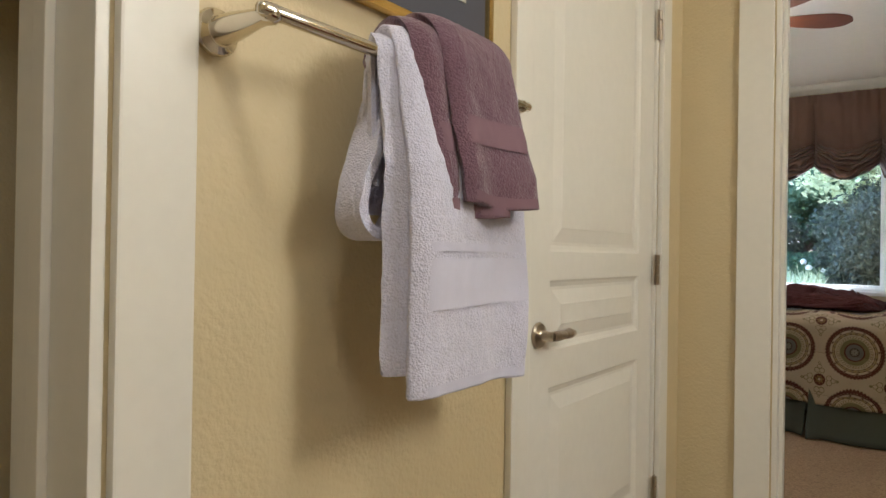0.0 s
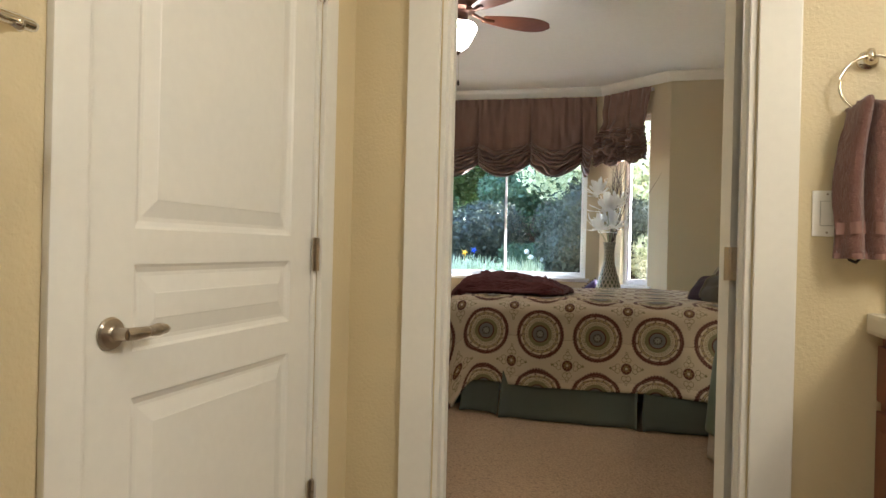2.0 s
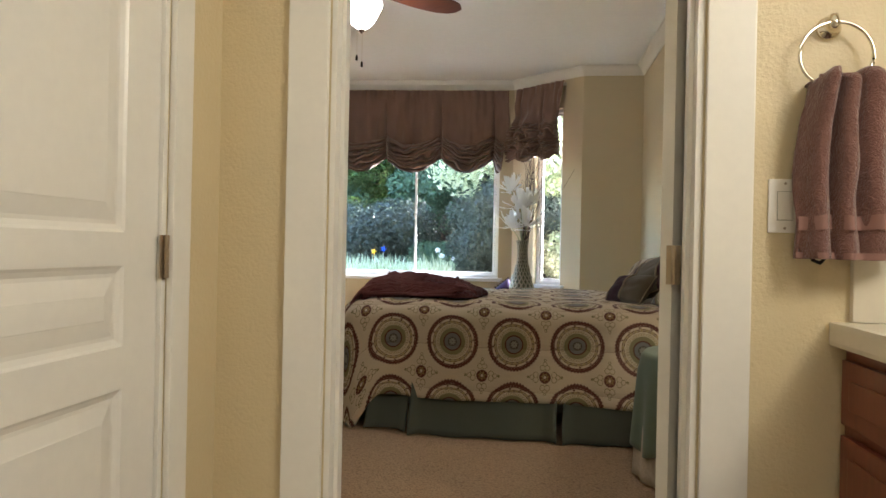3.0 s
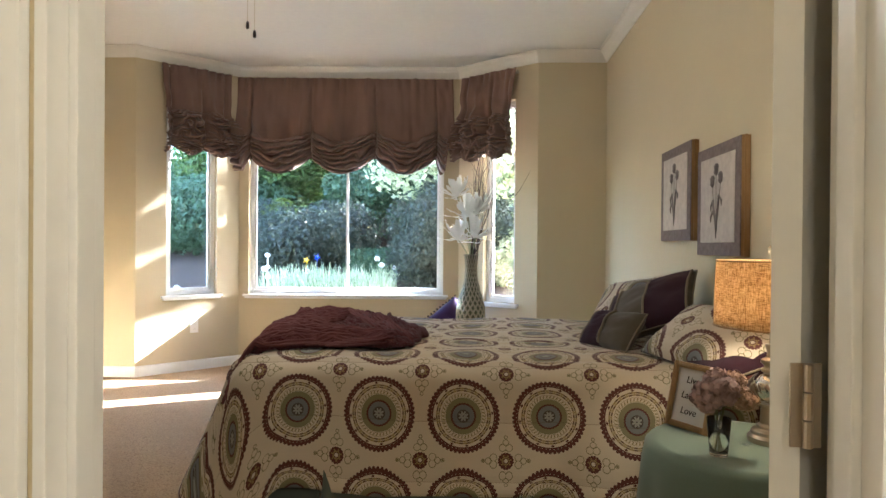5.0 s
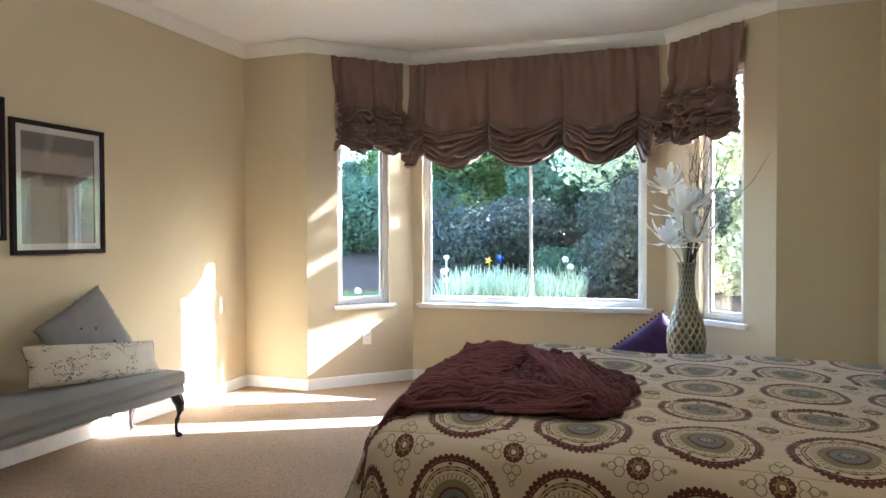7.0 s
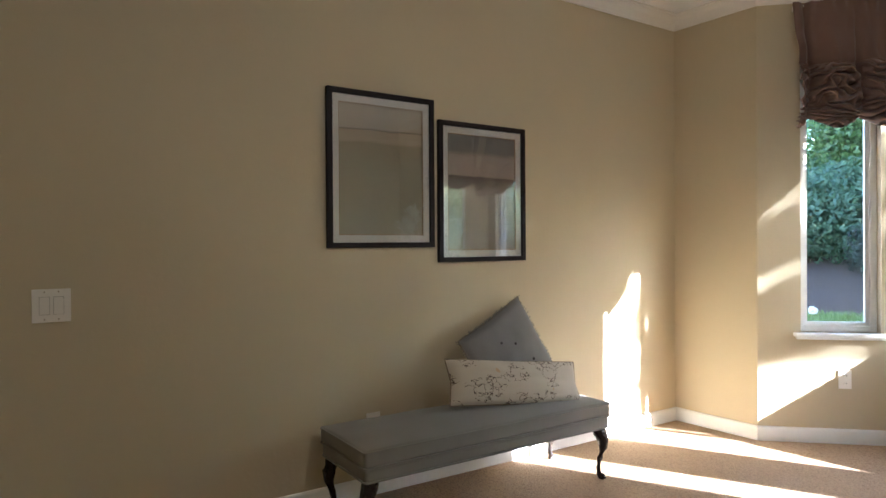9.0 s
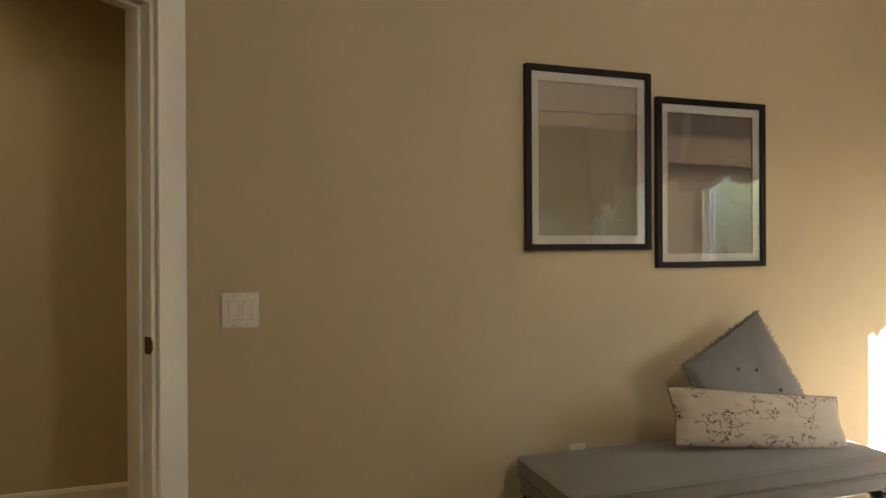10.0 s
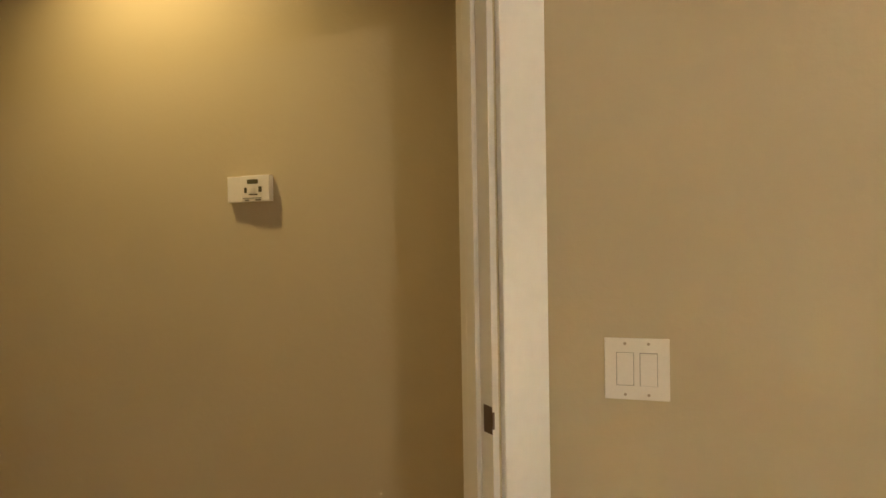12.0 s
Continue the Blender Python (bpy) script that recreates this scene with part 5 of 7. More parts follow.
def floor_vase():
    X, Y = 0.085, 8.72
    root = thing("floor_vase", (X, Y, 0), "tall diamond-relief floor vase holding white flowers and dark twigs", "floor vase")
    prof = [(0.085, 0), (0.088, 0.01), (0.075, 0.06), (0.070, 0.18), (0.078, 0.32), (0.098, 0.46), (0.112, 0.56), (0.110, 0.63), (0.092, 0.71), (0.066, 0.79), (0.047, 0.87), (0.042, 0.95), (0.046, 1.02), (0.055, 1.065)]

    def rad(z):
        for (r0, z0), (r1, z1) in zip(prof, prof[1:]):
            if z <= z1:
                t = (z - z0) / (z1 - z0)
                t = t * t * (3 - 2 * t) * 0.5 + t * 0.5
                return r0 + (r1 - r0) * t
        return prof[-1][0]

    nr, na = 16, 44
    for kind, mat, lab in ((0, plain("pewter_leaf", (0.34, 0.31, 0.24), 0.30, 0.7, var=0.25, scale=40), "silver diamond relief"), (1, plain("olive_lacquer", (0.09, 0.10, 0.06), 0.3, 0.4, var=0.3, scale=30), "dark olive vase body")):
        def f(u, v):
            z = v * 1.065
            a = u * math.tau
            r = rad(z)
            p, q = z / 0.072 + a * nr / math.tau, z / 0.072 - a * nr / math.tau
            rope = max(1 - abs(((p + 0.5) % 1) - 0.5) / 0.20, 1 - abs(((q + 0.5) % 1) - 0.5) / 0.20, 0)
            dr = 0.0065 * math.sqrt(rope) if kind == 0 else 0.0015
            if kind == 0 and rope <= 0.02:
                dr = -0.002
            return (X + (r + dr) * math.cos(a), Y + (r + dr) * math.sin(a), z)
        vs, fs = grid(192 if kind == 0 else 40, 240 if kind == 0 else 40, f)
        raw("relief" if kind == 0 else "body", vs, fs, mat, root, lab, smooth=True)
    rng = random.Random(5)
    bark = plain("dark_twig", (0.055, 0.035, 0.03), 0.8)
    for k in range(16):
        tip = Vector((X + rng.uniform(0.02, 0.26), Y + rng.uniform(-0.12, 0.12), rng.uniform(1.65, 2.05)))
        pts = [Vector((X, Y, 0.9))]
        for i in range(1, 9):
            t = i / 8
            pts.append(Vector((X, Y, 0.95)).lerp(tip, t) + Vector((wave(k, t * 4) * 0.03, wave(k, t * 4, 5) * 0.03, 0)))
        bm = bmesh.new()
        tube(bm, pts, [0.004 * (1 - 0.75 * i / 8) for i in range(9)], 5)
        for i in (3, 5, 6):
            d = Vector((rng.uniform(-1, 1), rng.uniform(-1, 1), 1.6)).normalized() * rng.uniform(0.08, 0.2)
            tube(bm, [pts[i], pts[i] + d * 0.5 + Vector((0.01, 0, 0)), pts[i] + d], [0.002, 0.0015, 0.0008], 4)
        part("twig", bm, bark, root, "bare dark twig")
    bm = bmesh.new()
    tube(bm, [(X, Y, 1.0), (X + 0.10, Y - 0.02, 1.22), (X + 0.27, Y - 0.04, 1.45), (X + 0.37, Y - 0.05, 1.56), (X + 0.46, Y - 0.05, 1.72)], [0.004, 0.003, 0.0022, 0.0018, 0.001], 5)
    part("twig", bm, bark, root, "long bare twig leaning out")
    petal = plain("white_petal", (0.86, 0.85, 0.81), 0.6, var=0.05, scale=30)
    ptree = petal.node_tree
    through_ = ptree.nodes.new("ShaderNodeBsdfTranslucent")
    through_.inputs[0].default_value = (0.95, 0.94, 0.90, 1)
    pmix = ptree.nodes.new("ShaderNodeMixShader")
    pmix.inputs[0].default_value = 0.6
    ptree.links.new(ptree.nodes["Principled BSDF"].outputs[0], pmix.inputs[1])
    ptree.links.new(through_.outputs[0], pmix.inputs[2])
    ptree.links.new(pmix.outputs[0], ptree.nodes["Material Output"].inputs[0])
    for cx, cy, cz, s in ((-0.11, -0.06, 1.52, 1.25), (-0.02, -0.09, 1.36, 1.4), (0.06, -0.07, 1.42, 1.0), (-0.10, -0.08, 1.18, 1.3), (0.04, -0.10, 1.20, 1.4), (-0.03, -0.03, 1.28, 1.0)):
        vs, fs = [], []
        c = Vector((X + cx, Y + cy, cz))
        for k in range(21):
            a = k * 2.4 + rng.uniform(-0.2, 0.2)
            el = rng.uniform(-0.35, 1.25)
            d = Vector((math.cos(a) * math.cos(el), math.sin(a) * math.cos(el), math.sin(el)))
            sd = d.cross(Vector((0, 0, 1))).normalized()
            up = sd.cross(d)
            L = rng.uniform(0.090, 0.165) * s
            b = len(vs)
            n = 6
            for i in range(n + 1):
                t = i / n
                wd = 0.014 * s * (0.35 + 1.3 * t) * (1 - max(0, t - 0.7) / 0.3 * 0.55)
                p = c + d * L * t + up * (0.030 * s * t * t - 0.006)
                for q in (-1, 0, 1):
                    vs.append(tuple(p + sd * wd * q + up * (0.006 if q else 0.0) + up * (0.004 * math.sin(i * 2.1 + q))))
            for i in range(n):
                for q in (0, 1):
                    o = b + i * 3 + q
                    fs.append((o, o + 1, o + 4, o + 3))
        raw("flower", vs, fs, petal, root, "large white artificial lily", smooth=True)
        bm = bmesh.new()
        tube(bm, [(X, Y, 1.0), (X + cx * 0.5, Y + cy * 0.5, 1.0 + (cz - 1.0) * 0.6), tuple(c)], 0.004, 6)
        part("flower_stem", bm, plain("pale_stem", (0.3, 0.33, 0.18), 0.7) if "pale_stem" not in bpy.data.materials else bpy.data.materials["pale_stem"], root)


floor_vase()
cush = pillow("floor_cushion", 0.50, 0.50, 0.15, Matrix.Translation((-0.11, 9.25, 0.345)) @ pose(0, 0, 0, 0, 0, 6) @ pose(0, 0, 0, -16, 0, 0) @ pose(0, 0, 0, 0, -38, 0), M_PURPLE, "purple cotton cushion with pompom trim propped against the wall", "cushion", "", 15)
rng = random.Random(3)
bm = bmesh.new()
for k in range(60):
    t = k / 15
    e, r = int(t), t % 1
    a, b = ((2 * r - 1, -1), (1, 2 * r - 1), (1 - 2 * r, 1), (-1, 1 - 2 * r))[e]
    bmesh.ops.create_icosphere(bm, subdivisions=1, radius=0.010, matrix=cush.matrix_world @ Matrix.Translation((a * 0.252, 0, b * 0.252)))
part("pompom_trim", bm, plain("dark_trim", (0.02, 0.012, 0.02), 0.9), cush, kind="stuff")

# ---- bench with cushions ----


def bench():
    x0, x1, y0, y1, zt = -3.255, -2.80, 6.14, 7.56, 0.404
    root = thing("bench", ((x0 + x1) / 2, (y0 + y1) / 2, 0), "grey linen upholstered bench on dark cabriole legs against the wall", "bench")

    def slab(name, za, zb, inset, mat, puff):
        nx, ny, nz = 16, 44, 4
        bm = bmesh.new()
        box(bm, x0 + inset, x1 - inset, y0 + inset, y1 - inset, za, zb)
        es = bm.edges[:]
        bmesh.ops.bevel(bm, geom=es, offset=0.018, segments=3, affect="EDGES", profile=0.6)
        bmesh.ops.subdivide_edges(bm, edges=[e for e in bm.edges if e.calc_length() > 0.3], cuts=12, use_grid_fill=True)
        for v in bm.verts:
            if puff and v.co.z > (za + zb) / 2:
                cx, cy = (v.co.x - (x0 + x1) / 2) / ((x1 - x0) / 2), (v.co.y - (y0 + y1) / 2) / ((y1 - y0) / 2)
                v.co.z += puff * max(0, 1 - cx * cx) * max(0, 1 - cy ** 4) + 0.004 * wave(v.co.x * 7, v.co.y * 7)
        part(name, bm, mat, root, smooth=True)
    slab("seat_cushion", 0.333, zt, 0.0, M_GREYLINEN, 0.030)
    slab("apron", 0.272, 0.330, 0.006, M_GREYLINEN, 0)
    bm = bmesh.new()
    for z in (zt - 0.006, 0.333, 0.275):
        i = 0.0 if z > 0.3 else 0.006
        r = 0.016
        pts = []
        for cx, cy, a0 in ((x1 - i - r, y1 - i - r, 0), (x0 + i + r, y1 - i - r, 90), (x0 + i + r, y0 + i + r, 180), (x1 - i - r, y0 + i + r, 270)):
            for k in range(5):
                a = math.radians(a0 + k * 22.5)
                pts.append((cx + (r + 0.001) * math.cos(a), cy + (r + 0.001) * math.sin(a), z))
        tube(bm, pts + pts[:1], 0.004, 6, False)
    part("welting", bm, M_GREYLINEN, root, smooth=True)
    for lx, sx in ((x0 + 0.045, -1), (x1 - 0.045, 1)):
        for ly, sy in ((y0 + 0.05, -1), (y1 - 0.05, 1)):
            bm = bmesh.new()
            o = 0.7071
            prof = [(0.0, 0.273, 0.034), (0.010, 0.245, 0.036), (0.030, 0.205, 0.031), (0.030, 0.165, 0.023), (0.012, 0.11, 0.016), (0.002, 0.065, 0.013), (0.006, 0.03, 0.014), (0.022, 0.014, 0.020), (0.026, 0.006, 0.021), (0.024, 0.0, 0.015)]
            kx = 0.55 if sx > 0 else 0.2
            tube(bm, [(lx + sx * o * d * kx, ly + sy * o * d * 1.2, z) for d, z, r in prof], [r for d, z, r in prof], 12)
            part("leg", bm, M_EBONY, root, "dark cabriole leg", smooth=True)


bench()


def script_mat():
    n = N("script_print_cotton", 0.85, spec=0.2)
    v = n.coord("UV")
    ln = n.m("ABSOLUTE", n.m("SUBTRACT", n.noise(15, 3, n.scale(v, (1, 1.6, 1)), rough=0.6), 0.5))
    rows = n.m("GREATER_THAN", n.m("SINE", n.m("MULTIPLY", n.noise(2.2, 1, v), 40)), -0.2)
    ink = n.m("MULTIPLY", n.m("LESS_THAN", ln, 0.0125), rows)
    c = n.mix(n.noise(8, 3, v), (0.42, 0.36, 0.28), (0.50, 0.44, 0.35))
    c = n.mix(n.m("MULTIPLY", ink, 0.95), c, (0.06, 0.035, 0.025))
    patch = n.m("GREATER_THAN", n.noise(9, 2, v), 0.68)
    n.base(n.mix(n.m("MULTIPLY", patch, 0.5), c, (0.42, 0.21, 0.06)))
    n.bump(n.noise(300, 2), 0.2, 0.001)
    return n.mat


pillow("lumbar_cushion", 0.80, 0.225, 0.14, lean(-3.00, 7.09, 0.530, 88, -24, 7), script_mat(), "long cream cushion printed with brown handwriting", "cushion", "bench cushions", 21)
gp = pillow("grey_cushion", 0.48, 0.48, 0.13, lean(-3.17, 7.19, 0.625, 90, -12, 0) @ pose(0, 0, 0, 0, 64, 0), M_GREYPILLOW, "grey cushion with a frayed trim tipped onto its corner", "cushion", "bench cushions", 22)
bm = bmesh.new()
rng = random.Random(8)
for k in range(640):
    t = k / 160
    e, r = int(t), t % 1
    a, b = ((2 * r - 1, -1), (1, 2 * r - 1), (1 - 2 * r, 1), (-1, 1 - 2 * r))[e]
    p = gp.matrix_world @ Vector((a * 0.225, 0, b * 0.225))
    q = gp.matrix_world @ Vector((a * 0.24 + rng.uniform(-.008, .008), rng.uniform(-.012, .012), b * 0.24 + rng.uniform(-.014, .014)))
    tube(bm, [p, q], [0.004, 0.0015], 4)
part("frayed_trim", bm, M_GREYPILLOW, gp, kind="stuff")
bm = bmesh.new()
for x, z in ((-0.06, 0.03), (0.07, 0.09), (0.02, -0.08), (-0.11, -0.05)):
    bmesh.ops.create_icosphere(bm, subdivisions=2, radius=0.008, matrix=gp.matrix_world @ Matrix.Translation((x, -0.062, z)))
    bmesh.ops.create_icosphere(bm, subdivisions=2, radius=0.008, matrix=gp.matrix_world @ Matrix.Translation((x, 0.062, z)))
part("button", bm, plain("dark_button", (0.04, 0.03, 0.03), 0.6), gp, kind="stuff")

# ---- framed prints on the west wall ----


def abstract_mat(name, bands, seed):
    n = N(name, 0.7)
    v = n.coord("Generated")
    s = n.t.nodes.new("ShaderNodeSeparateXYZ")
    n.t.links.new(v, s.inputs[0])
    z = n.m("ADD", s.outputs[2], n.m("MULTIPLY", n.m("SUBTRACT", n.noise(3 + seed, 4, v), 0.5), 0.05))
    c = n.ramp(z, bands)
    n.base(n.mix(n.m("MULTIPLY", n.noise(7, 5, v), 0.25), c, (0.16, 0.14, 0.11)))
    return n.mat


def glazed_picture(name, y0, y1, z0, z1, mat, label):
    m = Matrix.Translation((-3.3365, y0, z0)) @ pose(0, 0, 0, 0, 0, 90)
    w, h, b, d = y1 - y0, z1 - z0, 0.026, 0.028
    root = new(name)
    root.matrix_world = m
    bpy.context.view_layer.update()
    tagged(root, label, "framed picture", "framed prints over the bench")
    bm = bmesh.new()
    for a0, a1, c0, c1 in ((0, b, 0, h), (w - b, w, 0, h), (b, w - b, 0, b), (b, w - b, h - b, h)):
        box(bm, a0, a1, -d, -0.001, c0, c1, m, 0.003)
    part("frame", bm, M_FRAMEDARK, root, "dark espresso wooden frame")
    q = 0.036
    bm = bmesh.new()
    for a0, a1, c0, c1 in ((b, b + q, b, h - b), (w - b - q, w - b, b, h - b), (b + q, w - b - q, b, b + q), (b + q, w - b - q, h - b - q, h - b)):
        box(bm, a0, a1, -0.014, -0.008, c0, c1, m)
    part("mat", bm, plain("white_mat_board", (0.66, 0.64, 0.60), 0.8, var=0.02), root, "white mat board")
    bm = bmesh.new()
    e = b + q
    for a0, a1, c0, c1 in ((e, e + 0.004, e, h - e), (w - e - 0.004, w - e, e, h - e), (e + 0.004, w - e - 0.004, e, e + 0.004), (e + 0.004, w - e - 0.004, h - e - 0.004, h - e)):
        box(bm, a0, a1, -0.012, -0.007, c0, c1, m)
    part("fillet", bm, M_GOLDWOOD, root)
    bm = bmesh.new()
    box(bm, b, w - b, -0.0075, -0.002, b, h - b, m)
    part("print", bm, mat, root)
    bm = bmesh.new()
    box(bm, b, w - b, -0.0195, -0.0175, b, h - b, m)
    g = part("glazing", bm, M_PICGLASS, root, "reflective picture glass")
    g.visible_shadow = False


glazed_picture("framed_print", 6.212, 6.808, 1.217, 1.982, abstract_mat("pale_landscape_a", [(0.0, (0.30, 0.28, 0.20)), (0.45, (0.30, 0.29, 0.21)), (0.68, (0.28, 0.25, 0.17)), (0.70, (0.44, 0.36, 0.26)), (0.77, (0.40, 0.33, 0.24)), (0.775, (0.08, 0.06, 0.04)), (0.785, (0.42, 0.36, 0.28)), (1.0, (0.46, 0.40, 0.31))], 1), "tall framed print of a pale landscape under glass")
glazed_picture("framed_print", 6.838, 7.428, 1.137, 1.887, abstract_mat("pale_landscape_b", [(0.0, (0.36, 0.31, 0.25)), (0.15, (0.28, 0.27, 0.25)), (0.5, (0.34, 0.31, 0.27)), (0.62, (0.10, 0.08, 0.06)), (0.63, (0.42, 0.35, 0.29)), (0.78, (0.40, 0.34, 0.28)), (0.82, (0.16, 0.15, 0.14)), (1.0, (0.18, 0.17, 0.15))], 3), "tall framed print of a misty landscape under glass")

# ---- switches, outlets, thermostat ----


def plate(name, m, w, h, label, category, rockers=0, outlet=False):
    """A wall plate; x along the wall, y out of it (towards the viewer is -y)."""
    root = new(name)
    root.matrix_world = m
    bpy.context.view_layer.update()
    tagged(root, label, category)
    bm = bmesh.new()
    box(bm, 0, w, -0.006, -0.0005, 0, h, m, 0.002)
    part("cover_plate", bm, M_SWITCH, root)
    for k in range(rockers):
        cx = w / 2 + (k - (rockers - 1) / 2) * 0.046
        # darker bezel, with the shadow line round the rocker in its colour
        bm = bmesh.new()
        box(bm, cx - 0.0175, cx + 0.0175, -0.0066, -0.006, h / 2 - 0.034, h / 2 + 0.034, m)
        part("bezel", bm, plain("bezel_shadow", (0.45, 0.42, 0.36), 0.6) if "bezel_shadow" not in bpy.data.materials else bpy.data.materials["bezel_shadow"], root)
        bm = bmesh.new()
        box(bm, cx - 0.016, cx + 0.016, -0.0105, -0.0066, h / 2 - 0.0325, h / 2 + 0.0325, m @ pose(0, 0, 0, 1.5 if k else -1.5, 0, 0), 0.001)
        part("rocker", bm, M_SWITCH, root)
        for z in (h / 2 - 0.052, h / 2 + 0.052):
            bm = bmesh.new()
            tube(bm, [m @ Vector((cx, -0.005, z)), m @ Vector((cx, -0.0072, z))], 0.0032, 10)
            part("screw", bm, M_NICKEL, root)
    if outlet:
        for z in (h * 0.3, h * 0.7):
            bm = bmesh.new()
            box(bm, w / 2 - 0.015, w / 2 + 0.015, -0.0085, -0.006, z - 0.013, z + 0.013, m, 0.002)
            part("socket", bm, M_SWITCH, root)
            # near-black slips on the face stand for the shade inside open slots
            for dx in (-0.006, 0.006):
                bm = bmesh.new()
                box(bm, w / 2 + dx - 0.001, w / 2 + dx + 0.001, -0.0092, -0.0086, z - 0.004, z + 0.005, m)
                part("slot", bm, M_SLOTSHADE, root)
    return root


WEST = pose(0, 0, 0, 0, 0, 90)
plate("light_switch", Matrix.Translation((-3.338, 5.038, 0.947)) @ WEST, 0.127, 0.126, "white double rocker switch plate on the beige wall", "light switch", 2)
plate("light_switch", Matrix.Translation((0.810, BY - 0.004, 1.030)), 0.118, 0.125, "white rocker switch plate beside the towel ring", "light switch", 2)
plate("wall_outlet", Matrix.Translation((-3.336, 6.415, 0.285)) @ WEST, 0.075, 0.118, "white wall outlet behind the bench", "wall outlet", 0, True)
plate("wall_outlet", frame_m(C2, C3, 0.46, 0.335), 0.072, 0.115, "white wall outlet under the narrow window", "wall outlet", 0, True)
plate("wall_outlet", frame_m(C4, C5, 0.16, 0.31), 0.072, 0.115, "white wall outlet near the floor vase", "wall outlet", 0, True)


def thermostat():
    m = Matrix.Translation((-3.849, 3.793, 1.410)) @ WEST
    root = new("thermostat")
    root.matrix_world = m
    bpy.context.view_layer.update()
    tagged(root, "beige wall thermostat with a small display and buttons", "thermostat")
    bm = bmesh.new()
    box(bm, 0.0, 0.054, -0.022, -0.0005, 0.0, 0.086, m, 0.003)
    part("cover", bm, M_SWITCH, root)
    bm = bmesh.new()
    box(bm, 0.056, 0.162, -0.026, -0.0005, 0.002, 0.088, m, 0.003)
    part("body", bm, M_SWITCH, root)
    dk = plain("display_grey", (0.10, 0.09, 0.05), 0.3)
    for x0, x1, z0, z1 in ((0.080, 0.120, 0.060, 0.074), (0.068, 0.078, 0.030, 0.048), (0.122, 0.134, 0.032, 0.050), (0.062, 0.134, 0.0115, 0.0135), (0.085, 0.118, 0.022, 0.026), (0.07, 0.085, 0.004, 0.008), (0.11, 0.13, 0.004, 0.008)):
        bm = bmesh.new()
        box(bm, x0, x1, -0.0272, -0.0262, z0, z1, m)
        part("display" if z0 > 0.055 else "button", bm, dk, root)
    for i in range(2):
        for j in range(2):
            bm = bmesh.new()
            box(bm, 0.088 + i * 0.014, 0.098 + i * 0.014, -0.028, -0.0262, 0.032 + j * 0.010, 0.039 + j * 0.010, m, 0.0005)
            part("button", bm, M_SWITCH, root)


thermostat()
# strike plate in the entry jamb
bm = bmesh.new()
sm = along(ea, (r2, -r2), (-r2, -r2))
box(bm, 0.0165, 0.0175, -0.002, 0.030, 0.882, 0.939, sm, 0.0003)
box(bm, 0.0120, 0.0176, -0.004, 0.006, 0.893, 0.928, sm, 0.001)
part("strike_plate", bm, plain("aged_bronze", (0.17, 0.12, 0.085), 0.35, 0.9), None, "dark bronze strike plate in the white door jamb", category="strike plate")

# ---- bath: towel bar, towels, picture ----
bar = thing("towel_bar", (-0.57, 2.78, 1.30), "polished nickel towel bar with flared round posts", "towel bar")
BX, BZ = -0.452, 1.268
for y in (2.445, 3.012):
    bm = bmesh.new()
    lathe(bm, [(0.030, 0.0005), (0.031, 0.006), (0.028, 0.011), (0.020, 0.014), (0.018, 0.020), (0.018, 0.045), (0.012, 0.085), (0.011, 0.100), (0.012, 0.108), (0.013, 0.116), (0.010, 0.124), (0.003, 0.127)], 28, Matrix.Translation((-0.5695, y, BZ - 0.002)) @ pose(0, 0, 0, 0, 90, 0))
    part("post", bm, M_CHROME, bar, "flared nickel post", smooth=True)
bm = bmesh.new()
tube(bm, [(BX, 2.425, BZ), (BX, 2.433, BZ), (BX, 3.032, BZ), (BX, 3.040, BZ)], [0.006, 0.0092, 0.0092, 0.006], 18)
part("bar", bm, M_CHROME, bar, "round nickel bar", smooth=True)


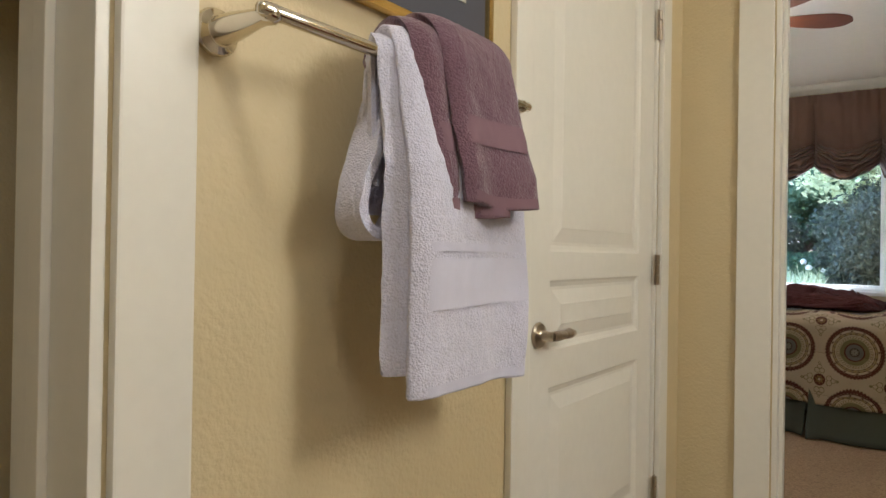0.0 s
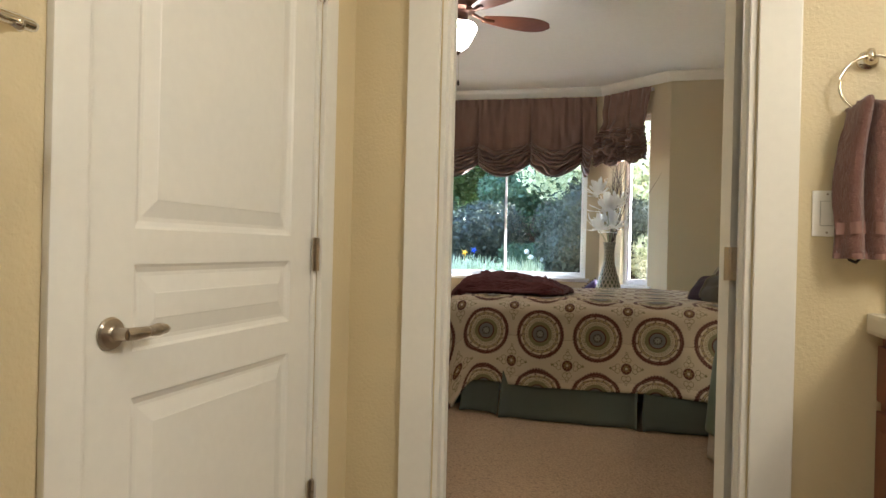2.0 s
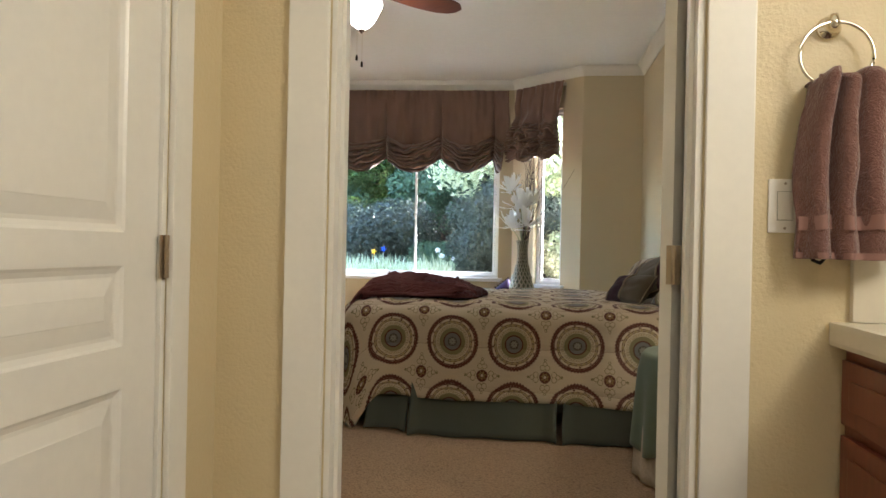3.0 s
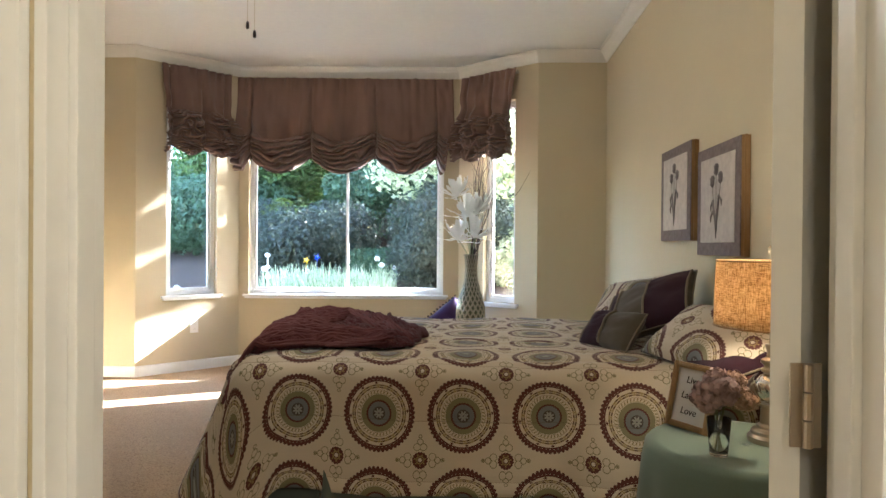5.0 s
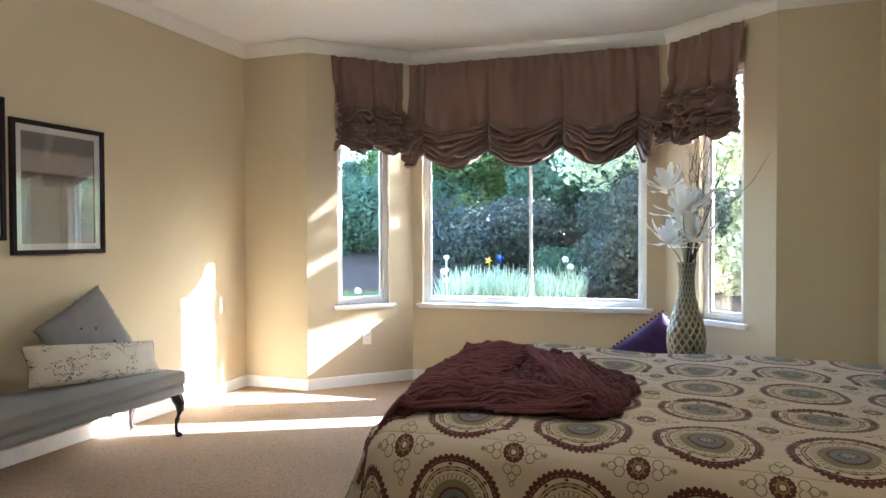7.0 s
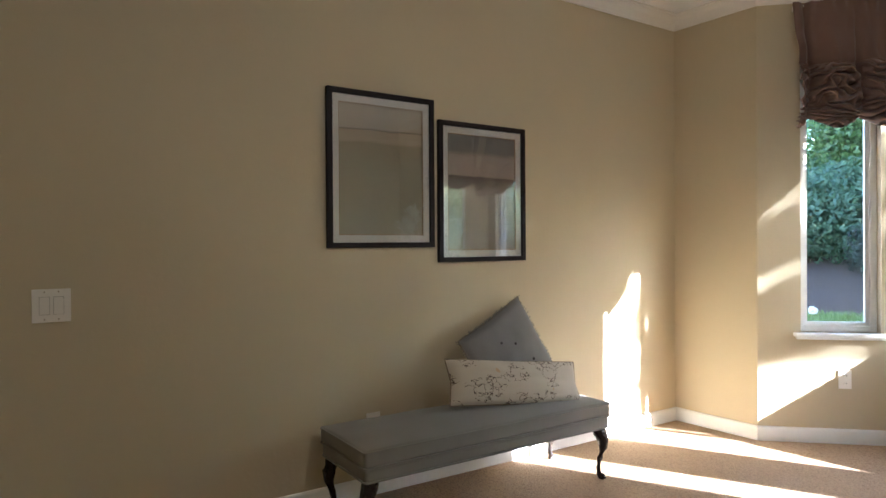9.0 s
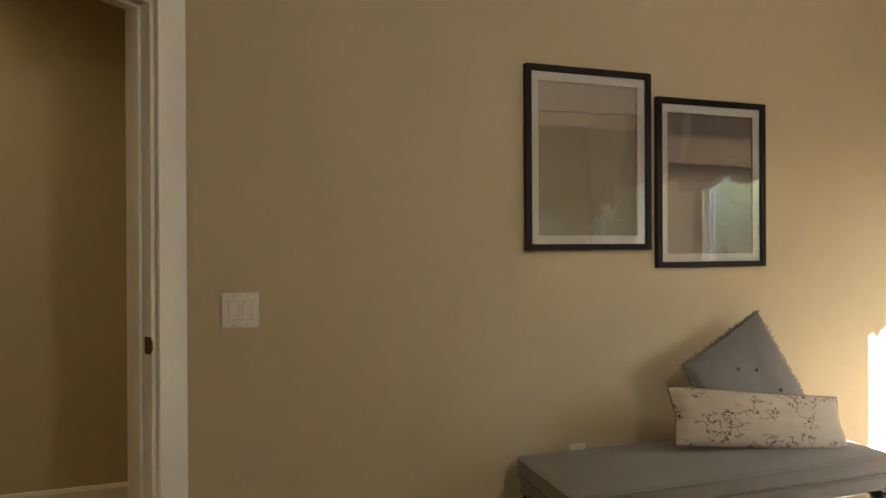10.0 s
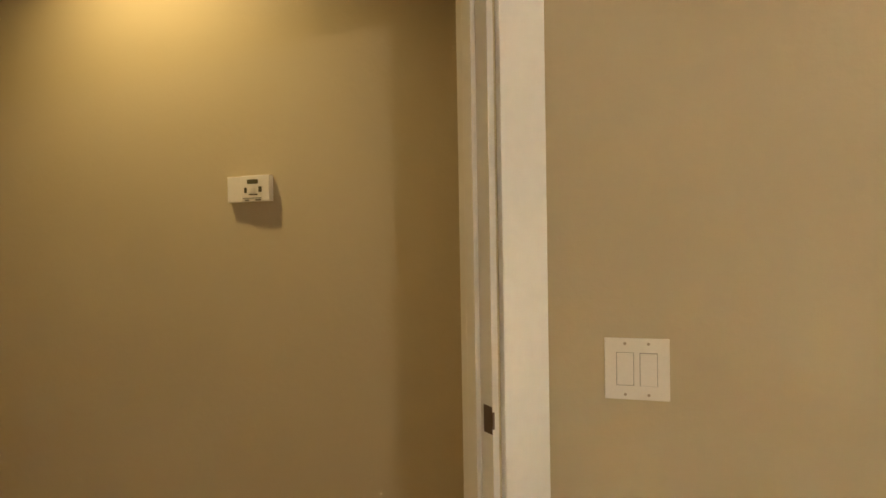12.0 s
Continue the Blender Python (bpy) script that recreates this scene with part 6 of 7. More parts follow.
def hung_towel(name, y0, y1, front, back, mat, band_mat, label, thick, lift, seed, bands=(), flare=0.0, fold=0.0, splay=0.024):
    """A towel over the bar: front length, back length, folded layers thick, its face towards +x."""
    root = new(name)
    root.matrix_world = pose(BX, (y0 + y1) / 2, BZ)
    bpy.context.view_layer.update()
    tagged(root, label, "towel", "towels on the bar")
    R = 0.0105 + lift
    total = front + back + math.pi * R

    def at(s):
        if s < front:
            return R + thick * 0.2, BZ - (front - s), 1
        if s < front + math.pi * R:
            a = (s - front) / R
            return R * math.cos(a), BZ + R * math.sin(a), 0
        return -R, BZ - (s - front - math.pi * R), -1

    def f(u, v):
        s = v * total
        x, z, sd = at(s)
        drop = max(0, BZ - z)
        y = y0 + (y1 - y0) * u + fold * min(drop / 0.2, 1.0)
        edge = 1 - min(u, 1 - u) * (y1 - y0) / 0.022
        if edge > 0 and sd >= 0:
            x -= 0.014 * edge ** 2
        y = (y0 + y1) / 2 + (y - (y0 + y1) / 2) * (1 + flare * min(drop / 0.5, 1))
        x += sd * (0.014 * math.sin(u * 5.3 + seed) * min(drop * 4, 1) + 0.010 * wave(u * 3, z * 5, seed) * min(drop * 5, 1))
        if sd > 0:
            x += splay * min(drop / 0.16, 1.0) ** 1.4
        x += 0.0015 * wave(u * 30, z * 50, seed)
        if sd < 0:
            x = max(x, -0.062)
        z += 0.006 * math.sin(u * 3 + seed) * (1 if s < 0.02 or s > total - 0.02 else 0)
        return (BX + x, y, z)

    vs, fs = grid(26, int(total * 90), f)
    bm = shell(vs, fs, -thick)
    ob = part("cloth", bm, mat, root, smooth=True)
    mod = ob.modifiers.new("round", "BEVEL")
    mod.width, mod.segments, mod.limit_method = thick * 0.4, 3, "ANGLE"
    for b0, b1 in bands:
        vs, fs = grid(26, 6, lambda u, v: Vector(f(0.03 + 0.94 * u, (b0 + (b1 - b0) * v) / total)) + Vector((thick + 0.0020, 0, 0)))
        raw("woven_band", vs, fs, band_mat, root, "flat woven band", smooth=True)
    return root


hung_towel("white_towel", 2.640, 2.925, 0.480, 0.23, M_WHITETOWEL, M_WHITEBAND, "thick white terry bath towel folded over the bar", 0.020, 0.014, 1.0, ((0.125, 0.195), (0.205, 0.217), (0.004, 0.018)), 0.04)
hung_towel("white_towel", 2.622, 2.668, 0.440, 0.18, M_WHITETOWEL, M_WHITEBAND, "inner layer of a white terry towel on the bar", 0.012, 0.003, 4.0, ((0.125, 0.135),), 0.02)


def towel_loop():
    """The folded back half of the white towel, bulging out beside the bar in a rounded loop."""
    root = thing("white_towel", (BX, 2.63, BZ), "back half of a white terry towel looped behind the bar", "towel", "towels on the bar")
    path = [(2.668, 0.012), (2.662, -0.020), (2.654, -0.075), (2.636, -0.130), (2.614, -0.180), (2.605, -0.214), (2.614, -0.238), (2.640, -0.246), (2.672, -0.238), (2.688, -0.205), (2.680, -0.150), (2.676, -0.080), (2.678, -0.010)]
    fine = []
    for i in range(len(path) - 1):
        for k in range(4):
            t = k / 4
            p0, p1, p2, p3 = path[max(i - 1, 0)], path[i], path[i + 1], path[min(i + 2, len(path) - 1)]
            fine.append(tuple(0.5 * (2 * b + (c - a) * t + (2 * a - 5 * b + 4 * c - d) * t * t + (3 * b - a - 3 * c + d) * t ** 3) for a, b, c, d in zip(p0, p1, p2, p3)))
    n = len(fine) - 1

    def f(u, v):
        y, z = fine[min(n, int(round(v * n)))]
        x = BX - 0.048 + 0.052 * u + 0.004 * wave(u * 3, z * 14)
        return (x, y + 0.003 * wave(u * 6, z * 30, 3), BZ + z)
    vs, fs = grid(10, n, f)
    ob = part("cloth", shell(vs, fs, 0.016), M_WHITETOWEL, root, smooth=True)
    mod = ob.modifiers.new("round", "BEVEL")
    mod.width, mod.segments, mod.limit_method = 0.0065, 3, "ANGLE"


towel_loop()
hung_towel("mauve_towel", 2.655, 2.790, 0.220, 0.19, M_MAUVETOWEL, M_MAUVEBAND, "inner layer of a mauve terry hand towel", 0.014, 0.036, 3.0, ((0.005, 0.02), (0.085, 0.125)), 0.10, 0.035)
hung_towel("mauve_towel", 2.700, 2.862, 0.205, 0.17, M_MAUVETOWEL, M_MAUVEBAND, "small mauve terry hand towel laid over the white one", 0.016, 0.052, 3.0, ((0.003, 0.018), (0.085, 0.125)), 0.08, 0.022)


def bath_picture():
    y0, y1, z0, z1 = 2.51, 3.058, 1.384, 1.92
    m = Matrix.Translation((-0.5685, y0, z0)) @ WEST
    root = new("bath_picture")
    root.matrix_world = m
    bpy.context.view_layer.update()
    tagged(root, "gold framed picture with a dark blue mat above the towel bar", "framed picture")
    w, h, b = y1 - y0, z1 - z0, 0.016
    bm = bmesh.new()
    for a0, a1, c0, c1 in ((0, b, 0, h), (w - b, w, 0, h), (b, w - b, 0, b), (b, w - b, h - b, h)):
        box(bm, a0, a1, -0.022, -0.0005, c0, c1, m, 0.005)
    part("frame", bm, plain("polished_brass", (0.72, 0.52, 0.20), 0.18, 1.0, var=0.08, scale=30), root, "narrow gold frame")
    bm = bmesh.new()
    box(bm, b, w - b, -0.010, -0.003, b, h - b, m)
    part("mat", bm, plain("slate_mat_board", (0.075, 0.075, 0.095), 0.7, var=0.06), root, "slate blue mat board")
    bm = bmesh.new()
    box(bm, 0.085, w - 0.085, -0.013, -0.0105, 0.085, h - 0.085, m, 0.001)
    part("print", bm, plain("pale_print", (0.50, 0.48, 0.42), 0.7, var=0.1, scale=10), root)


bath_picture()
# towel ring
ring = thing("towel_ring", (0.935, BY, 1.50), "polished nickel towel ring on a round post", "towel ring")
bm = bmesh.new()
lathe(bm, [(0.026, 0.0005), (0.027, 0.005), (0.023, 0.010), (0.014, 0.014), (0.011, 0.030), (0.009, 0.038), (0.003, 0.041)], 26, Matrix.Translation((0.932, BY - 0.004, 1.502)) @ pose(0, 0, 0, 90, 0, 0))
tube(bm, [(0.932, BY - 0.036, 1.492), (0.932, BY - 0.038, 1.505), (0.932, BY - 0.037, 1.525)], [0.010, 0.012, 0.008], 10)
part("post", bm, M_CHROME, ring, smooth=True)
RC, RR = Vector((0.935, BY - 0.040, 1.430)), 0.077
bm = bmesh.new()
tube(bm, [RC + Vector((RR * math.sin(k * math.tau / 48), -0.006 * (1 - math.cos(k * math.tau / 48)), RR * math.cos(k * math.tau / 48))) for k in range(49)], 0.0042, 10, False)
part("ring", bm, M_CHROME, ring, smooth=True)


def ring_towel():
    root = thing("hand_towel", (0.95, BY - 0.045, 1.40), "rose brown terry hand towel pulled through the ring", "towel")
    zt = 1.386

    def f(u, v):
        z = zt - v * 0.415
        a = 2 * u - 1
        wd = 0.074 + 0.020 * min(1, v * 2.4) + 0.010 * v
        pl = 0.026 * math.cos(a * 8.4 + 1.6 * math.sin(a * 2.3 + 0.6) + 0.9 * math.sin(v * 3)) * (1 - 0.45 * v) + 0.018 * wave(a * 3, v * 3)
        x = 0.953 + a * wd + 0.004 * wave(v * 4, 2)
        y = RC.y - 0.030 - pl - 0.020 * (1 - a * a)
        if v < 0.05:
            k = (0.05 - v) / 0.05
            y += k * k * 0.030
            z -= 0.012 * k * k
        return (x, y, z - 0.010 * math.cos(a * 7.2) * (1 - v))
    vs, fs = grid(60, 60, f)
    part("front", shell(vs, fs, 0.010), M_BROWNTOWEL, root, smooth=True)
    vs, fs = grid(60, 5, lambda u, v: Vector(f(u, 0.77 + 0.075 * v)) + Vector((0, -0.0175, 0)))
    raw("woven_band", vs, fs, M_BROWNBAND, root, "flat woven band", smooth=True)
    vs, fs = grid(60, 3, lambda u, v: Vector(f(u, 0.965 + 0.034 * v)) + Vector((0, -0.0175, 0)))
    raw("woven_band", vs, fs, M_BROWNBAND, root, "flat woven hem", smooth=True)

    def g(u, v):
        z = zt - v * 0.37
        a = 2 * u - 1
        return (0.955 + a * (0.055 + 0.03 * v), RC.y - 0.008 + 0.008 * math.cos(a * 6) - 0.004, z)
    vs, fs = grid(40, 30, g)
    part("back", shell(vs, fs, 0.010), M_BROWNTOWEL, root, smooth=True)
    bm = bmesh.new()
    tube(bm, [(0.878, RC.y - 0.03, 0.990), (0.884, RC.y - 0.034, 0.968), (0.898, RC.y - 0.036, 0.962), (0.908, RC.y - 0.034, 0.972), (0.904, RC.y - 0.03, 0.992)], 0.0045, 6)
    part("hanging_loop", bm, M_EBONY, root, "dark woven hanging loop")


ring_towel()

# ---- vanity ----
van = thing("vanity_cabinet", (1.37, 3.3, 0), "cherry vanity cabinet with raised drawer and door fronts", "vanity cabinet")
bm = bmesh.new()
box(bm, 0.985, 1.775, 1.9, BY - 0.006, 0.09, 0.772, bevel=0.002)
box(bm, 1.04, 1.775, 1.9, BY - 0.006, 0.001, 0.089)
part("carcass", bm, M_CHERRY, van)
y = BY - 0.03
for wdt in (0.40, 0.42, 0.42, 0.42, 0.42):
    for z0, z1, nm in ((0.60, 0.745, "drawer"), (0.12, 0.575, "door")):
        bm = bmesh.new()
        box(bm, 0.966, 0.984, y - wdt, y, z0, z1, bevel=0.004)
        box(bm, 0.960, 0.9655, y - wdt + 0.05, y - 0.05, z0 + 0.04, z1 - 0.04, bevel=0.0025)
        part(nm, bm, M_CHERRY, van, "raised panel %s front" % nm)
    y -= wdt + 0.012
bm = bmesh.new()
box(bm, 0.945, 1.777, 1.88, BY - 0.005, 0.7725, 0.828, bevel=0.012)
cm = plain("cultured_marble", (0.66, 0.60, 0.48), 0.18, var=0.06, scale=4)
part("countertop", bm, cm, None, "cream cultured marble countertop with a rounded edge", category="countertop")
bm = bmesh.new()
box(bm, 0.99, 1.776, BY - 0.024, BY - 0.0045, 0.8285, 1.00, bevel=0.003)
part("side_splash", bm, cm, None, "cream marble side splash standing on the countertop", category="backsplash")
# vanity light bar with three bells above the mirror
vl = thing("vanity_light", (1.775, 3.05, 2.1), "three-light vanity bar with frosted bell shades", "wall light")
bm = bmesh.new()
box(bm, 1.745, 1.779, 2.65, 3.45, 2.06, 2.14, bevel=0.005)
part("back_plate", bm, M_CHROME, vl)
for y in (2.75, 3.05, 3.35):
    bm = bmesh.new()
    lathe(bm, [(0.025, 0.0), (0.035, -0.03), (0.055, -0.09), (0.06, -0.10), (0.05, -0.095), (0.01, -0.02)], 24, pose(1.66, y, 2.12))
    s = part("shade", bm, glow_mat("lit_bell_glass", (1.0, 0.85, 0.62), 1.5) if "lit_bell_glass" not in bpy.data.materials else bpy.data.materials["lit_bell_glass"], vl, "lit frosted bell shade", smooth=True)
    s.visible_shadow = False
    bm = bmesh.new()
    tube(bm, [(1.745, y, 2.1), (1.70, y, 2.13), (1.66, y, 2.12)], 0.008, 8)
    part("arm", bm, M_CHROME, vl)
bm = bmesh.new()
box(bm, 1.772, 1.7785, 2.05, 4.1, 0.95, 1.95)
part("vanity_mirror", bm, plain("mirror_silver", (0.9, 0.9, 0.9), 0.02, 1.0, var=0.0), None, "large frameless wall mirror over the vanity", category="mirror")

# ---- garden ----
GROUND = ((9.0, -0.27), (9.9, -0.22), (10.6, 0.05), (11.4, 0.36), (12.5, 0.56), (13.6, 0.78), (15.0, 1.02), (18.0, 1.15), (40.0, 1.8), (120.0, 3.0))


def earth(x, y):
    """Height of the garden slope."""
    for (y0, z0), (y1, z1) in zip(GROUND, GROUND[1:]):
        if y <= y1:
            return z0 + (z1 - z0) * max(0, y - y0) / (y1 - y0) + 0.05 * wave(x * 1.1, y * 1.1) * min(1, max(0, y - 10))
    return GROUND[-1][1]


vs, fs = grid(120, 150, lambda u, v: (-60 + 120 * (0.5 + 4 * (u - 0.5) ** 3 * 0.9 + 0.1 * (u - 0.5)), 9.0 + 110 * v ** 3, 0))
vs = [(x, y, earth(x, y)) for x, y, _ in vs]
gm = N("garden_mulch", 0.95, spec=0.1)
gm.base(gm.mix(gm.noise(9, 5), (0.035, 0.024, 0.018), (0.10, 0.070, 0.053)))
gm.bump(gm.noise(30, 4), 0.8, 0.03)
raw("ground", vs, fs, gm.mat, kind="structure", label="dark bark mulch garden ground")
vs, fs = grid(2, 2, lambda u, v: (-60 + 120 * u, -60 + 68.9 * v, -0.30))
raw("ground_far", vs, fs, gm.mat, kind="structure")


def leaf_mat(name, c0, c1, rough=0.45):
    n = N(name, rough)
    g = n.t.nodes.new("ShaderNodeNewGeometry")
    col = n.mix(g.outputs["Random Per Island"], c0, c1)
    n.base(col)
    tl = n.t.nodes.new("ShaderNodeBsdfTranslucent")
    n.t.links.new(n.mix(1.0, col, (1.0, 1.0, 0.8), "MULTIPLY"), tl.inputs[0])
    mx = n.t.nodes.new("ShaderNodeMixShader")
    mx.inputs[0].default_value = 0.5
    n.t.links.new(n.b.outputs[0], mx.inputs[1])
    n.t.links.new(tl.outputs[0], mx.inputs[2])
    n.t.links.new(mx.outputs[0], n.t.nodes["Material Output"].inputs[0])
    return n.mat


L_DARK = leaf_mat("dark_plum_leaf", (0.026, 0.034, 0.026), (0.090, 0.108, 0.082))
L_GREEN = leaf_mat("fresh_green_leaf", (0.06, 0.115, 0.035), (0.17, 0.245, 0.085))
# L_PALE is lightened so the leaf colour carries the glare of the sun
L_PALE = leaf_mat("pale_sunlit_leaf", (0.38, 0.42, 0.26), (0.72, 0.74, 0.54))
L_PINE = leaf_mat("blue_green_leaf", (0.045, 0.095, 0.050), (0.14, 0.215, 0.125))
L_YELLOW = leaf_mat("yellow_green_leaf", (0.14, 0.19, 0.03), (0.24, 0.28, 0.06))
M_BARK = plain("bark", (0.07, 0.05, 0.035), 0.9, var=0.3, scale=12, bump=0.6, bscale=30, dist=0.01)


def leaves(clumps, count, size, seed, longness=1.7):
    """Leaf quads scattered over round clumps (x, y, z, radius, flattening)."""
    g = np.random.default_rng(seed)
    wts = np.array([c[3] ** 2 for c in clumps])
    pick = g.choice(len(clumps), count, p=wts / wts.sum())
    C = np.array(clumps)[pick]
    d = g.normal(size=(count, 3))
    d /= np.linalg.norm(d, axis=1)[:, None]
    rad = C[:, 3] * (0.55 + 0.5 * g.random(count) ** 0.6)
    p = C[:, :3] + d * rad[:, None] * np.stack([np.ones(count), np.ones(count), C[:, 4]], 1)
    nrm = d + g.normal(size=(count, 3)) * 0.6
    nrm /= np.linalg.norm(nrm, axis=1)[:, None]
    t = np.cross(nrm, g.normal(size=(count, 3)))
    t /= np.linalg.norm(t, axis=1)[:, None]
    b = np.cross(nrm, t)
    s = size * (0.6 + 0.8 * g.random(count))[:, None]
    quad = np.stack([p - t * s * longness * 0.5, p + b * s * 0.5, p + t * s * longness * 0.5, p - b * s * 0.5], 1)
    return quad.reshape(-1, 3), np.arange(count * 4).reshape(-1, 4)


def quads(name, v, f, mat, parent, label=""):
    me = bpy.data.meshes.new(name)
    me.vertices.add(len(v))
    me.vertices.foreach_set("co", np.asarray(v, dtype=np.float32).ravel())
    me.loops.add(f.size)
    me.loops.foreach_set("vertex_index", f.astype(np.int32).ravel())
    me.polygons.add(len(f))
    me.polygons.foreach_set("loop_start", np.arange(0, f.size, 4, dtype=np.int32))
    me.polygons.foreach_set("loop_total", np.full(len(f), 4, dtype=np.int32))
    me.update(calc_edges=True)
    me.materials.append(mat)
    ob = new(name, me)
    ob.parent = parent
    ob.matrix_parent_inverse = parent.matrix_world.inverted()
    return tagged(ob, label, kind="stuff")


def shrub(name, x, y, w, h, mat, count, size, seed, label, category="shrub", z0=-0.25, trunk=0.0, group="", flat=0.9, longness=1.7):
    gz = earth(x, y) - 0.04
    h, trunk, z0 = h + z0 - gz, max(0, trunk + z0 - gz), gz
    root = thing(name, (x, y, z0), label, category, group)
    rng = random.Random(seed)
    clumps = []
    n = 16 if trunk == 0 else 26
    limbs = bmesh.new()
    base = z0 + trunk
    for k in range(n):
        a, r = rng.random() * math.tau, math.sqrt(rng.random()) * w / 2 * 0.8
        zz = base + (h - trunk) * (0.18 + 0.72 * rng.random() * (1 - 0.45 * (r / (w / 2)) ** 2))
        cr = w * rng.uniform(0.13, 0.24)
        c = (x + r * math.cos(a), y + 0.7 * r * math.sin(a), zz, cr, flat)
        clumps.append(c)
        if k % 2 == 0:
            mid = Vector((x, y, base + 0.2 * (zz - base))).lerp(Vector(c[:3]), 0.5) + Vector((0, 0, 0.05 * h))
            tube(limbs, [(x, y, z0 + max(trunk * 0.8, 0.02)), tuple(mid), c[:3]], [0.03 + 0.012 * h, 0.018, 0.008], 6)
    if trunk:
        tube(limbs, [(x, y, z0 - 0.05), (x + 0.04, y, z0 + trunk * 0.5), (x - 0.02, y, z0 + trunk), (x, y, z0 + trunk + 0.3 * (h - trunk))], [0.05 * h / 2, 0.04 * h / 2, 0.034 * h / 2, 0.02 * h / 2], 9)
    part("trunk", limbs, M_BARK, root, smooth=True)
    v, f = leaves(clumps, count, size, seed, longness)
    quads("crown", v, f, mat, root)
    return root


# shrubs and trees up the slope
shrub("plum_shrub", 0.0, 13.9, 3.1, 2.12, L_DARK, 60000, 0.030, 1, "round dark plum-green shrub")
shrub("plum_shrub", -0.30, 12.35, 2.0, 2.25, L_DARK, 42000, 0.026, 16, "near dark plum-green shrub under the bay window")
shrub("dark_shrub", -2.95, 14.2, 2.8, 1.80, L_DARK, 56000, 0.030, 2, "broad dark green shrub")
shrub("green_tree", -3.3, 17.2, 5.6, 5.4, L_GREEN, 90000, 0.050, 3, "leafy green tree with feathery foliage", "tree", trunk=1.0)
shrub("pine_tree", -1.75, 15.0, 2.4, 3.3, L_PINE, 46000, 0.045, 4, "dark conifer with drooping boughs", "tree", trunk=0.9)
shrub("dogwood_tree", 0.0, 13.0, 2.9, 3.7, L_PALE, 20000, 0.055, 5, "airy tree with pale sunlit leaves", "tree", trunk=1.95, z0=0.0)
shrub("yellow_shrub", -3.3, 14.6, 1.1, 2.2, L_YELLOW, 16000, 0.032, 6, "small shrub with yellow-green leaves")
shrub("juniper", -5.6, 15.4, 4.6, 2.2, L_PINE, 60000, 0.034, 7, "spreading juniper with blue-green needles", longness=2.6)
shrub("cedar_tree", -7.4, 18.5, 4.2, 4.4, L_PINE, 50000, 0.055, 8, "tall cedar with blue-green boughs", "tree", trunk=0.8)
shrub("sunlit_shrub", 1.15, 12.7, 2.0, 2.0, L_PALE, 34000, 0.038, 9, "pale shrub with full sun put into its leaf colour")
shrub("birch_tree", 3.1, 15.5, 3.2, 5.0, L_PALE, 1800, 0.060, 10, "light green tree against the sky", "tree", trunk=2.4)
shrub("backdrop_tree", -1.2, 21.5, 6.0, 5.8, L_PINE, 40000, 0.10, 11, "dark tree in the distance", "tree", trunk=1.2, group="trees behind the garden")
shrub("backdrop_tree", -5.2, 22.5, 8.0, 7.2, L_GREEN, 40000, 0.10, 13, "leafy tree in the distance", "tree", trunk=1.2, group="trees behind the garden")

shrub("long_hedge", 8.4, 14.6, 5.5, 3.2, L_PALE, 15000, 0.07, 21, "pale sunlit hedge along the garden", "hedge")
shrub("boxwood", -1.3, 13.5, 1.3, 1.15, L_PINE, 16000, 0.03, 22, "low green shrub behind the lilies")
shrub("laurel_shrub", 5.4, 14.9, 3.4, 3.0, L_PALE, 26000, 0.05, 31, "tall pale-leaved laurel in full sun")
shrub("laurel_shrub", 10.5, 18.5, 4.5, 4.2, L_GREEN, 26000, 0.07, 32, "tall green laurel beside the sunlit hedge")
# Two unseen trees added in the sun's path to dapple the bay wall
shrub("dapple_tree", 6.75, 14.45, 1.2, 6.4, L_GREEN, 1100, 0.09, 15, "unseen slender tree with a small high crown, added to dapple the sun", "tree", trunk=4.72)
shrub("dapple_tree", 6.75, 15.25, 2.6, 5.6, L_GREEN, 2000, 0.12, 14, "unseen thin tree with open leafy branches, added to break up the sun", "tree", trunk=3.2)


def lawn_edge():
    rng = random.Random(5)
    vs, fs = [], []
    for k in range(4500):
        x, y = rng.uniform(-5.6, -3.2), rng.uniform(11.5, 11.95)
        a, L = rng.random() * math.tau, rng.uniform(0.05, 0.11)
        z, n = earth(x, y), len(vs)
        vs += [(x, y, z), (x + 0.012 * math.cos(a), y + 0.012 * math.sin(a), z), (x + 0.03 * math.sin(a), y, z + L)]
        fs.append((n, n + 1, n + 2))
    raw("grass", vs, fs, leaf_mat("lawn_blade", (0.12, 0.18, 0.05), (0.24, 0.30, 0.12)), kind="stuff", label="strip of short grass at the foot of the slope")


lawn_edge()


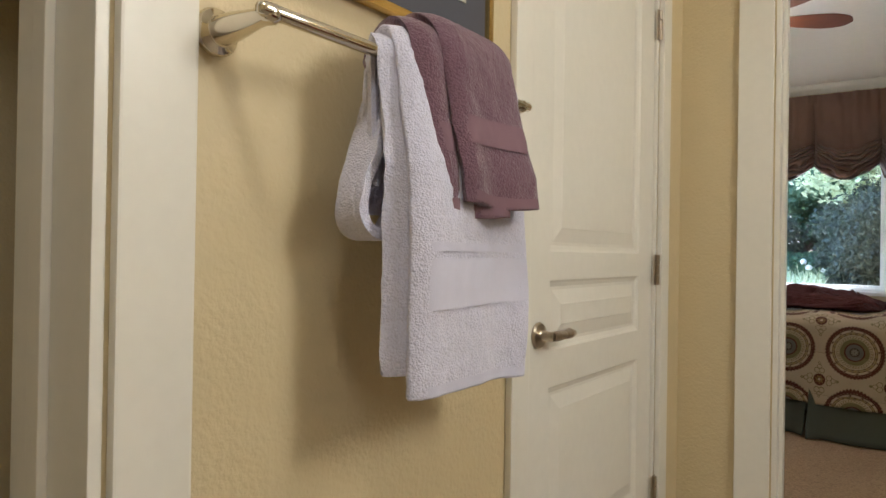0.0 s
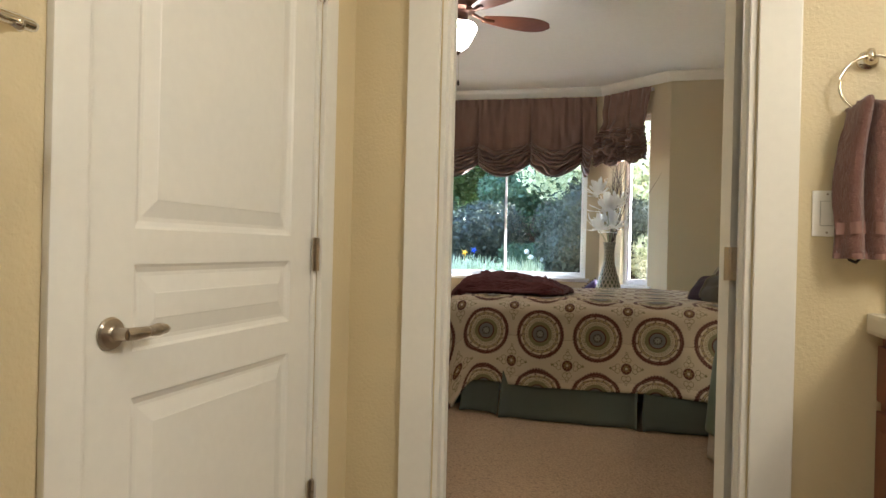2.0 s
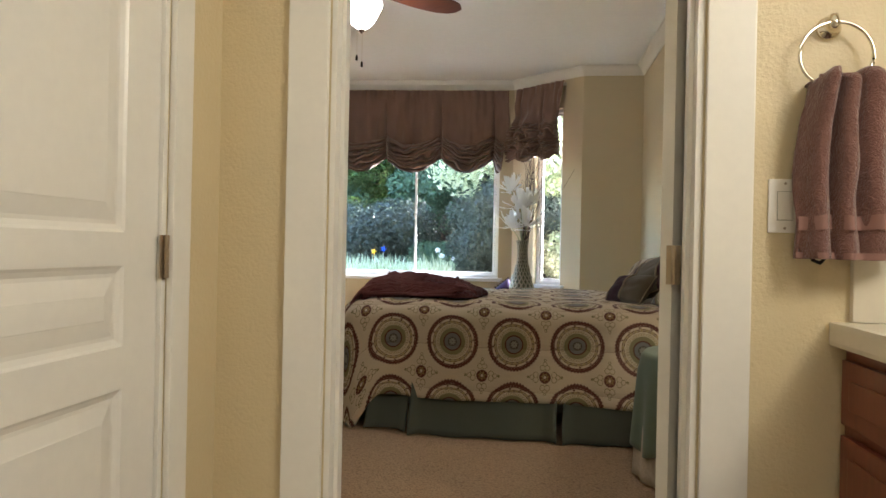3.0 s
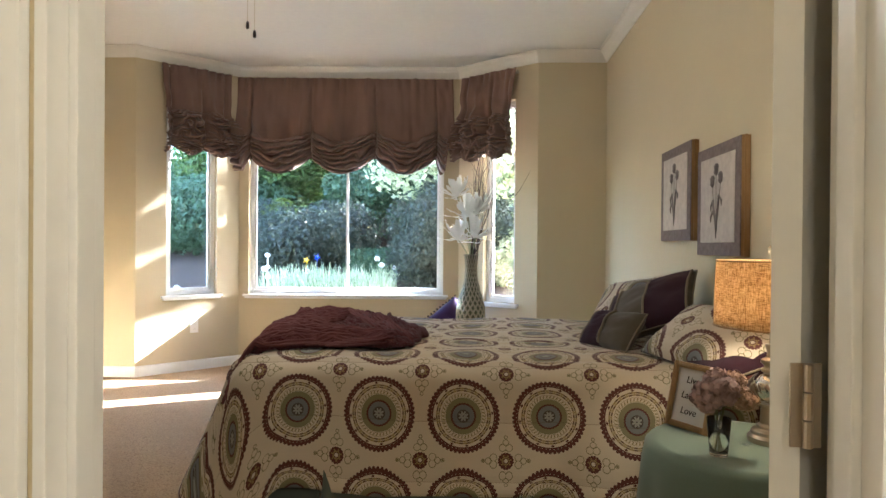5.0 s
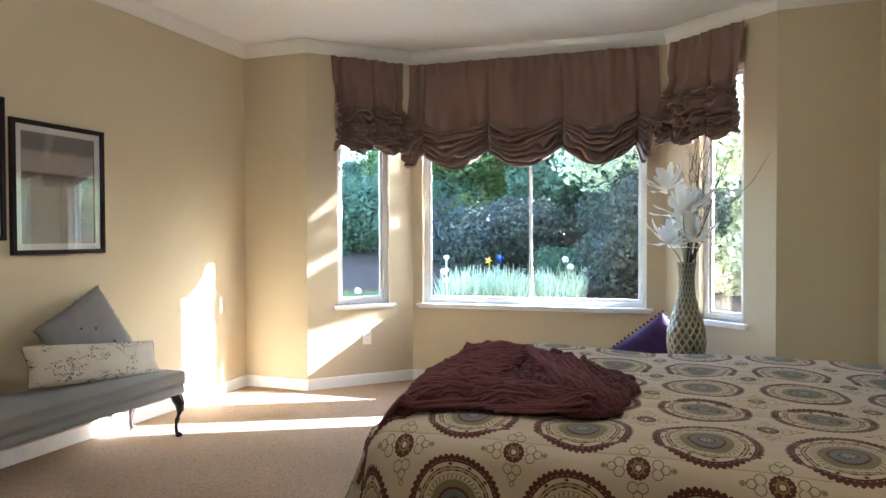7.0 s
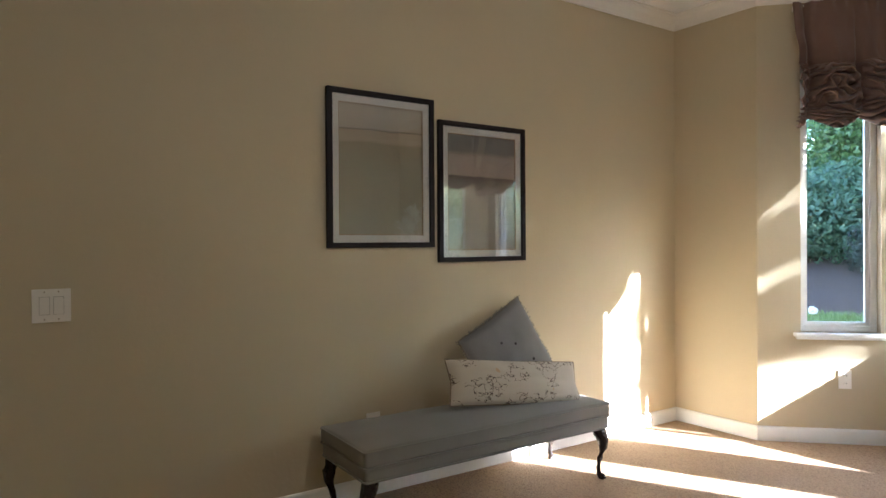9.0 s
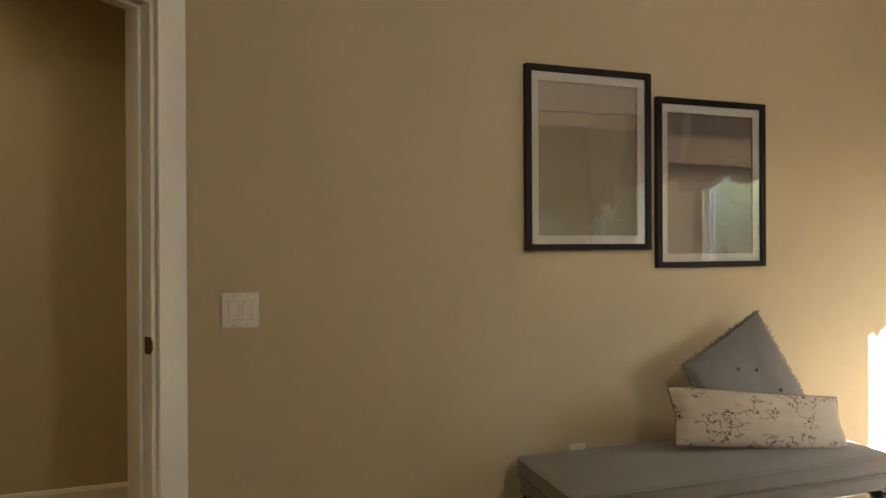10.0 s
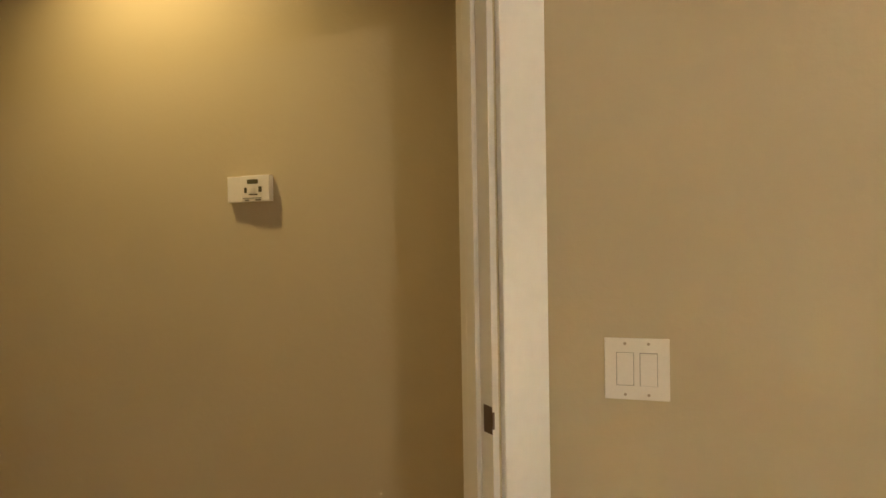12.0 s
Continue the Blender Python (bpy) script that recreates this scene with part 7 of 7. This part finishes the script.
def lily_bed():
    root = thing("lily_bed", (-1.7, 11.9, 0.4), "bed of pale strap-leaved lilies in bright sun", "flower bed")
    rng = random.Random(2)
    vs, fs = [], []
    for k in range(1700):
        x, y = rng.uniform(-2.75, -1.05), rng.uniform(11.5, 12.4)
        a = rng.random() * math.tau
        L = rng.uniform(0.28, 0.48)
        lean_ = rng.uniform(0.1, 0.5) * L
        d = Vector((math.cos(a), math.sin(a), 0))
        s = Vector((-d.y, d.x, 0)) * 0.012
        b = len(vs)
        for i in range(4):
            t = i / 3
            p = Vector((x, y, earth(x, y) - 0.02)) + d * lean_ * t * t * 1.2 + Vector((0, 0, L * (t - 0.35 * t * t * (lean_ / L) * 2)))
            wd = 1 - 0.85 * t
            vs += [tuple(p - s * wd), tuple(p + s * wd)]
        fs += [(b + 2 * i, b + 2 * i + 1, b + 2 * i + 3, b + 2 * i + 2) for i in range(3)]
    raw("strap_leaves", vs, fs, leaf_mat("strap_leaf", (0.28, 0.35, 0.19), (0.70, 0.72, 0.56)), root, kind="stuff")
    white = plain("agapanthus_white", (0.75, 0.75, 0.72), 0.6, var=0.05)
    for x, y, h in ((-2.60, 11.5, 0.80), (-1.25, 12.3, 0.84), (-1.08, 12.4, 0.80), (-1.35, 12.5, 0.92), (-3.0, 11.0, 0.70), (-3.7, 11.4, 0.55), (-2.25, 12.2, 0.74)):
        bm = bmesh.new()
        tube(bm, [(x, y, earth(x, y) - 0.02), (x + 0.01, y, h * 0.7), (x, y, h)], 0.006, 5)
        part("flower_stalk", bm, L_GREEN, root)
        v, f = leaves([(x, y, h + 0.02, 0.038, 0.9)], 120, 0.020, int(abs(x) * 100))
        quads("flower_head", v, f, white, root, "white flower head")


lily_bed()


def glass_stake():
    root = thing("garden_stake", (-2.42, 11.1, -0.22), "white garden stake of stacked ornaments", "garden ornament")
    bm = bmesh.new()
    tube(bm, [(-2.42, 11.1, earth(-2.42, 11.1) - 0.02), (-2.42, 11.1, 0.98)], 0.008, 6)
    for z, r in ((0.74, 0.036), (0.86, 0.030), (1.0, 0.034)):
        bmesh.ops.create_icosphere(bm, subdivisions=2, radius=r, matrix=pose(-2.42, 11.1, z) @ Matrix.Diagonal((1, 1, 0.8, 1)))
    part("stake", bm, plain("white_enamel", (0.8, 0.8, 0.78), 0.3), root)
    for x, z, c, nm in ((-2.48, 0.90, (0.75, 0.42, 0.03), "yellow"), (-2.32, 0.94, (0.02, 0.06, 0.45), "blue")):
        r2_ = thing("garden_star", (x, 12.9, z), "small %s glass garden ornament on a stake" % nm, "garden ornament")
        bm = bmesh.new()
        tube(bm, [(x, 12.9, earth(x, 12.9) - 0.02), (x, 12.9, z)], 0.003, 5)
        for k in range(5):
            a = k * math.tau / 5
            tube(bm, [(x, 12.9, z), (x + 0.055 * math.cos(a), 12.9, z + 0.055 * math.sin(a))], [0.02, 0.004], 6)
        part("star", bm, plain(nm + "_glass", c, 0.2), r2_)


glass_stake()
rock = thing("garden_rock", (-1.32, 11.75, 0.45), "pale grey boulder between plants", "rock")
bm = bmesh.new()
bmesh.ops.create_icosphere(bm, subdivisions=3, radius=0.16, matrix=pose(-1.32, 11.75, 0.50) @ Matrix.Diagonal((1.2, 0.8, 0.7, 1)))
for v in bm.verts:
    v.co += v.co.normalized() * 0.03 * wave(v.co.x * 6, v.co.y * 6, v.co.z * 6)
part("stone", bm, plain("granite", (0.20, 0.21, 0.23), 0.8, var=0.3, scale=12, bump=0.4, bscale=30, dist=0.01), rock)
